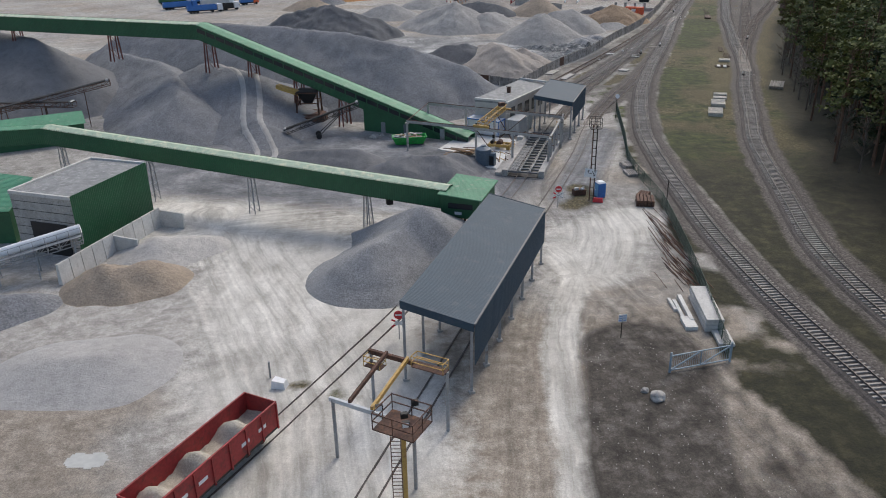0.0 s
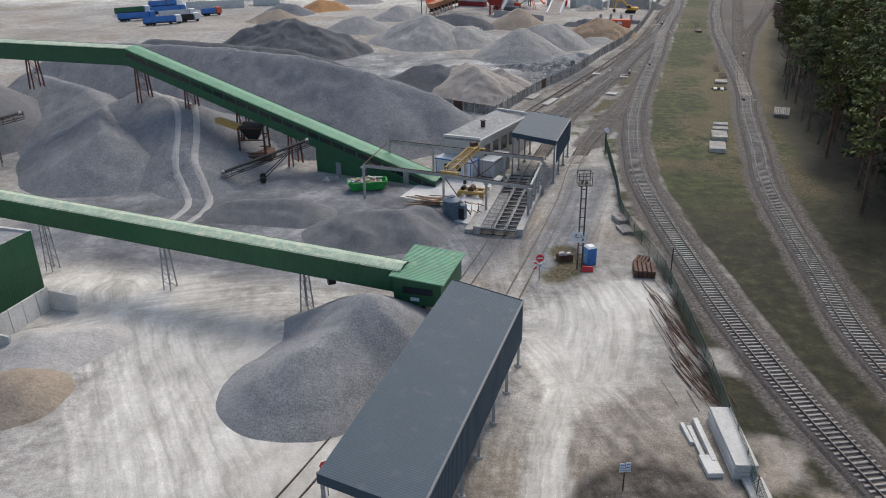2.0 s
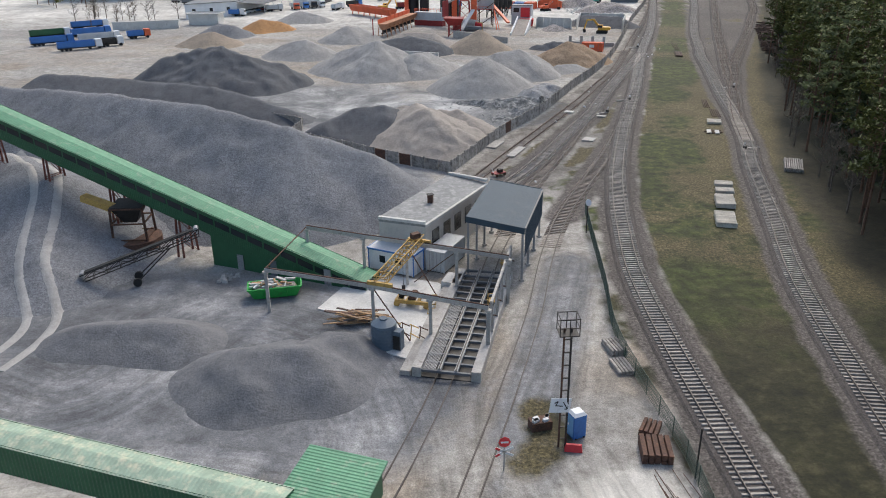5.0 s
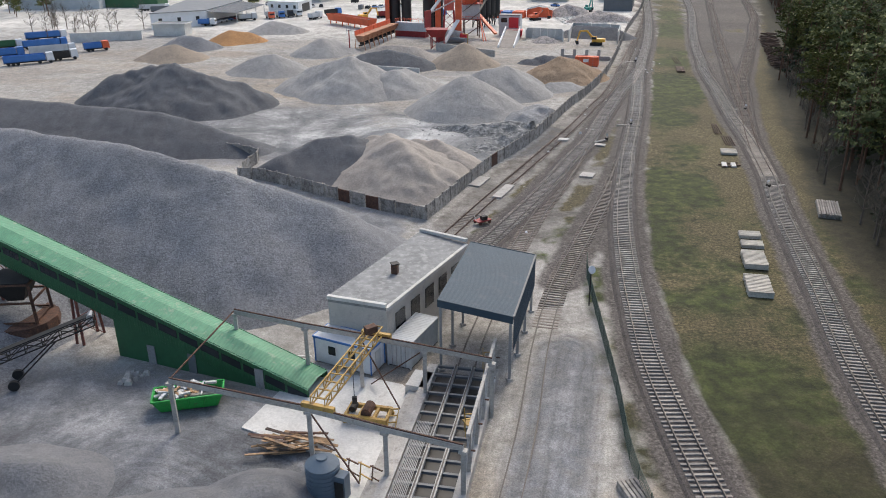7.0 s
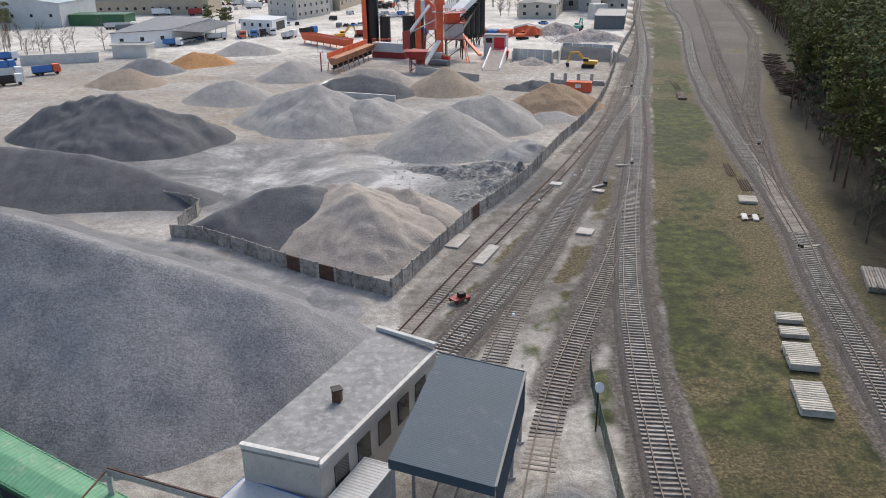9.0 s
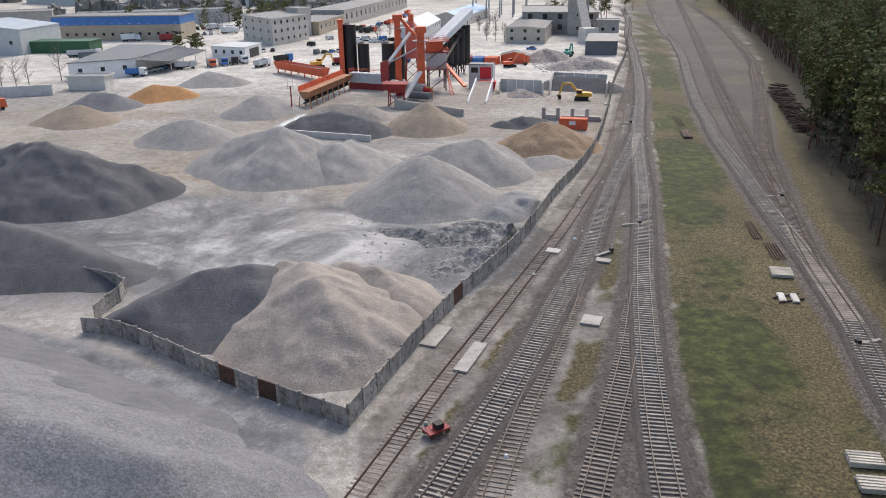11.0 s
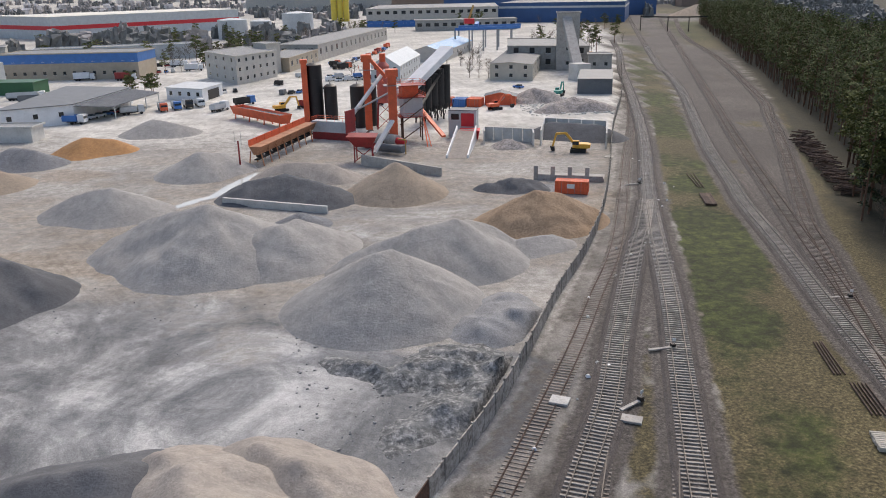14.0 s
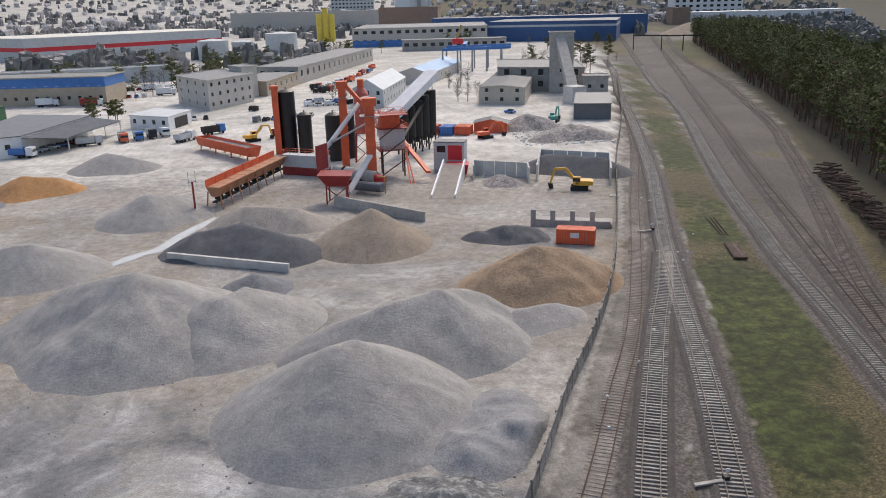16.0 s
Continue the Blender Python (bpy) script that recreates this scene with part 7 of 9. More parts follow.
def track_trolley():
    x, y = 24.6, 176.8
    ob = thing("track_trolley", (x, y, 0), "small dark red track trolley beside the siding", "trolley")
    part("frame", Shape().box((x, y, 0.5), (2.2, 1.3, 0.15), 30), RED, ob)
    part("engine", Shape().box((x + 0.2, y, 0.85), (0.8, 0.7, 0.55), 30), DARK_STEEL, ob)
    for a in (-0.8, 0.8):
        for b in (-0.6, 0.6):
            M = pose(x, y, 0, 0, 0, 30)
            part("wheel", Shape().tube(M @ Vector((a, b - 0.05, 0.25)), M @ Vector((a, b + 0.05, 0.25)), 0.25, n=12), RUST, ob)
    part("handle", Shape().beam((x - 0.9, y - 0.5, 0.5), (x - 1.2, y - 0.6, 1.4), 0.08), WHITE, ob)


track_trolley()
random.seed(71)
for i in range(46):
    y = random.uniform(160, 330)
    x = np.interp(y, [160, 179, 221, 260, 330], [18, 20, 43, 63, 92]) + random.uniform(0.8, 12)
    r = random.uniform(0.1, 0.28)
    solid("litter_stone", Shape().hexa([(x - r, y - r, 0), (x + r, y - r, 0), (x + r, y + r, 0), (x - r, y + r, 0)], [(x - r * 0.5, y - r * 0.6, r), (x + r * 0.6, y - r * 0.4, r), (x + r * 0.5, y + r * 0.6, r), (x - r * 0.6, y + r * 0.5, r)]), random.choice((CONCRETE_PALE, WHITE, CONCRETE)), (x, y, 0), "pale broken stone beside the siding", "stone", "litter stones")


# ---- forest ----
def leaf_material(name, lo, hi):
    m, nt, bsdf, geo = begin(name)
    col = ramp_node(nt, geo.outputs["Random Per Island"], [(0.0, lo), (1.0, hi)])
    info = nt.nodes.new("ShaderNodeObjectInfo")
    v = ramp_node(nt, info.outputs["Random"], [(0.0, (0.7, 0.75, 0.7)), (1.0, (1.25, 1.15, 1.0))])
    nt.links.new(mix_node(nt, 1.0, col, v, "MULTIPLY"), bsdf.inputs["Base Color"])
    bsdf.inputs["Roughness"].default_value = 0.8
    return m


NEEDLES = leaf_material("pine_needles", (0.04, 0.055, 0.016), (0.185, 0.205, 0.07))
SPRUCE = leaf_material("spruce_needles", (0.022, 0.034, 0.016), (0.065, 0.085, 0.035))
TWIGS = leaf_material("bare_twigs", (0.10, 0.085, 0.07), (0.22, 0.19, 0.16))
BUDS = leaf_material("spring_leaves", (0.10, 0.11, 0.02), (0.24, 0.22, 0.05))


def clump(shape, c, r, n, rng, flat=0.6, size=0.4):
    for _ in range(n):
        d = Vector((rng.gauss(0, 1), rng.gauss(0, 1), rng.gauss(0, 1) * flat))
        d = d.normalized() * r * rng.uniform(0.3, 1.0)
        p = c + Vector((d.x, d.y, d.z * flat))
        a = Vector((rng.uniform(-1, 1), rng.uniform(-1, 1), rng.uniform(-0.6, 0.6))).normalized() * size * rng.uniform(0.6, 1.3)
        b = a.orthogonal().normalized() * size * rng.uniform(0.3, 0.7)
        n0 = len(shape.v)
        shape.v += [tuple(p - a), tuple(p + b), tuple(p + a * 0.9), tuple(p - b)]
        shape.f.append((n0, n0 + 1, n0 + 2, n0 + 3))


def pine_shapes(seed, h, dense=1.0, spruce=False):
    rng = random.Random(seed)
    trunk, crown = Shape(), Shape()
    bend = Vector((rng.uniform(-0.5, 0.5), rng.uniform(-0.5, 0.5), 0))
    pts = [Vector((0, 0, -0.2)), bend * 0.4 + Vector((0, 0, h * 0.4)), bend + Vector((0, 0, h * 0.75)), bend * 1.1 + Vector((0, 0, h * 0.97))]
    for i, (p, q) in enumerate(zip(pts[:-1], pts[1:])):
        trunk.tube(p, q, 0.22 - 0.06 * i, 0.16 - 0.06 * i, 7)
    start = 0.12 if spruce else rng.uniform(0.32, 0.48)
    n = 26 if spruce else 20
    for i in range(n):
        t = start + (1 - start) * i / n
        z = h * t
        a = rng.uniform(0, 2 * math.pi)
        w = (1 - t) / (1 - start)
        reach = (0.6 + 2.5 * w) if spruce else (0.7 + 2.6 * math.sin(min(1.0, w * 1.25 + 0.15) * math.pi * 0.72)) * rng.uniform(0.6, 1.1)
        base = bend * t + Vector((0, 0, z))
        tip = base + Vector((math.cos(a) * reach, math.sin(a) * reach, rng.uniform(-0.5, 0.2) if spruce else rng.uniform(0.1, 0.9)))
        trunk.tube(base, tip, 0.06, 0.02, 4)
        for k in (0.55, 1.0):
            clump(crown, base.lerp(tip, k), (0.55 + 0.6 * w) * (1.0 if spruce else 1.15), max(4, int(16 * dense)), rng, 0.55, 0.42)
    clump(crown, pts[-1], 0.6, int(14 * dense), rng, 1.0, 0.4)
    return trunk, crown


def bare_shapes(seed, h):
    rng = random.Random(seed)
    trunk, twigs = Shape(), Shape()
    trunk.tube((0, 0, -0.2), (0, 0, h * 0.45), 0.16, 0.1, 6)
    trunk.tube((0, 0, h * 0.45), (0.2, 0.1, h * 0.95), 0.1, 0.02, 5)
    for i in range(20):
        z = h * rng.uniform(0.2, 0.9)
        a, r = rng.uniform(0, 6.28), h * rng.uniform(0.12, 0.24)
        tip = Vector((math.cos(a) * r, math.sin(a) * r, z + h * rng.uniform(0.08, 0.2)))
        trunk.tube((0, 0, z), tip, 0.05, 0.015, 4)
        for k in range(9):
            p = Vector((0, 0, z)).lerp(tip, rng.uniform(0.3, 1.0))
            q = p + Vector((rng.uniform(-0.8, 0.8), rng.uniform(-0.8, 0.8), rng.uniform(0.3, 1.3)))
            twigs.tube(p, q, 0.022, 0.008, 3)
    return trunk, twigs


def tree_master(name, shapes, mats, parts, label, category):
    ob = thing(name, (0, 0, -60), label, category, "trees of the forest edge")
    for nm, sh, m in zip(parts, shapes, mats):
        p = new(nm, mesh_from(nm, sh, m))
        p.parent = ob
    return ob


FOREST_EDGE = [(50, 40), (55, 75), (59.5, 100), (61.5, 118), (66, 137), (73, 162), (81, 190), (91, 215), (105, 250), (119, 283), (149, 333), (184, 420), (256, 607), (360, 880)]


def forest():
    rng = random.Random(5)
    pines = [pine_shapes(100 + i, 17 + 1.6 * i) for i in range(4)] + [pine_shapes(120, 15, 1.0, True)]
    bares = [bare_shapes(200 + i, 9 + 2 * i) for i in range(2)]
    masters = [tree_master("pine_tree", s, (TRUNK, NEEDLES if i < 4 else SPRUCE), ("trunk", "crown"), "tall dark green pine at the forest edge" if i < 4 else "dark green spruce at the forest edge", "tree") for i, s in enumerate(pines)]
    masters += [tree_master("bare_tree", s, (BARE, TWIGS), ("trunk", "crown"), "leafless grey-brown birch at the forest edge", "tree") for s in bares]
    thin = [pine_shapes(300 + i, 17 + 2 * i, 0.5) for i in range(3)]
    pts = catmull(FOREST_EDGE, 4.2)
    T = np.gradient(pts, axis=0)
    T /= np.hypot(*T.T)[:, None]
    used, count = set(), 0
    rest_t, rest_c = Shape(), Shape()
    for i, (p, t) in enumerate(zip(pts, T)):
        nrm = (t[1], -t[0])
        for row in range(11):
            o = row * 4.4 + rng.uniform(-1.6, 1.6) + 1.5
            x, y = p[0] + nrm[0] * o + t[0] * rng.uniform(-2, 2), p[1] + nrm[1] * o + t[1] * rng.uniform(-2, 2)
            if y < 52:
                continue
            a, sc = rng.uniform(0, 360), rng.uniform(0.8, 1.15)
            if row < 4 and 66 < y < 330 and count < 296:
                k = rng.choice((5, 6, 5, 6, 0)) if row == 0 and 110 < y < 270 else rng.choice((0, 1, 2, 3, 4))
                if row == 0 and rng.random() < 0.25:
                    continue
                m = pose(x, y, 0, 0, 0, a) @ Matrix.Scale(sc, 4)
                if k not in used:
                    used.add(k)
                    masters[k].matrix_basis = m
                else:
                    c = copy_thing(masters[k], pose(x, y, 0, 0, 0, a))
                    c.scale = (sc, sc, sc)
                count += 1
            else:
                tr, cr = rng.choice(thin)
                co, si = math.cos(a), math.sin(a)
                for src, dst in ((tr, rest_t), (cr, rest_c)):
                    n0 = len(dst.v)
                    dst.v += [(x + sc * (co * v[0] - si * v[1]), y + sc * (si * v[0] + co * v[1]), sc * v[2]) for v in src.v]
                    dst.f += [tuple(n0 + q for q in f) for f in src.f]
    ob = thing("forest", (150, 300, 0), "dense dark pine forest beside the railway", "forest", kind="stuff")
    part("trunks", rest_t, TRUNK, ob, kind="stuff")
    part("crowns", rest_c, NEEDLES, ob, kind="stuff")


forest()


# ---- asphalt plant ----
def asphalt_plant():
    for x, y, r, h in ((16.9, 401.5, 2.4, 17.2), (21.6, 400.0, 2.0, 10.8), (29.6, 386.0, 2.1, 12.2), (33.4, 389.0, 2.0, 12.0)):
        ob = thing("bitumen_silo", (x, y, 0), "tall black insulated bitumen silo", "silo", "bitumen silos")
        part("shell", Shape().tube((x, y, 0), (x, y, h), r, n=28), BLACK, ob)
        part("crown", Shape().tube((x, y, h), (x, y, h + 0.6), r, r * 0.5, 28), BLACK, ob)
        for k in range(3):
            part("hoop", Shape().tube((x, y, h * (0.25 + 0.25 * k)), (x, y, h * (0.25 + 0.25 * k) + 0.1), r + 0.04, n=28), DARK_STEEL, ob)
        part("vent", Shape().tube((x, y, h + 0.6), (x, y, h + 1.3), 0.2, n=8), STEEL, ob)
    col = thing("orange_column", (13.9, 399.5, 0), "tall orange elevator column beside the black silo", "elevator")
    part("casing", Shape().box((14.0, 399.5, 9.2), (1.7, 2.0, 18.4)), ORANGE, col)
    part("head", Shape().box((14.0, 399.5, 18.6), (2.2, 2.6, 1.0)), ORANGE, col)
    for x, y, h, w in ((32.3, 373, 21.6, 1.9), (37.9, 352.5, 19.6, 2.1)):
        e = thing("bucket_elevator", (x, y, 0), "orange vertical bucket elevator casing", "elevator", "bucket elevators")
        part("casing", Shape().box((x, y, h / 2), (w, 2.0, h)), ORANGE, e)
        part("head", Shape().box((x, y, h - 0.4), (w + 1.0, 2.8, 1.8)), ORANGE, e)
        for k in range(5):
            part("flange", Shape().box((x, y, h * (0.15 + 0.17 * k)), (w + 0.2, 2.2, 0.15)), ORANGE, e)
        part("platform", Shape().box((x, y, h - 3.5), (w + 2.4, 4, 0.1)), STEEL, e)
        for a in (-1, 1):
            for b in (-1, 1):
                part("rail_post", Shape().beam((x + a * (w / 2 + 1.15), y + b * 1.9, h - 3.5), (x + a * (w / 2 + 1.15), y + b * 1.9, h - 2.4), 0.08), ORANGE, e)
            part("hand_rail", Shape().beam((x + a * (w / 2 + 1.15), y - 1.9, h - 2.4), (x + a * (w / 2 + 1.15), y + 1.9, h - 2.4), 0.08), ORANGE, e)
    part("chute", Shape().beam((33, 372.5, 21.3), (37.6, 371, 16.0), 0.9), ORANGE, col)

    ft = thing("filter_tower", (37.3, 383, 0), "pinkish red cylindrical filter tower on a braced stand", "tower")
    part("shell", Shape().tube((37.3, 383, 7.5), (37.3, 383, 18.0), 1.9, n=24), PINK, ft)
    part("cone", Shape().tube((37.3, 383, 18.0), (37.3, 383, 19.2), 1.9, 0.9, 24), PINK, ft)
    part("stack", Shape().tube((37.3, 383, 19.2), (37.3, 383, 21.5), 0.9, n=20), ORANGE, ft)
    for a in (-1.7, 1.7):
        for b in (-1.7, 1.7):
            part("leg", Shape().beam((37.3 + a * 1.3, 383 + b * 1.3, 0), (37.3 + a, 383 + b, 7.5), 0.3), RED, ft)
    for h in (0.3, 3.8):
        for a, b, c, d in ((-1, -1, 1, -1), (1, -1, 1, 1), (1, 1, -1, 1), (-1, 1, -1, -1)):
            part("brace", Shape().beam((37.3 + a * 2.0, 383 + b * 2.0, h), (37.3 + c * 1.9, 383 + d * 1.9, h + 3.5), 0.16), RED, ft)

    mt = thing("mixing_tower", (43.5, 364, 0), "grey and orange mixing tower with platforms", "mixing tower")
    part("bunker", Shape().box((43.6, 364, 9.0), (5.2, 5.2, 5.0), 8), PALE_GREY, mt)
    part("upper_box", Shape().box((43.0, 364, 13.0), (4.4, 4.4, 3.4), 8), ORANGE, mt)
    for z in (6.4, 11.6, 14.8):
        deck = part("platform", Shape().box((43.4, 364, z), (7.2, 6.8, 0.15), 8), RED, mt)
        M = pose(43.4, 364, z, 0, 0, 8)
        C = [M @ Vector(p) for p in ((-3.5, -3.3, 0), (3.5, -3.3, 0), (3.5, 3.3, 0), (-3.5, 3.3, 0))]
        for i in range(4):
            for k in range(4):
                p = C[i].lerp(C[(i + 1) % 4], k / 4)
                part("rail_post", Shape().beam(p, p + Vector((0, 0, 1.1)), 0.08), ORANGE, deck)
            for h in (0.55, 1.1):
                part("hand_rail", Shape().beam(C[i] + Vector((0, 0, h)), C[(i + 1) % 4] + Vector((0, 0, h)), 0.08), ORANGE, deck)
    for a in (-2.6, 2.6):
        for b in (-2.6, 2.6):
            part("leg", Shape().beam((43.6 + a, 364 + b, 0), (43.6 + a, 364 + b, 6.5), 0.35), RUST, mt)
    for i in range(3):
        part("stair", Shape().beam((40 + i * 0.1, 360.6, i * 4.6), (46.8, 360.4, 4.6 + i * 4.6), 0.8, 0.15), RUST, mt)

    dr = thing("drying_drum", (34, 352, 0), "dusty pinkish drying drum on a steel frame", "drying drum")
    part("drum", Shape().tube((29.5, 357, 3.0), (38.5, 348.5, 2.6), 1.5, n=24), CONCRETE, dr)
    for t in (0.25, 0.7):
        p = Vector((29.5, 357, 3.0)).lerp(Vector((38.5, 348.5, 2.6)), t)
        part("tyre_ring", Shape().tube(p, p + Vector((0.35, -0.33, 0)), 1.75, n=24), RUST, dr)
        part("cradle", Shape().box((p.x, p.y, 0.7), (1.2, 3.2, 1.6), -43), RED, dr)
    part("burner", Shape().tube((38.5, 348.5, 2.6), (40.4, 346.7, 2.6), 0.9, 0.6, 16), BRIGHT_RED, dr)
    part("side_tank", Shape().tube((34, 346.5, 1.6), (39.5, 342.5, 1.6), 1.0, n=20), MID_GREY, dr)
    part("yellow_guard", Shape().beam((40.2, 344, 0), (40.2, 344, 3.6), 0.3).beam((40.2, 344, 3.6), (38.6, 345.4, 3.6), 0.3), YELLOW, dr)

    du = thing("exhaust_duct", (30, 366, 0), "pale galvanised exhaust duct rising to the filter", "duct")
    pts = [Vector(p) for p in ((27.2, 360, 3.0), (27.2, 360, 7.5), (29, 362, 9.2), (37.3, 376, 17.2), (39, 376, 17.4), (42, 366, 6.5))]
    for p, q in zip(pts[:-1], pts[1:]):
        part("duct_length", Shape().tube(p, q, 0.55 if p.z > 5 else 0.9, n=14), PALE_GREY, du)
    part("cross_tube", Shape().tube((29, 361, 9.0), (45, 372, 15), 0.25, n=10), STEEL, du)

    hp = thing("feed_hopper", (28.7, 338, 0), "red steel feed hopper on tall braced legs", "hopper")
    part("bin", Shape().hexa([(27.5, 337, 3.8), (31.5, 336, 3.8), (32, 339, 3.8), (28, 340, 3.8)], [(25.6, 336, 6.4), (32.6, 334, 6.4), (33.4, 340, 6.4), (26.4, 342, 6.4)]), RED, hp)
    part("back_plate", Shape().hexa([(25.6, 341.6, 6.2), (27.9, 345.5, 6.2), (28.1, 345.4, 6.2), (25.8, 341.5, 6.2)], [(25.6, 341.6, 11.6), (27.9, 345.5, 11.6), (28.1, 345.4, 11.6), (25.8, 341.5, 11.6)]), RED, hp)
    for p in ((27.4, 337), (31.6, 336), (32, 339), (28, 340)):
        part("leg", Shape().beam((*p, -0.1), (*p, 4.0), 0.3), RED, hp)
    for a, b in (((27.4, 337, 0.2), (31.6, 336, 3.6)), ((31.6, 336, 0.2), (32, 339, 3.6)), ((27.4, 337, 3.6), (31.6, 336, 0.2))):
        part("brace", Shape().beam(a, b, 0.2), RED, hp)
    part("inclined_belt", Shape().beam((32, 338, 2.0), (37.5, 350, 7.5), 1.2, 0.5), PALE_GREY, hp)

    cb = thing("cold_feed_bins", (10, 354, 0), "long row of orange cold feed bins on steel legs", "feed bins")
    A, B = Vector((4.2, 338.2, 0)), Vector((16.2, 370.5, 0))
    d, s = frame_of(A, B)
    n = 8
    for i in range(n):
        p, q = A.lerp(B, i / n + 0.004), A.lerp(B, (i + 1) / n - 0.004)
        lo, hi = Vector((0, 0, 2.6)), Vector((0, 0, 4.6))
        part("bin", Shape().hexa([p + s * 0.6 + lo, p - s * 0.6 + lo, q - s * 0.6 + lo, q + s * 0.6 + lo], [p + s * 1.7 + hi, p - s * 1.7 + hi, q - s * 1.7 + hi, q + s * 1.7 + hi]), SAND_RUST, cb, "dusty orange-brown bin")
        part("back_board", Shape().hexa([p + s * 1.6 + hi, p + s * 1.75 + hi, q + s * 1.75 + hi, q + s * 1.6 + hi], [x + Vector((0, 0, 1.5)) for x in (p + s * 1.6 + hi, p + s * 1.75 + hi, q + s * 1.75 + hi, q + s * 1.6 + hi)]), ORANGE, cb)
        for k in (-1, 1):
            part("leg", Shape().beam(p + s * k * 1.9, p + s * k * 1.3 + Vector((0, 0, 3.6)), 0.22), SAND_RUST, cb)
        part("gate_box", Shape().box(p.lerp(q, 0.5) + Vector((0, 0, 2.2)), (1.2, 1.4, 0.9), 70), DARK_STEEL, cb)
    part("collecting_belt", Shape().beam(A + Vector((0, 0, 1.5)), B + Vector((0, 0, 1.5)), 1.0, 0.3), RUBBER, cb)
    part("top_rail", Shape().beam(A - s * 1.7 + Vector((0, 0, 4.7)), B - s * 1.7 + Vector((0, 0, 4.7)), 0.12), SAND_RUST, cb)

    gb = thing("control_container", (21.5, 369, 0), "long pale grey plant container with orange railing on top", "container")
    q = [Vector(p) for p in ((16.4, 370.8, 2.0), (27.0, 364.5, 2.0), (28.4, 366.8, 2.0), (17.8, 373.2, 2.0))]
    part("body", Shape().hexa(q, [p + Vector((0, 0, 3.0)) for p in q]), PALE_GREY, gb)
    part("base_frame", Shape().hexa([p - Vector((0, 0, 2.1)) for p in q], [p - Vector((0, 0, 0.0)) for p in q]), RED, gb)
    for i in range(4):
        for k in range(5):
            p = q[i].lerp(q[(i + 1) % 4], k / 5) + Vector((0, 0, 3.0))
            part("rail_post", Shape().beam(p, p + Vector((0, 0, 1.1)), 0.09), ORANGE, gb)
        part("hand_rail", Shape().beam(q[i] + Vector((0, 0, 4.1)), q[(i + 1) % 4] + Vector((0, 0, 4.1)), 0.09), ORANGE, gb)

    tr = thing("orange_hopper_trough", (0, 402, 0), "long orange steel trough hopper full of grey stone", "hopper")
    A, B = Vector((-9.2, 414, 0)), Vector((8.0, 389.5, 0))
    d, s = frame_of(A, B)
    for k in (-1, 1):
        part("side", Shape().hexa([A + s * k * 1.2 + Vector((0, 0, 1.4)), B + s * k * 1.2 + Vector((0, 0, 1.4)), B + s * k * 1.35 + Vector((0, 0, 1.4)), A + s * k * 1.35 + Vector((0, 0, 1.4))], [A + s * k * 2.2 + Vector((0, 0, 4.0)), B + s * k * 2.2 + Vector((0, 0, 4.0)), B + s * k * 2.35 + Vector((0, 0, 4.0)), A + s * k * 2.35 + Vector((0, 0, 4.0))]), ORANGE, tr)
    for p in (A, B):
        part("end_plate", Shape().hexa([p + s * 1.2 + Vector((0, 0, 1.4)), p - s * 1.2 + Vector((0, 0, 1.4)), p - s * 1.2 + d * 0.15 + Vector((0, 0, 1.4)), p + s * 1.2 + d * 0.15 + Vector((0, 0, 1.4))], [p + s * 2.2 + Vector((0, 0, 4.0)), p - s * 2.2 + Vector((0, 0, 4.0)), p - s * 2.2 + d * 0.15 + Vector((0, 0, 4.0)), p + s * 2.2 + d * 0.15 + Vector((0, 0, 4.0))]), ORANGE, tr)
    part("stone_fill", Shape().hexa([A + s * 1.2 + Vector((0, 0, 1.5)), A - s * 1.2 + Vector((0, 0, 1.5)), B - s * 1.2 + Vector((0, 0, 1.5)), B + s * 1.2 + Vector((0, 0, 1.5))], [A + s * 1.8 + Vector((0, 0, 3.2)), A - s * 1.8 + Vector((0, 0, 3.2)), B - s * 1.8 + Vector((0, 0, 3.5)), B + s * 1.8 + Vector((0, 0, 3.5))]), G_DARK, tr)
    for t in (0.05, 0.35, 0.65, 0.95):
        for k in (-1, 1):
            p = A.lerp(B, t)
            part("leg", Shape().beam(p + s * k * 1.5 + Vector((0, 0, -0.1)), p + s * k * 1.3 + Vector((0, 0, 1.6)), 0.3), ORANGE, tr)
    part("rib_rail", Shape().beam(A + s * -2.3 + Vector((0, 0, 4.05)), B + s * -2.3 + Vector((0, 0, 4.05)), 0.2), ORANGE, tr)

    st = thing("storage_silos", (53, 392, 0), "row of black storage silos under a white inclined skip housing", "silo")
    A, B = Vector((45.8, 386, 0)), Vector((57.6, 399, 0))
    d, s = frame_of(A, B)
    for i in range(5):
        p = A.lerp(B, 0.22 + 0.19 * i)
        silo = part("silo", Shape().tube(p + Vector((0, 0, 4.5)), p + Vector((0, 0, 12.0 + 1.1 * i)), 1.7, n=20), BLACK, st)
        part("cone", Shape().tube(p + Vector((0, 0, 4.5)), p + Vector((0, 0, 2.6)), 1.7, 0.5, 20), BLACK, silo)
        for k in (-1, 1):
            part("leg", Shape().beam(p + s * k * 1.7 + Vector((0, 0, -0.1)), p + s * k * 1.5 + Vector((0, 0, 6)), 0.35), DARK_STEEL, st)
            part("brace", Shape().beam(p + s * k * 1.7 + Vector((0, 0, 0.2)), p + d * 2.4 + s * k * 1.6 + Vector((0, 0, 5)), 0.16), DARK_STEEL, st)
    lowp, hip = A.lerp(B, -0.12) + Vector((0, 0, 9.8)), A.lerp(B, 1.06) + Vector((0, 0, 19.6))
    w = s * 2.3
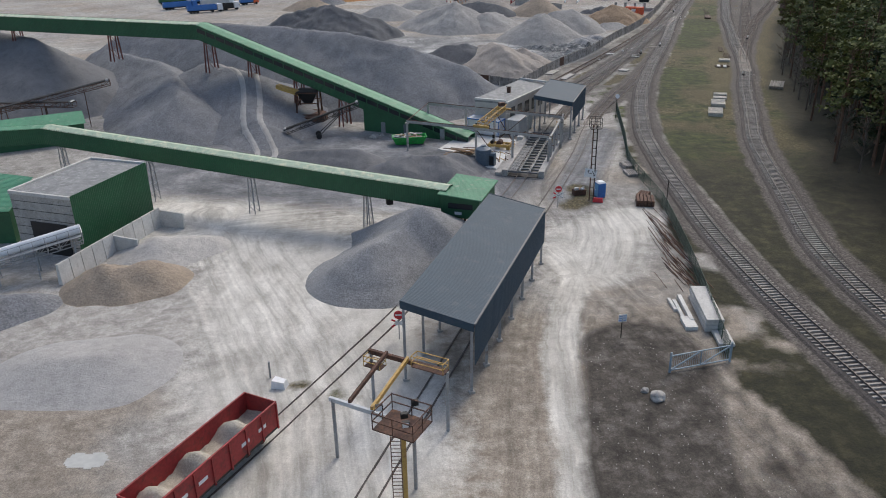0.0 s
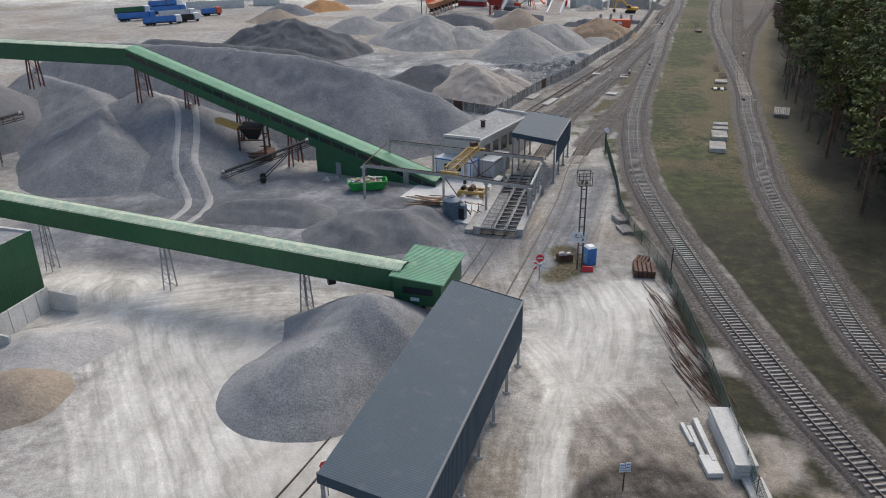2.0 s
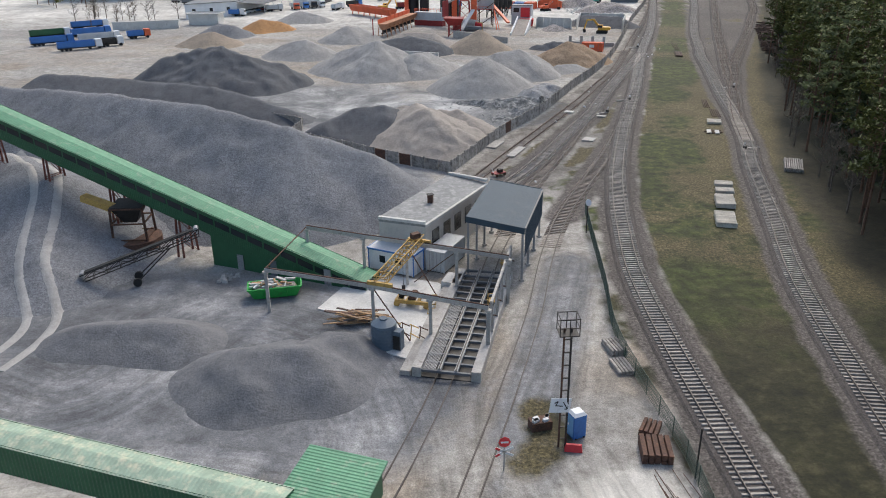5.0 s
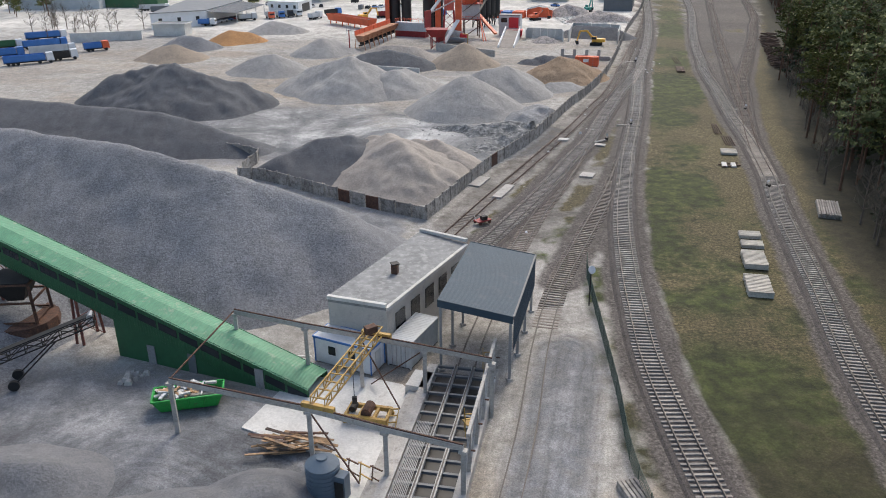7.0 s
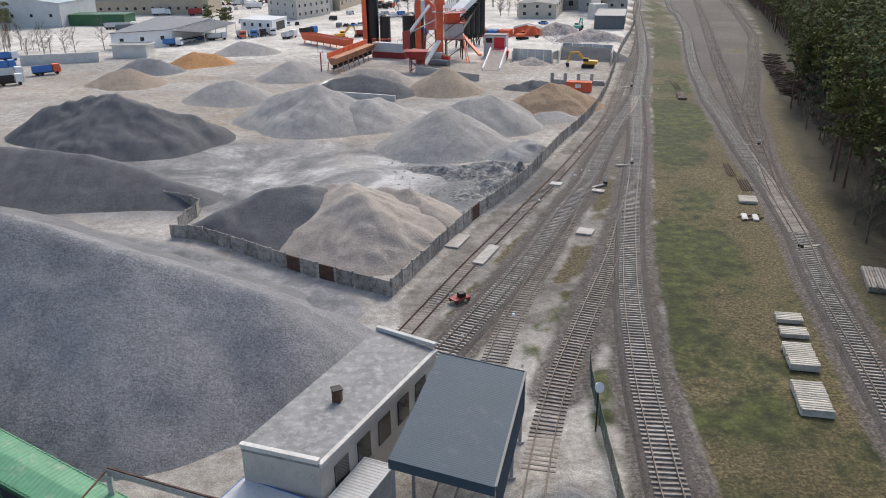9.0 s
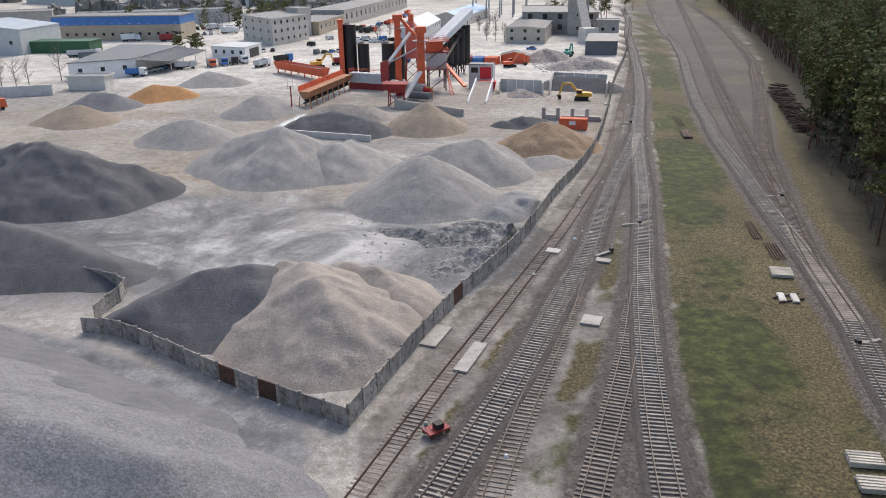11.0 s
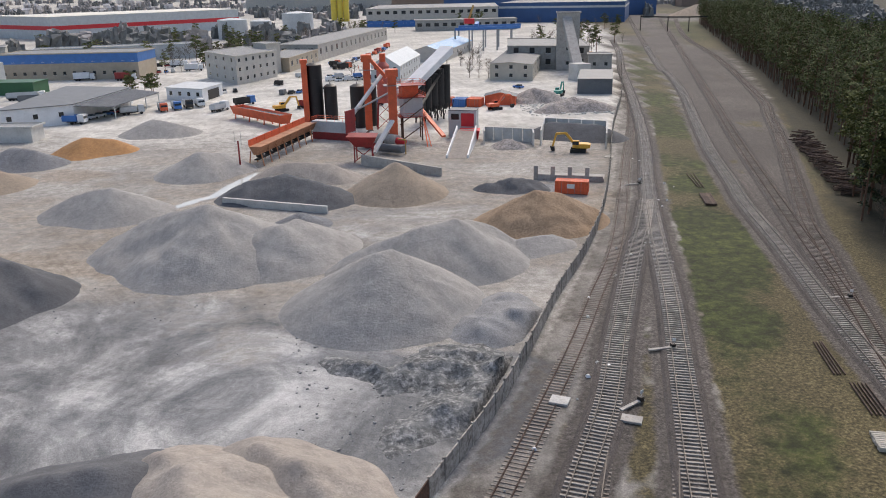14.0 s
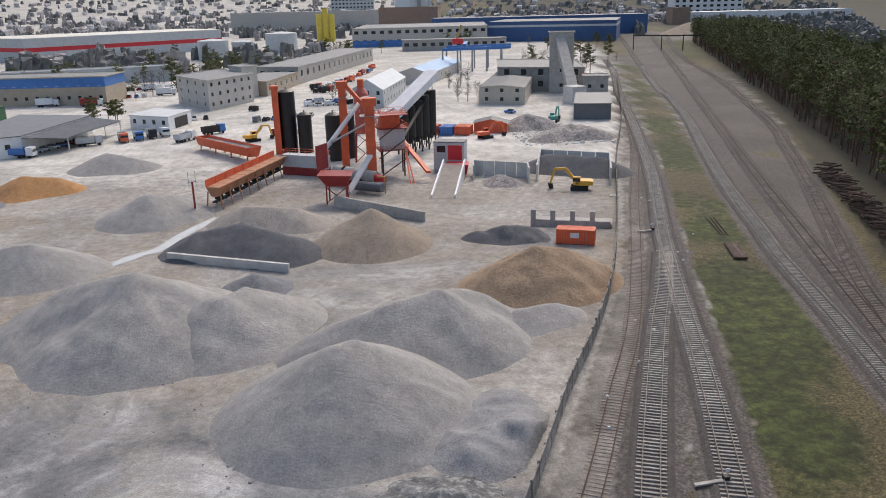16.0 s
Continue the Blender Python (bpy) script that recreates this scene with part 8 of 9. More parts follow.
    part("housing", Shape().hexa([lowp - w, lowp + w, hip + w, hip - w], [x + Vector((0, 0, 2.2)) for x in (lowp - w, lowp + w, hip + w, hip - w)]), WHITE, st, "white sheet skip housing")
    part("drop_housing", Shape().hexa([lowp - w + Vector((-1.6, -1.8, -3.6)), lowp + w + Vector((-1.6, -1.8, -3.6)), lowp + w, lowp - w], [x + Vector((0, 0, 2.2)) for x in (lowp - w + Vector((-1.6, -1.8, -3.6)), lowp + w + Vector((-1.6, -1.8, -3.6)), lowp + w, lowp - w)]), WHITE, st)
    # Black box in place of the shaded mouth of the housing.
    part("opening", Shape().box(hip + Vector((0.4, 0.4, 0.4)), (1.6, 1.6, 1.4), 48), BLACK, st)
    for i in range(6):
        p = lowp.lerp(hip, i / 6)
        part("truss_leg", Shape().beam(p - w, (p.x - w.x, p.y - w.y, max(2.0, p.z - 6)), 0.18), DARK_STEEL, st)
    part("skip_track", Shape().beam((46, 372, 6.0), (56.5, 397, 15), 0.8, 0.3), DARK_STEEL, st)

    bc = thing("red_conveyor", (47.5, 362, 0), "bright orange-red inclined conveyor on a thin post", "conveyor")
    part("belt_frame", Shape().beam((43.5, 372, 8.2), (46.5, 366, 7.6), 1.1, 0.6).beam((46.5, 366, 7.6), (51.0, 353, 2.4), 1.1, 0.6), ORANGE, bc)
    part("post", Shape().beam((46.6, 352, -0.1), (46.6, 362, 6.4), 0.3).beam((47.6, 352.5, -0.1), (46.6, 362, 6.4), 0.25), ORANGE, bc)

    hut = thing("control_hut", (57.4, 366, 0), "pale grey plant hut with a large red panel", "hut")
    q = [Vector(p) for p in ((53.8, 364.8, 0), (61.0, 361.8, 0), (62.4, 366, 0), (55.2, 369, 0))]
    part("wall", Shape().hexa([p + Vector((0, 0, -0.1)) for p in q], [p + Vector((0, 0, 7.2)) for p in q]), PALE_GREY, hut)
    part("roof", Shape().hexa([p * 1.0 + Vector((0, 0, 7.2)) for p in q], [p + Vector((0, 0, 7.45)) for p in q]), MID_GREY, hut)
    d, s = frame_of(q[0], q[1])
    for u0, u1, z0, z1, m, nm in ((0.8, 3.0, 4.8, 6.4, GLASS_DARK, "window"), (3.6, 7.2, 3.0, 6.6, BRIGHT_RED, "red_panel")):
        r = [q[0] + d * u0 - s * 0.06, q[0] + d * u1 - s * 0.06, q[0] + d * u1 - s * 0.01, q[0] + d * u0 - s * 0.01]
        part(nm, Shape().hexa([p + Vector((0, 0, z0)) for p in r], [p + Vector((0, 0, z1)) for p in r]), m, hut)
    part("hopper", Shape().hexa([(56.2, 358.5, 0.4), (60.6, 357, 0.4), (61.4, 360, 0.4), (57, 361.5, 0.4)], [(55.8, 358, 2.9), (61, 356.2, 2.9), (61.9, 360.4, 2.9), (56.7, 362, 2.9)]), BRIGHT_RED, hut)

    rp = thing("loading_ramp", (55, 347, 0), "earth ramp between white concrete parapets", "ramp", kind="structure")
    part("ramp_fill", Shape().hexa([(49.6, 337, -0.2), (54.4, 336, -0.2), (60.2, 358, -0.2), (55.4, 359, -0.2)], [(49.6, 337, 0.05), (54.4, 336, 0.05), (60.2, 358, 3.0), (55.4, 359, 3.0)]), G_WARM, rp)
    for a, b in (((49.6, 337), (55.4, 359)), ((54.6, 336), (60.4, 358))):
        part("parapet", Shape().hexa([(a[0] - 0.2, a[1], -0.2), (a[0] + 0.2, a[1], -0.2), (b[0] + 0.2, b[1], -0.2), (b[0] - 0.2, b[1], -0.2)], [(a[0] - 0.2, a[1], 0.8), (a[0] + 0.2, a[1], 0.8), (b[0] + 0.2, b[1], 4.0), (b[0] - 0.2, b[1], 4.0)]), WHITE, rp)


asphalt_plant()


def stone_bay(pts, h, fill_h, mat, label):
    c = (sum(p[0] for p in pts) / 4, sum(p[1] for p in pts) / 4)
    ob = thing("stone_bay", (*c, 0), label, "storage bay", "storage bays")
    for a, b in zip(pts[:-1], pts[1:]):
        n = 5
        for i in range(n):
            p, q = Vector((*a, 0)).lerp(Vector((*b, 0)), i / n + 0.006), Vector((*a, 0)).lerp(Vector((*b, 0)), (i + 1) / n - 0.006)
            part("bay_panel", Shape().beam(p + Vector((0, 0, h / 2 - 0.1)), q + Vector((0, 0, h / 2 - 0.1)), 0.35, h + 0.2), CONCRETE_PALE, ob)
    return ob


stone_bay([(75.4, 347), (81.2, 366), (96.3, 357), (90.4, 339.5)], 4.0, 3, G_BASALT, "pale concrete bay holding black fine stone")
heap("fine_stone_mound", [(82, 361, 3.6), (93, 354, 3.6)], G_BASALT, "black fine stone heap filling the concrete bay", 0.5, 0.6, 0.3, 91)
stone_bay([(61.5, 352), (62.6, 358.5), (74.4, 352), (73.4, 346.5)], 3.6, 1, G_PALE, "grey concrete bay beside the ramp")
heap("gravel_mound", [(66, 347, 1.8), (69, 345.5, 1.2)], G_RUBBLE, "small rubble heap beside the grey bay", 0.5, 0.6, 0.6, 92)
heap("rubble_mound", [(54, 306, 1.0), (58.5, 304.5, 2.0), (63.5, 304, 1.4)], G_BASALT, "black asphalt rubble heap near the orange cabin", 0.5, 0.5, 0.9, 93, 0.4)


def ruin():
    ob = thing("concrete_ruin", (72, 309, 0), "broken low concrete ruin with square posts", "ruin")
    A, B = Vector((65.5, 311.5, 0)), Vector((79, 306.5, 0))
    for i in range(4):
        p, q = A.lerp(B, i / 4), A.lerp(B, (i + 1) / 4 - 0.02)
        part("low_wall", Shape().beam(p + Vector((0, 0, 0.6)), q + Vector((0, 0, 0.6)), 0.5, 1.4 - 0.15 * (i % 2)), CONCRETE, ob)
        part("post", Shape().box(p + Vector((0, 0, 1.5)), (0.9, 0.9, 3.2), -20), CONCRETE, ob)
    part("slab", Shape().hexa([A, B, B + Vector((1.4, 4, 0)), A + Vector((1.4, 4, 0))], [x + Vector((0, 0, 0.7)) for x in (A, B, B + Vector((1.4, 4, 0)), A + Vector((1.4, 4, 0)))]), CONCRETE, ob)


ruin()
oc = box_container((66.5, 299.4), (72.4, 297.0), 2.5, ORANGE, "bright orange site cabin container with a white window", 2.5, "site cabins")
part("window", Shape().hexa([(68.6, 298.45, 1.2), (70.0, 297.9, 1.2), (70.02, 297.95, 1.2), (68.62, 298.5, 1.2)], [(68.6, 298.4, 2.1), (70.0, 297.85, 2.1), (70.02, 297.95, 2.1), (68.62, 298.5, 2.1)]), WHITE, oc, "white framed window")
box_container((57.5, 421), (61.5, 419.2), 5.8, ORANGE, "orange shipping container near the rubble", 2.6, "plant containers")
box_container((62.4, 418.4), (66.2, 416.8), 5.8, BLUE, "blue shipping container near the rubble", 2.6, "plant containers")
box_container((67.2, 417.6), (71.4, 415.8), 5.8, ORANGE, "orange shipping container near the rubble", 2.6, "plant containers")


def steel_mast(x, y, h, mat, label):
    ob = thing("steel_mast", (x, y, 0), label, "mast", "yard masts")
    part("pole", Shape().beam((x, y, -0.1), (x, y, h), 0.35), mat, ob)
    for o in (-0.7, 0.7):
        part("antenna", Shape().beam((x + o, y, h - 1.0), (x + o, y, h + 2.2), 0.08), STEEL, ob)
    part("cross_arm", Shape().beam((x - 0.9, y, h), (x + 0.9, y, h), 0.12), STEEL, ob)


steel_mast(1.0, 333.7, 7.0, RED, "dark red square steel mast with thin rods")


# ---- machines ----
def excavator(x, y, turn, mat, label, reach=1.0):
    ob = thing("excavator", (x, y, 0), label, "excavator", "excavators")
    M = pose(x, y, 0, 0, 0, turn)

    def at(*p):
        return M @ Vector(p)

    def blk(u0, u1, v0, v1, a, b):
        return Shape().hexa([at(u0, v0, a), at(u1, v0, a), at(u1, v1, a), at(u0, v1, a)], [at(u0, v0, b), at(u1, v0, b), at(u1, v1, b), at(u0, v1, b)])

    for v in (-1.3, 1.3):
        part("track", blk(-1.9, 1.9, v - 0.3, v + 0.3, 0, 0.85), RUBBER, ob)
    part("turntable", blk(-1.0, 1.0, -1.0, 1.0, 0.8, 1.15), DARK_STEEL, ob)
    part("body", blk(-2.4, 0.8, -1.35, 1.35, 1.15, 2.2), mat, ob)
    part("counterweight", blk(-2.9, -2.4, -1.2, 1.2, 1.2, 2.1), mat, ob)
    cab = part("cab", blk(-0.2, 1.4, 0.35, 1.35, 1.2, 3.0), mat, ob)
    part("glass", blk(-0.1, 1.43, 0.3, 1.38, 2.0, 2.8), GLASS_DARK, cab)
    boom = part("boom", Shape().beam(at(0.8, -0.2, 1.8), at(3.2 * reach, -0.2, 4.6), 0.5, 0.6).beam(at(3.2 * reach, -0.2, 4.6), at(5.6 * reach, -0.2, 4.4), 0.45, 0.5), mat, ob)
    part("ram", Shape().tube(at(1.2, -0.2, 1.9), at(3.4 * reach, -0.2, 3.9), 0.12, n=8), STEEL, boom)
    arm = part("stick", Shape().beam(at(5.5 * reach, -0.2, 4.5), at(6.4 * reach, -0.2, 1.2), 0.35, 0.45), mat, ob)
    part("bucket", Shape().hexa([at(5.8 * reach, -0.7, 0.2), at(6.6 * reach, -0.7, 0.1), at(6.6 * reach, 0.3, 0.1), at(5.8 * reach, 0.3, 0.2)], [at(5.9 * reach, -0.7, 1.2), at(7.0 * reach, -0.7, 1.3), at(7.0 * reach, 0.3, 1.3), at(5.9 * reach, 0.3, 1.2)]), DARK_STEEL, arm)


excavator(82.6, 337.5, 160, YELLOW_M, "yellow tracked excavator standing before the stone bay")
excavator(75.5, 409.5, 25, ORANGE, "orange tracked excavator on the rubble ground", 1.1)
excavator(104.5, 436, 60, TEAL, "teal green excavator beside the rubble heap")
excavator(4.5, 424, 30, YELLOW_M, "yellow excavator behind the orange trough")


def truck_shapes(kind):
    """Cab, bed, chassis and wheels of a lorry that heads along +x."""
    L = {"tipper": 8.0, "semi": 14.0, "box": 9.5}[kind]

    def blk(x0, x1, y0, y1, a, b, taper=0.0):
        return Shape().hexa([(x0, y0, a), (x1, y0, a), (x1, y1, a), (x0, y1, a)], [(x0, y0, b), (x1 - taper, y0, b), (x1 - taper, y1, b), (x0, y1, b)])

    cab = blk(L / 2 - 2.2, L / 2, -1.2, 1.2, 0.7, 3.1, 0.25)
    glass = blk(L / 2 - 0.9, L / 2 + 0.03, -1.1, 1.1, 1.8, 2.7, 0.28)
    chassis = blk(-L / 2, L / 2 - 0.2, -0.5, 0.5, 0.6, 1.0)
    top = {"tipper": 2.7, "semi": 2.9, "box": 3.7}[kind]
    bed = Shape()
    if kind == "box":
        bed = blk(-L / 2, L / 2 - 2.5, -1.25, 1.25, 1.05, top)
    else:
        for v in (-1.25, 1.15):
            bed.hexa([(-L / 2, v, 1.05), (L / 2 - 2.5, v, 1.05), (L / 2 - 2.5, v + 0.1, 1.05), (-L / 2, v + 0.1, 1.05)], [(-L / 2, v, top), (L / 2 - 2.5, v, top), (L / 2 - 2.5, v + 0.1, top), (-L / 2, v + 0.1, top)])
        for u in (-L / 2, L / 2 - 2.6):
            bed.hexa([(u, -1.25, 1.05), (u + 0.1, -1.25, 1.05), (u + 0.1, 1.25, 1.05), (u, 1.25, 1.05)], [(u, -1.25, top), (u + 0.1, -1.25, top), (u + 0.1, 1.25, top), (u, 1.25, top)])
        bed.hexa([(-L / 2, -1.25, 1.0), (L / 2 - 2.5, -1.25, 1.0), (L / 2 - 2.5, 1.25, 1.0), (-L / 2, 1.25, 1.0)], [(-L / 2, -1.25, 1.2), (L / 2 - 2.5, -1.25, 1.2), (L / 2 - 2.5, 1.25, 1.2), (-L / 2, 1.25, 1.2)])
    axles = [L / 2 - 1.2, -L / 2 + 1.2, -L / 2 + 2.5] + ([-L / 2 + 3.8, L / 2 - 4.2] if kind == "semi" else [])
    return cab, glass, chassis, bed, axles


WHEEL = mesh_from("wheel", Shape().tube((0, -0.15, 0), (0, 0.15, 0), 0.5, n=12), RUBBER)
TRUCK_MASTERS = {}


def truck(x, y, turn, kind, cab_mat, bed_mat, label):
    key = (kind, cab_mat.name, bed_mat.name, label)
    if key in TRUCK_MASTERS:
        return copy_thing(TRUCK_MASTERS[key], pose(x, y, 0, 0, 0, turn))
    cab, glass, chassis, bed, axles = truck_shapes(kind)
    ob = new("truck")
    tagged(ob, label, "truck", "parked trucks")
    for nm, sh, m in (("cab", cab, cab_mat), ("chassis", chassis, DARK_STEEL), ("bed", bed, bed_mat)):
        o = new(nm, mesh_from(nm, sh, m))
        o.parent = ob
        if nm == "cab":
            g = new("windscreen", mesh_from("windscreen", glass, GLASS_DARK))
            g.parent = o
    for a in axles:
        for v in (-1.05, 1.05):
            o = new("wheel", WHEEL)
            o.parent, o.location = ob, (a, v, 0.5)
    ob.matrix_basis = pose(x, y, 0, 0, 0, turn)
    TRUCK_MASTERS[key] = ob
    return ob


for x, y, a, k, c, b, lab in (
    (-88, 333, 28, "tipper", WHITE, DARK_STEEL, "white cab tipper truck with a dark bed"), (-84, 351, 30, "tipper", ORANGE, BLUE, "orange cab tipper truck with a blue bed"),
    (-96, 326, 28, "semi", WHITE, BLUE, "white articulated lorry with a blue trailer"), (-110, 339, 30, "semi", BLUE, BLUE, "blue articulated lorry with a blue trailer"),
    (-96, 345, 28, "semi", WHITE, PALE_GREY, "white articulated lorry with a pale trailer"), (-104, 360, 32, "semi", BLUE, BLUE, "blue articulated lorry with a blue trailer"),
    (-118, 358, 30, "semi", WHITE, GREEN_WALL, "white articulated lorry with a green trailer"), (-112, 382, 30, "semi", WHITE, BLUE, "white articulated lorry with a blue trailer"),
    (-63, 414, -10, "semi", WHITE, BLUE, "white articulated lorry with a blue trailer"), (-17, 430, 60, "tipper", WHITE, PALE_GREY, "white flatbed service truck with a small crane"),
    (-10, 443, 40, "tipper", BLUE, DARK_STEEL, "blue cab tipper truck with a dark bed"), (-37, 435, -70, "tipper", ORANGE, PALE_GREY, "orange cab tipper truck with a pale bed"),
    (-33, 438, -70, "tipper", BLUE, PALE_GREY, "blue cab tipper truck with a pale bed"), (-29.5, 441, -70, "tipper", DARK_STEEL, PALE_GREY, "dark cab tipper truck with a pale bed"),
    (-26, 444, -70, "tipper", WHITE, PALE_GREY, "white cab tipper truck with a pale bed"), (-46, 430, 20, "tipper", PALE_GREY, PALE_GREY, "pale grey flatbed truck beside the shed"),
    (36, 430, 15, "tipper", BLUE, BLUE, "bright blue tipper truck behind the silos"), (14, 430, 15, "tipper", ORANGE, RED, "red and orange tipper truck behind the trough"),
    (27, 560, 40, "tipper", ORANGE, DARK_STEEL, "orange cab tipper truck with a dark bed"), (22, 574, 60, "tipper", ORANGE, DARK_STEEL, "orange cab tipper truck with a dark bed"),
    (40, 610, 70, "tipper", ORANGE, ORANGE, "orange tipper truck beside the workshop"), (48, 650, 70, "tipper", ORANGE, RED, "orange and red road truck beside the workshop"),
    (56, 690, 70, "tipper", ORANGE, ORANGE, "orange tipper truck beside the workshop"), (-62, 600, 12, "box", WHITE, WHITE, "white box truck beside the hedge"),
    (-80, 598, 12, "box", WHITE, WHITE, "white box truck beside the hedge"), (-50, 575, 12, "box", WHITE, WHITE, "white box truck beside the hedge"),
    (-95, 545, 10, "box", WHITE, WHITE, "white box truck beside the blue building"), (-75, 540, 10, "box", WHITE, RED, "white box truck with a red body"),
    (-118, 520, 12, "semi", WHITE, GREEN_WALL, "white articulated lorry with a green trailer"), (-108, 512, 12, "semi", WHITE, PALE_GREY, "white articulated lorry with a pale trailer"),
    (-98, 480, 10, "semi", WHITE, PALE_GREY, "white articulated lorry with a pale trailer"), (-90, 470, 10, "semi", WHITE, MID_GREY, "white articulated lorry with a grey trailer"),
    (62, 555, 80, "tipper", ORANGE, WHITE, "orange mixer truck beside the gabled house"), (132, 570, 60, "tipper", YELLOW_M, DARK_STEEL, "yellow tipper truck among scrap")):
    truck(x, y, a, k, c, b, lab)

CAR_MASTERS = {}


def car(x, y, turn, mat, van=False):
    key = (mat.name, van)
    if key in CAR_MASTERS:
        return copy_thing(CAR_MASTERS[key], pose(x, y, 0, 0, 0, turn))
    ob = new("van" if van else "car")
    tagged(ob, ("%s van parked on the pale yard" if van else "%s car parked on the pale yard") % mat.name.replace("_", " ").replace(" paint", " painted").replace(" sheet", ""), "van" if van else "car", "parked cars")
    h = 2.1 if van else 0.95
    body = Shape().hexa([(-2.2, -0.9, 0.3), (2.2, -0.9, 0.3), (2.2, 0.9, 0.3), (-2.2, 0.9, 0.3)], [(-2.2, -0.85, h), (2.1 - (0.9 if van else 0), -0.85, h), (2.1 - (0.9 if van else 0), 0.85, h), (-2.2, 0.85, h)])
    top = Shape().hexa([(-1.6, -0.8, 0.95), (1.0, -0.8, 0.95), (1.0, 0.8, 0.95), (-1.6, 0.8, 0.95)], [(-1.2, -0.68, 1.5), (0.4, -0.68, 1.5), (0.4, 0.68, 1.5), (-1.2, 0.68, 1.5)]) if not van else Shape().hexa([(0.6, -0.87, 1.2), (1.85, -0.87, 1.2), (1.85, 0.87, 1.2), (0.6, 0.87, 1.2)], [(0.6, -0.87, 1.8), (1.42, -0.87, 1.8), (1.42, 0.87, 1.8), (0.6, 0.87, 1.8)])
    for nm, sh, m in (("body", body, mat), ("cabin", top, GLASS_DARK)):
        o = new(nm, mesh_from(nm, sh, m))
        o.parent = ob
    for a in (-1.4, 1.4):
        for v in (-0.85, 0.85):
            o = new("wheel", WHEEL)
            o.parent, o.location, o.scale = ob, (a, v, 0.32), (0.64, 0.5, 0.64)
    ob.matrix_basis = pose(x, y, 0, 0, 0, turn)
    CAR_MASTERS[key] = ob
    return ob


random.seed(81)
PAINTS = [WHITE, WHITE, PALE_GREY, MID_GREY, DARK_STEEL, RED, BLUE]
for i in range(7):
    car(2 + i * 3.2, 468 + i * 1.5, 75 + random.uniform(-8, 8), random.choice(PAINTS), i % 4 == 0)
for i in range(9):
    car(20 + (i % 5) * 4.2, 508 + (i // 5) * 12 + random.uniform(-2, 2), 35, random.choice(PAINTS), i % 2 == 0)
for i in range(6):
    car(-38 + i * 4, 476 + i, 100, random.choice(PAINTS))
for i in range(10):
    car(-90 + i * 3.4, 566 + i * 0.5, 95, random.choice(PAINTS), i % 3 == 0)
for i in range(8):
    car(-50 - i * 1.5, 440 - i * 3.2, 20, random.choice(PAINTS))
for i in range(26):
    car(22 + (i // 2) * 2.6 + random.uniform(-1, 1), 560 + (i // 2) * 9 + (i % 2) * 6, 70, random.choice(PAINTS + [ORANGE, RED]), i % 3 == 0)
for i in range(14):
    car(-100 + i * 4.5, 590 + i * 2, 12, random.choice(PAINTS), i % 2 == 0)
for x, y in ((6, 528), (-2, 500), (70, 600), (84, 650), (20, 590), (-45, 495), (95, 462), (150, 560)):
    car(x, y, random.uniform(0, 180), random.choice(PAINTS), random.random() < 0.4)


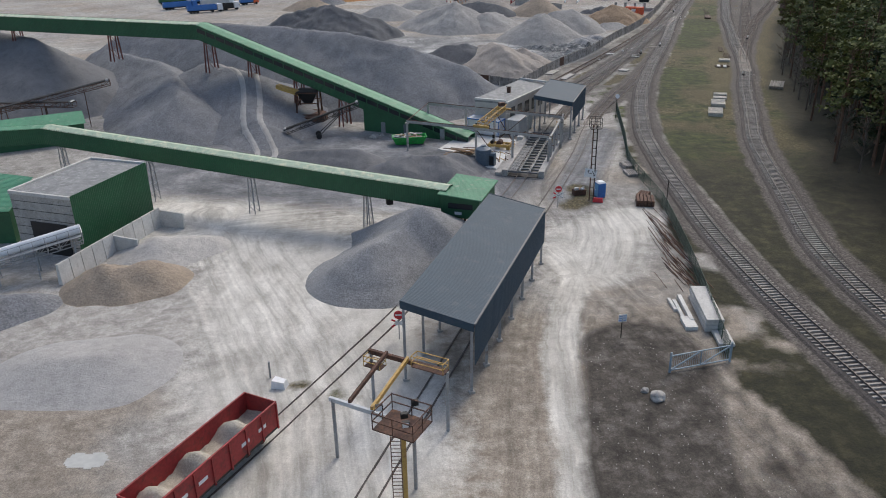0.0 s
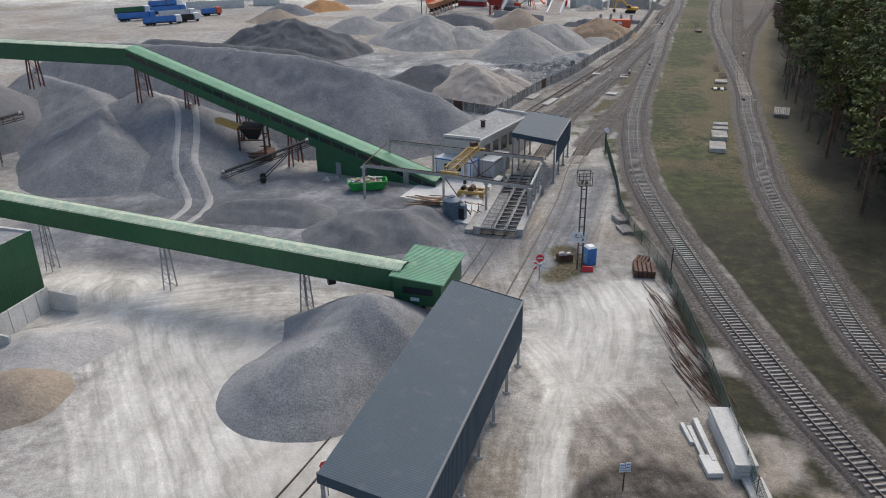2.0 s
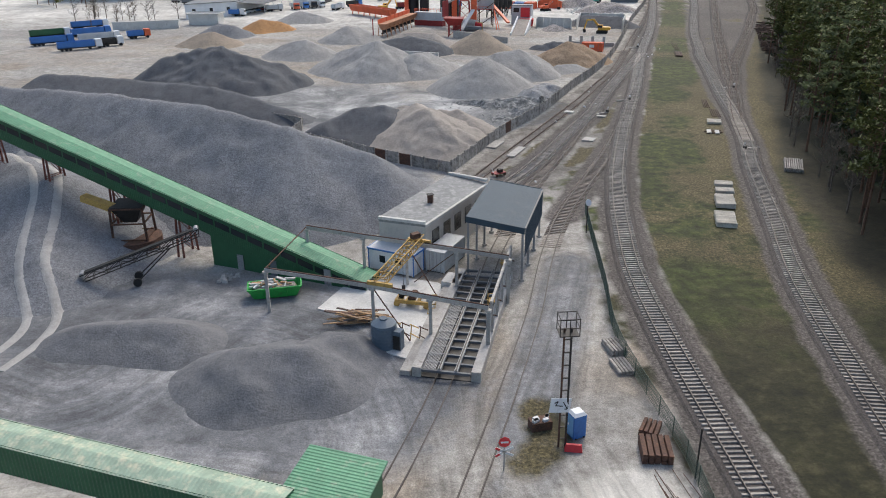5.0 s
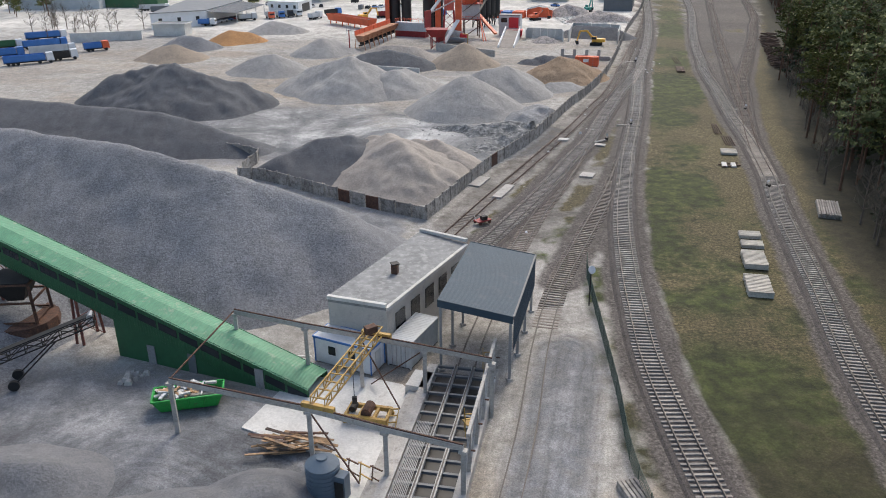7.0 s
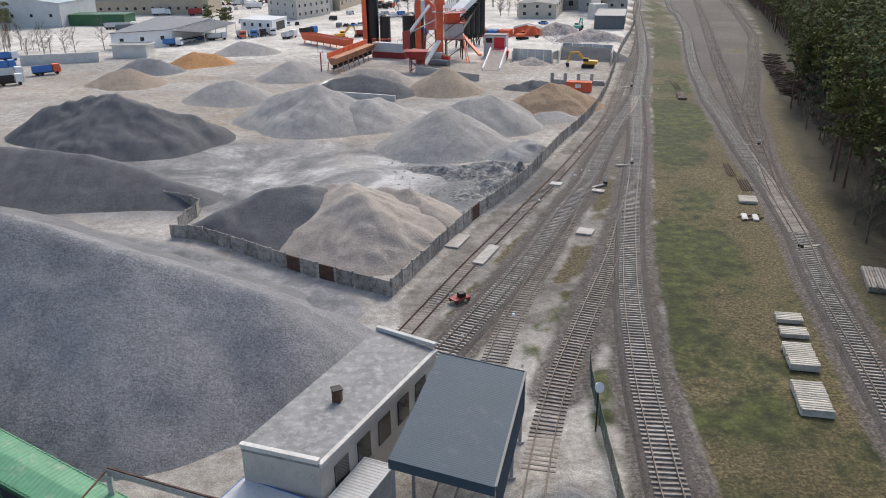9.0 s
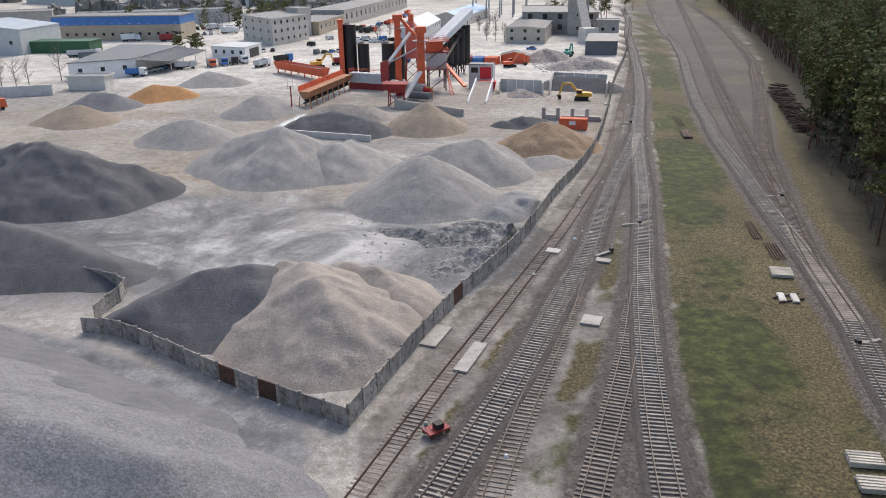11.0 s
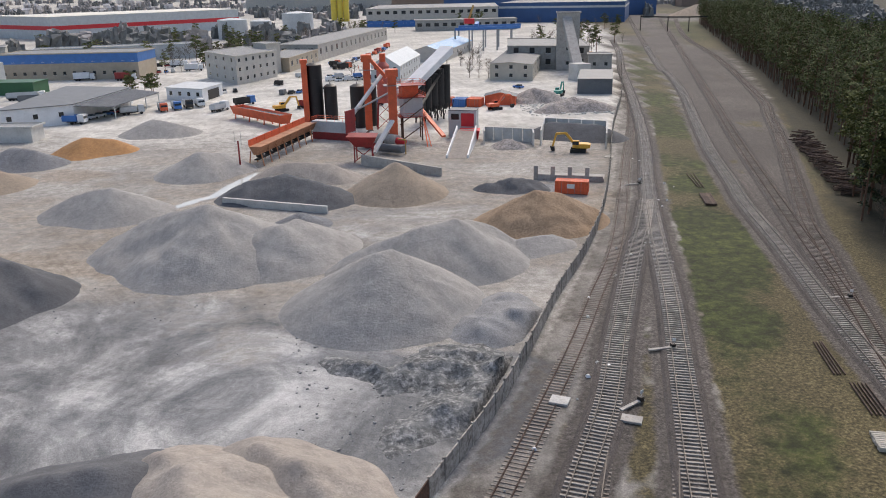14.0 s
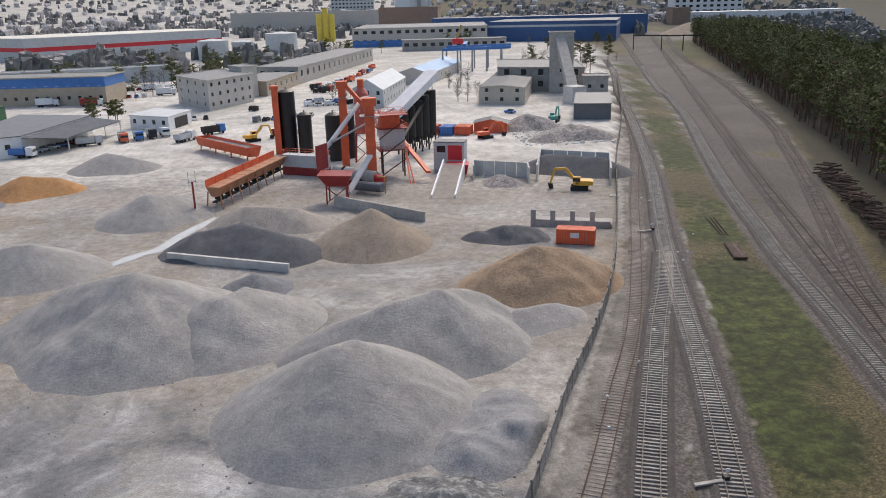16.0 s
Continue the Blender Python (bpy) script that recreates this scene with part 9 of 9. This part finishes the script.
# ---- town buildings ----
def building(name, quad, h, wall, roof, label, storeys=0, bays=(), ridge=0.0, band=None, parapet=True, win=(1.4, 1.5), group="", category="building"):
    """Walls from a plan of four corners, a flat or gabled roof, and framed window openings on the faces named in bays."""
    Q = [Vector((x, y, 0)) for x, y in quad]
    c = sum(Q, Vector()) / 4
    ob = thing(name, (c.x, c.y, 0), label, category, group)
    up = Vector((0, 0, h))
    part("wall", Shape().hexa([p + Vector((0, 0, -0.3)) for p in Q], [p + up for p in Q]), wall, ob)
    R = [p + (p - c).normalized() * 0.5 for p in Q]
    if ridge:
        a, b = (R[0] + R[1]) / 2 + up + Vector((0, 0, ridge)), (R[3] + R[2]) / 2 + up + Vector((0, 0, ridge))
        part("roof", Shape().ribbed(R[0] + up, a, b, R[3] + up, 0.8, 0.05), roof, ob)
        part("roof", Shape().ribbed(a, R[1] + up, R[2] + up, b, 0.8, 0.05), roof, ob)
        for p, q, r in ((Q[0], Q[1], (Q[0] + Q[1]) / 2), (Q[3], Q[2], (Q[3] + Q[2]) / 2)):
            s = Shape()
            s.v = [tuple(p + up), tuple(q + up), tuple(r + up + Vector((0, 0, ridge)))]
            s.f = [(0, 1, 2)]
            part("gable", s, wall, ob)
    else:
        part("roof", Shape().hexa([p + up for p in R], [p + up + Vector((0, 0, 0.25)) for p in R]), roof, ob)
        if parapet:
            for i in range(4):
                part("parapet", Shape().beam(R[i] + up + Vector((0, 0, 0.3)), R[(i + 1) % 4] + up + Vector((0, 0, 0.3)), 0.35, 0.5), wall, ob)
    if band:
        for z0, z1, m in band:
            for i in range(4):
                p, q = Q[i], Q[(i + 1) % 4]
                d, s = frame_of(p, q)
                o = -s * 0.08
                part("colour_band", Shape().hexa([p + o + Vector((0, 0, z0)), q + o + Vector((0, 0, z0)), q + Vector((0, 0, z0)), p + Vector((0, 0, z0))], [p + o + Vector((0, 0, z1)), q + o + Vector((0, 0, z1)), q + Vector((0, 0, z1)), p + Vector((0, 0, z1))]), m, ob)
    for face, n in bays:
        p, q = Q[face], Q[(face + 1) % 4]
        d, s = frame_of(p, q)
        L = (q - p).length
        for st in range(storeys):
            z = (st + 0.42) * h / max(storeys, 1)
            for i in range(n):
                x = p + d * (L * (i + 0.5) / n)
                hw = d * win[0] / 2
                r = [x - hw - s * 0.04, x + hw - s * 0.04, x + hw, x - hw]
                w = part("window", Shape().hexa([k + Vector((0, 0, z)) for k in r], [k + Vector((0, 0, z + win[1])) for k in r]), GLASS_DARK, ob)
                part("sill", Shape().beam(x - hw * 1.1 - s * 0.08 + Vector((0, 0, z - 0.06)), x + hw * 1.1 - s * 0.08 + Vector((0, 0, z - 0.06)), 0.14, 0.1), WHITE, w)
    return ob


building("office_block", [(-37.6, 538), (-19.8, 505.5), (-4.7, 533.7), (-22.5, 566)], 11.8, BRICK, BITUMEN, "three-storey pale grey brick office block", 3, ((0, 4), (1, 6)))
building("stair_tower", [(-17, 556), (-10, 544), (-4, 552), (-11, 564)], 14.0, BRICK, BITUMEN, "pale brick roof tower behind the office block", 0)
building("wash_hall", [(-41.4, 464.4), (-26.5, 454.7), (-21.7, 472.3), (-36.6, 481)], 4.6, WHITE, PALE_GREY, "low white wash hall with an open drive-through", 1, ((0, 4),), parapet=False)
# The hall is solid; this black slab paints the shade of its drive-through.
solid("opening_shade", Shape().beam((-25.2, 459.4, 1.9), (-22.6, 469, 1.9), 0.2, 3.6), BLACK, (-24, 464, 0), "black slab for the shade inside the wash hall's drive-through", "opening", kind="structure")
building("truck_hall", [(-80, 405), (-60, 414.5), (-52, 456), (-78, 466)], 6.0, WHITE, MID_GREY, "white sheet truck hall with a dark grey roof", 1, ((0, 3),), parapet=False)


def lean_to():
    ob = thing("truck_shelter", (-50, 434, 0), "open grey sheet shelter on thin posts", "shelter")
    q = [Vector(p) for p in ((-59.8, 414.5, 5.6), (-49, 418.5, 4.4), (-41.5, 453, 4.4), (-52, 456, 5.6))]
    part("roof", Shape().ribbed(*q, 0.6, 0.05).hexa([p - Vector((0, 0, 0.2)) for p in q], [p - Vector((0, 0, 0.02)) for p in q]), MID_GREY, ob)
    for t in (0.03, 0.35, 0.67, 0.97):
        p = q[1].lerp(q[2], t)
        part("post", Shape().beam((p.x, p.y, -0.1), p, 0.25), PALE_GREY, ob)


lean_to()
building("depot", [(-135, 552), (-70, 545.6), (-67, 570), (-132, 577)], 12.0, TAN_WALL, BITUMEN, "tan brick depot with a bright blue upper band", 2, ((0, 14),), band=((7.8, 12.2, BLUE),))
building("warehouse", [(-220, 884), (-76, 1001), (-120, 1075), (-300, 960)], 19.0, PALE_GREY, CREAM, "huge pale warehouse with a red stripe", 0, (), band=((8.0, 11.5, BRIGHT_RED),), parapet=False)
building("workshop", [(0, 552), (12.8, 604.7), (-4, 612), (-16, 560)], 6.5, TAN_WALL, BITUMEN, "long low tan brick workshop with gates", 1, ((0, 6),), win=(2.6, 2.4))
building("workshop_hall", [(12.8, 604.7), (60.8, 766.7), (38, 776), (-10, 614)], 8.8, CONCRETE, BITUMEN, "long grey concrete workshop hall", 1, ((0, 16), (3, 3)), win=(3.0, 3.4))
building("gable_house", [(38, 500), (50, 492), (64, 545), (52, 553)], 7.2, PALE_GREY, PALE_BLUE, "grey house with a pale metal gable roof", 2, ((0, 3), (1, 8)), ridge=4.0)
building("blue_roof_hall", [(62, 584), (80, 578), (108, 655), (90, 662)], 5.6, BRICK, SKY_BLUE, "low pale hall with a bright blue gable roof", 1, ((1, 8),), ridge=3.0)
building("brick_house", [(88.8, 491.4), (105.8, 483), (128, 552), (111, 560)], 7.0, BRICK_PALE, MID_GREY, "two-storey pale brick house with a grey roof", 2, ((0, 3), (1, 6)), ridge=0.8, parapet=False)
building("mill_building", [(106, 535), (142, 520), (152, 570), (116, 585)], 10.5, CONCRETE, BITUMEN, "grey concrete mill building", 2, ((0, 5),), win=(2.4, 2.6))
building("mill_tower", [(126, 520), (136, 517), (138.5, 527), (128.5, 530)], 26.0, CONCRETE, BITUMEN, "tall grey concrete mill tower", 4, ((0, 1),))
solid("inclined_gallery", Shape().beam((126.5, 484, 2.5), (130.5, 521, 24.0), 4.2, 3.2), CONCRETE, (128, 500, 0), "steep grey concrete conveyor gallery on the tower", "conveyor gallery")
solid("gallery_foot", Shape().box((126, 482, 3.4), (6.5, 7, 7.0), 15), CONCRETE_PALE, (126, 482, 0), "pale concrete foot building of the gallery", "building")
building("dark_shed", [(112.4, 439), (124.6, 435.4), (135, 466), (122.8, 470)], 5.4, MID_GREY, MID_GREY, "dark grey sheet shed beside the tracks", 0, parapet=False)
building("small_block", [(137, 505), (147, 502), (150, 512), (140, 515)], 8.0, CONCRETE, BITUMEN, "small grey concrete transformer house", 1, ((0, 2),))
building("orange_hut", [(74, 421), (84, 417), (86, 424), (76, 428)], 3.0, ORANGE, MID_GREY, "small orange hut with a dark gable roof", 0, ridge=1.4)
building("site_box", [(139, 548), (151, 545), (153, 551), (141, 554)], 5.0, YELLOW_M, YELLOW_M, "yellow and blue container stack beside the track", 0, band=((0, 2.4, BLUE),))
building("factory_hall", [(52, 955), (182, 948), (205, 1090), (75, 1100)], 17.0, BRICK, BITUMEN, "long grey factory hall with a blue base", 2, ((0, 16),), band=((0, 6.0, BLUE),), win=(4, 3))
building("factory_hall", [(92, 868), (182, 862), (184, 885), (94, 892)], 9.0, CONCRETE, BITUMEN, "low concrete factory hall", 1, ((0, 12),), win=(4, 3))
building("blue_factory", [(190, 985), (308, 936), (350, 1040), (232, 1090)], 19.0, BLUE_DARK, BITUMEN, "large dark blue factory building", 0, (), band=((14, 16, PALE_GREY),))
building("blue_factory", [(150, 1120), (400, 1085), (415, 1150), (165, 1190)], 21.0, BLUE_DARK, BITUMEN, "long dark blue factory hall behind the others", 0)
building("works_block", [(95, 1230), (170, 1215), (185, 1290), (110, 1305)], 34.0, BRICK_BROWN, BITUMEN, "brown brick works block", 0)
building("long_store", [(-120, 1480), (110, 1440), (120, 1500), (-110, 1540)], 30.0, BRICK, CREAM, "long pale store hall with a light roof", 0)
building("apartment_block", [(40, 2300), (150, 2290), (152, 2320), (42, 2330)], 62.0, PALE_GREY, BITUMEN, "pale distant apartment block", 7, ((0, 12),), win=(5, 3.5))
building("tower_block", [(205, 2300), (262, 2296), (264, 2340), (207, 2344)], 100.0, WHITE, BITUMEN, "white distant tower block", 0)
for k in range(4):
    solid("grain_silo", Shape().tube((186 + k * 9, 1655 + (k % 2) * 10, 0), (186 + k * 9, 1655 + (k % 2) * 10, 62), 6.5, n=20), PALE_GREY, (186 + k * 9, 1655, 0), "tall pale concrete silo in the distance", "silo", "distant silos")
for k in range(3):
    solid("yellow_silo", Shape().tube((20 + k * 7, 1105, 0), (20 + k * 7, 1105, 30 + 6 * (k == 1)), 3.4, n=16), YELLOW_S, (20 + k * 7, 1105, 0), "bright yellow storage silo", "silo", "yellow silos")
building("yellow_store", [(351, 817), (369, 826), (374, 860), (356, 852)], 13.0, YELLOW_S, BITUMEN, "yellow and brick store beside the forest", 0, band=((0, 12, BRICK_BROWN),))
building("far_office", [(640, 1560), (760, 1540), (766, 1580), (646, 1600)], 34.0, WHITE, BITUMEN, "white distant office building", 4, ((0, 10),), win=(6, 4))
building("far_store", [(560, 1330), (800, 1290), (810, 1350), (570, 1390)], 16.0, WHITE, PALE_GREY, "low white distant store", 0)
building("orange_store", [(520, 1290), (545, 1285), (550, 1320), (525, 1325)], 24.0, BRICK_BROWN, BITUMEN, "orange brick distant store", 0)
for k, (x, y, r, h) in enumerate(((-62, 838, 12, 15), (-12, 905, 14, 17), (-40, 850, 9, 13))):
    solid("storage_tank", Shape().tube((x, y, 0), (x, y, h), r, n=28).tube((x, y, h), (x, y, h + 1.5), r, 1.0, 28), PALE_GREY, (x, y, 0), "pale round storage tank", "tank", "storage tanks")
building("green_depot", [(-140, 500), (-100, 494), (-98, 506), (-138, 512)], 5.0, GREEN_WALL, GREEN_WALL, "low dark green depot", 0, parapet=False)
building("blue_hall", [(-175, 500), (-128, 492), (-122, 525), (-170, 533)], 11, PALE_GREY, PALE_BLUE, "pale hall with a light blue gable roof", 1, ((0, 5),), ridge=3.0)
building("depot_store", [(-150, 640), (-60, 660), (-64, 676), (-154, 656)], 8, PALE_GREY, BITUMEN, "pale depot store behind the blue building", 0)
building("depot_store", [(-230, 620), (-165, 640), (-172, 662), (-237, 642)], 10, CONCRETE, BITUMEN, "grey depot store behind the blue building", 0)
building("gas_wall", [(-100, 372), (-76, 376), (-76, 377), (-100, 373)], 3.0, CONCRETE_PALE, CONCRETE_PALE, "pale concrete store wall beside the trucks", 0, parapet=False)
building("yard_block", [(-74, 385), (-62, 383), (-61, 390), (-73, 392)], 4.0, CONCRETE_PALE, BITUMEN, "pale concrete hut beside the lorry park", 0)


def craneway():
    ob = thing("blue_craneway", (110, 645, 0), "blue steel open craneway with lattice columns", "craneway")
    for row in (0, 1):
        P = [Vector((95 + i * 9 + row * 6, 640 + i * 1.5 + row * 26, 0)) for i in range(5)]
        for p in P:
            part("column", Shape().beam(p, p + Vector((0, 0, 13)), 0.9), STEEL, ob)
        part("runway", Shape().beam(P[0] + Vector((0, 0, 13.5)), P[-1] + Vector((6, 1, 13.5)), 1.2, 1.6), BLUE, ob)
    part("bridge", Shape().beam((108, 640, 15.5), (114, 670, 15.5), 2.2, 1.8), BLUE, ob)
    part("crane_cab", Shape().box((104, 642, 18), (6, 4, 3)), BRIGHT_RED, ob)
    part("jib", Shape().beam((103, 642, 17), (107, 644, 27), 0.9), YELLOW, ob)


craneway()


def portal():
    ob = thing("catenary_portal", (298, 770, 0), "dark steel portal frame across the railway", "portal")
    P = [Vector(p) for p in ((270, 792, 0), (285, 772, 0), (299, 764, 0), (322, 765, 0))]
    for p in P:
        part("mast", Shape().beam(p, p + Vector((0, 0, 12)), 0.6), DARK_STEEL, ob)
    for a, b in zip(P[:-1], P[1:]):
        part("cross_beam", Shape().beam(a + Vector((0, 0, 11.2)), b + Vector((0, 0, 11.2)), 0.6, 1.0), DARK_STEEL, ob)


portal()
heap("gravel_mound", [(425, 1030, 12), (450, 1034, 11)], G_TAN, "pinkish far gravel heap beside the railway", 0.4, 3.0, 0.4, 95)


# ---- trees of the town and distant woods ----
def town_trees():
    rng = random.Random(77)
    kinds = [tree_master("bare_tree", bare_shapes(400 + i, 8 + 2 * i), (BARE, TWIGS), ("trunk", "crown"), "leafless brown tree in the works yard", "tree") for i in range(2)]
    kinds += [tree_master("pine_tree", pine_shapes(410 + i, 9 + 3 * i), (TRUNK, NEEDLES), ("trunk", "crown"), "dark green pine among the buildings", "tree") for i in range(2)]
    spots = []
    for x0, y0, r, n, ks in ((86, 500, 6, 6, (0, 1)), (91, 560, 8, 6, (0, 1)), (-55, 478, 8, 5, (2, 3)), (-105, 640, 45, 16, (0, 1, 2)), (-60, 660, 30, 14, (0, 1, 3)), (155, 600, 16, 12, (1, 2, 3)), (190, 700, 30, 14, (0, 2, 3)), (45, 860, 30, 12, (0, 1, 3)), (150, 905, 25, 8, (2, 3)), (-120, 410, 14, 8, (0, 1)), (-98, 395, 16, 8, (0, 1)), (30, 520, 8, 3, (0,)), (-160, 480, 20, 8, (2, 3)), (240, 830, 40, 14, (0, 1, 2, 3)), (-85, 600, 40, 18, (0, 1, 2, 3)), (-30, 620, 20, 10, (0, 1, 3)), (-20, 700, 30, 16, (0, 1, 3)), (-130, 700, 60, 20, (0, 1, 2, 3)), (20, 800, 30, 14, (0, 1)), (-60, 800, 50, 18, (0, 1, 3)), (165, 640, 20, 12, (0, 1, 2)), (17, 178, 1.5, 0, (0,))):
        spots += [(x0 + rng.uniform(-r, r), y0 + rng.uniform(-r, r), rng.choice(ks)) for _ in range(n)]
    used = set()
    for x, y, k in spots:
        a, s = rng.uniform(0, 360), rng.uniform(0.75, 1.2)
        if k in used:
            o = copy_thing(kinds[k], pose(x, y, 0, 0, 0, a))
        else:
            used.add(k)
            o = kinds[k]
            o.matrix_basis = pose(x, y, 0, 0, 0, a)
        o.scale = (s, s, s)
    far_g, far_b, far_h = Shape(), Shape(), Shape()

    def lump(dst, x, y, z, r, h):
        for _ in range(5):
            px, py = x + rng.uniform(-r, r), y + rng.uniform(-r, r)
            hh, rr, a = h * rng.uniform(0.6, 1.1), r * rng.uniform(0.5, 0.9), rng.uniform(0, 6.28)
            n0 = len(dst.v)
            dst.v += [(px + rr * math.cos(a + q), py + rr * math.sin(a + q), z - 1) for q in (0, 1.57, 3.14, 4.71)]
            dst.v += [(px + rr * 0.7 * math.cos(a + q + 0.6), py + rr * 0.7 * math.sin(a + q + 0.6), z + hh * rng.uniform(0.6, 1.0)) for q in (0, 1.57, 3.14, 4.71)]
            dst.f += [(n0, n0 + 1, n0 + 5, n0 + 4), (n0 + 1, n0 + 2, n0 + 6, n0 + 5), (n0 + 2, n0 + 3, n0 + 7, n0 + 6), (n0 + 3, n0, n0 + 4, n0 + 7), (n0 + 4, n0 + 5, n0 + 6, n0 + 7)]

    for _ in range(5200):
        y = 700 + 3300 * rng.random() ** 1.6
        x = rng.uniform(-0.75, 0.62) * y
        if x > 0.36 * y and y < 1300 and x < 0.45 * y:
            continue
        if y < 1180 and (-310 < x < 360):
            if not (y < 880 and -200 < x < 30) or rng.random() < 0.5:
                continue
        z = float(ground_height(np.array([x]), np.array([y]))[0])
        q = rng.random()
        if q < 0.2 and y > 1500:
            w, d, h = rng.uniform(6, 16), rng.uniform(6, 12), rng.uniform(5, 10)
            far_h.box((x, y, z + h / 2), (w, d, h), rng.uniform(0, 90))
            far_h.hexa([(x - w / 2, y - d / 2, z + h), (x + w / 2, y - d / 2, z + h), (x + w / 2, y + d / 2, z + h), (x - w / 2, y + d / 2, z + h)], [(x - w / 2, y - 0.2, z + h + 3), (x + w / 2, y - 0.2, z + h + 3), (x + w / 2, y + 0.2, z + h + 3), (x - w / 2, y + 0.2, z + h + 3)])
        else:
            lump(far_g if q < 0.55 or x > 0.45 * y else far_b, x, y, z, rng.uniform(3, 8), rng.uniform(6, 15))
    # Far woods and houses carry the haze in their materials.
    solid("distant_woods", far_g, HAZY_GREEN, (0, 1500, 0), "distant conifer woods on low hills, greyed by haze in the colour", "woods", kind="stuff")
    solid("distant_thicket", far_b, HAZY_BROWN, (0, 1500, 0), "grey-brown leafless thickets on low hills, paled by haze in the colour", "woods", kind="stuff")
    solid("distant_houses", far_h, HAZY_HOUSE, (0, 2000, 0), "small distant houses among trees, paled by haze in the colour", "houses", kind="stuff")


town_trees()


# ---- puddles and loose stones ----
# The pale base colour paints the sky's glare onto the water.
WATER = surface("water_with_sky_glare", (0.45, 0.45, 0.42), 0.9, 1.1, 2, 0.3, 0.06, 0.0, 0.02, 0.01)


def puddle(pts, r, seed):
    """A thin sheet of water with a ragged shore in its hollow."""
    lo, hi = np.min(pts, axis=0) - r - 1, np.max(pts, axis=0) + r + 1
    X, Y = np.meshgrid(np.arange(lo[0], hi[0], 0.2), np.arange(lo[1], hi[1], 0.2))
    wet = polyline_distance(X, Y, pts) + 0.45 * waves(X, Y, 2.2, seed) < r
    shape, ids = Shape(), {}
    for j, i in zip(*np.nonzero(wet)):
        quad = []
        for a, b in ((0, 0), (1, 0), (1, 1), (0, 1)):
            key = (i + a, j + b)
            if key not in ids:
                ids[key] = len(shape.v)
                shape.v.append((lo[0] + 0.2 * key[0], lo[1] + 0.2 * key[1], -0.085))
            quad.append(ids[key])
        shape.f.append(tuple(quad))
    solid("puddle", shape, WATER, (*pts[0], -0.085), "shallow puddle on the muddy yard, sky glare in its colour", "puddle", "puddles", "structure")


for n, (pts, r) in enumerate(PUDDLES):
    puddle(pts, r, 60 + n)


def loose_stones(region, n, sizes, mat, label, seed, keep=None):
    rng = random.Random(seed)
    (x0, y0), (x1, y1) = region
    shape = Shape()
    while n:
        x, y = rng.uniform(x0, x1), rng.uniform(y0, y1)
        if keep and not keep(x, y):
            continue
        n -= 1
        r, z = rng.uniform(*sizes) * rng.uniform(0.5, 1.0), float(ground_height(np.array([x]), np.array([y]))[0])
        k = len(shape.v)
        a0 = rng.uniform(0, 6)
        ring = [(x + r * rng.uniform(0.7, 1.2) * math.cos(a0 + q * 1.257), y + r * rng.uniform(0.7, 1.2) * math.sin(a0 + q * 1.257)) for q in range(5)]
        shape.v += [(p, q, z - 0.05) for p, q in ring] + [(x + (p - x) * 0.75, y + (q - y) * 0.75, z + r * rng.uniform(0.35, 0.7)) for p, q in ring]
        shape.f += [(k + q, k + (q + 1) % 5, k + 5 + (q + 1) % 5, k + 5 + q) for q in range(5)] + [tuple(range(k + 5, k + 10))]
    solid("loose_stones", shape, mat, ((x0 + x1) / 2, (y0 + y1) / 2, 0), label, "stones", kind="stuff")


loose_stones(((11.5, 36), (25, 66)), 420, (0.03, 0.10), CONCRETE, "scattered pale stones on dark churned soil", 71, lambda x, y: x < 27 - 0.28 * (y - 44))
loose_stones(((18, 206), (46, 240)), 260, (0.08, 0.3), G_GREY, "broken stone and concrete lumps by the yard wall", 72, lambda x, y: x < 16 + 0.515 * (y - 179))
loose_stones(((-24, 236), (20, 262)), 140, (0.08, 0.2), G_DARK, "dark stones spilled over the pale slurry", 73)
loose_stones(((84, 392), (112, 432)), 500, (0.2, 0.7), CONCRETE_PALE, "broken concrete blocks of the rubble ground", 74)
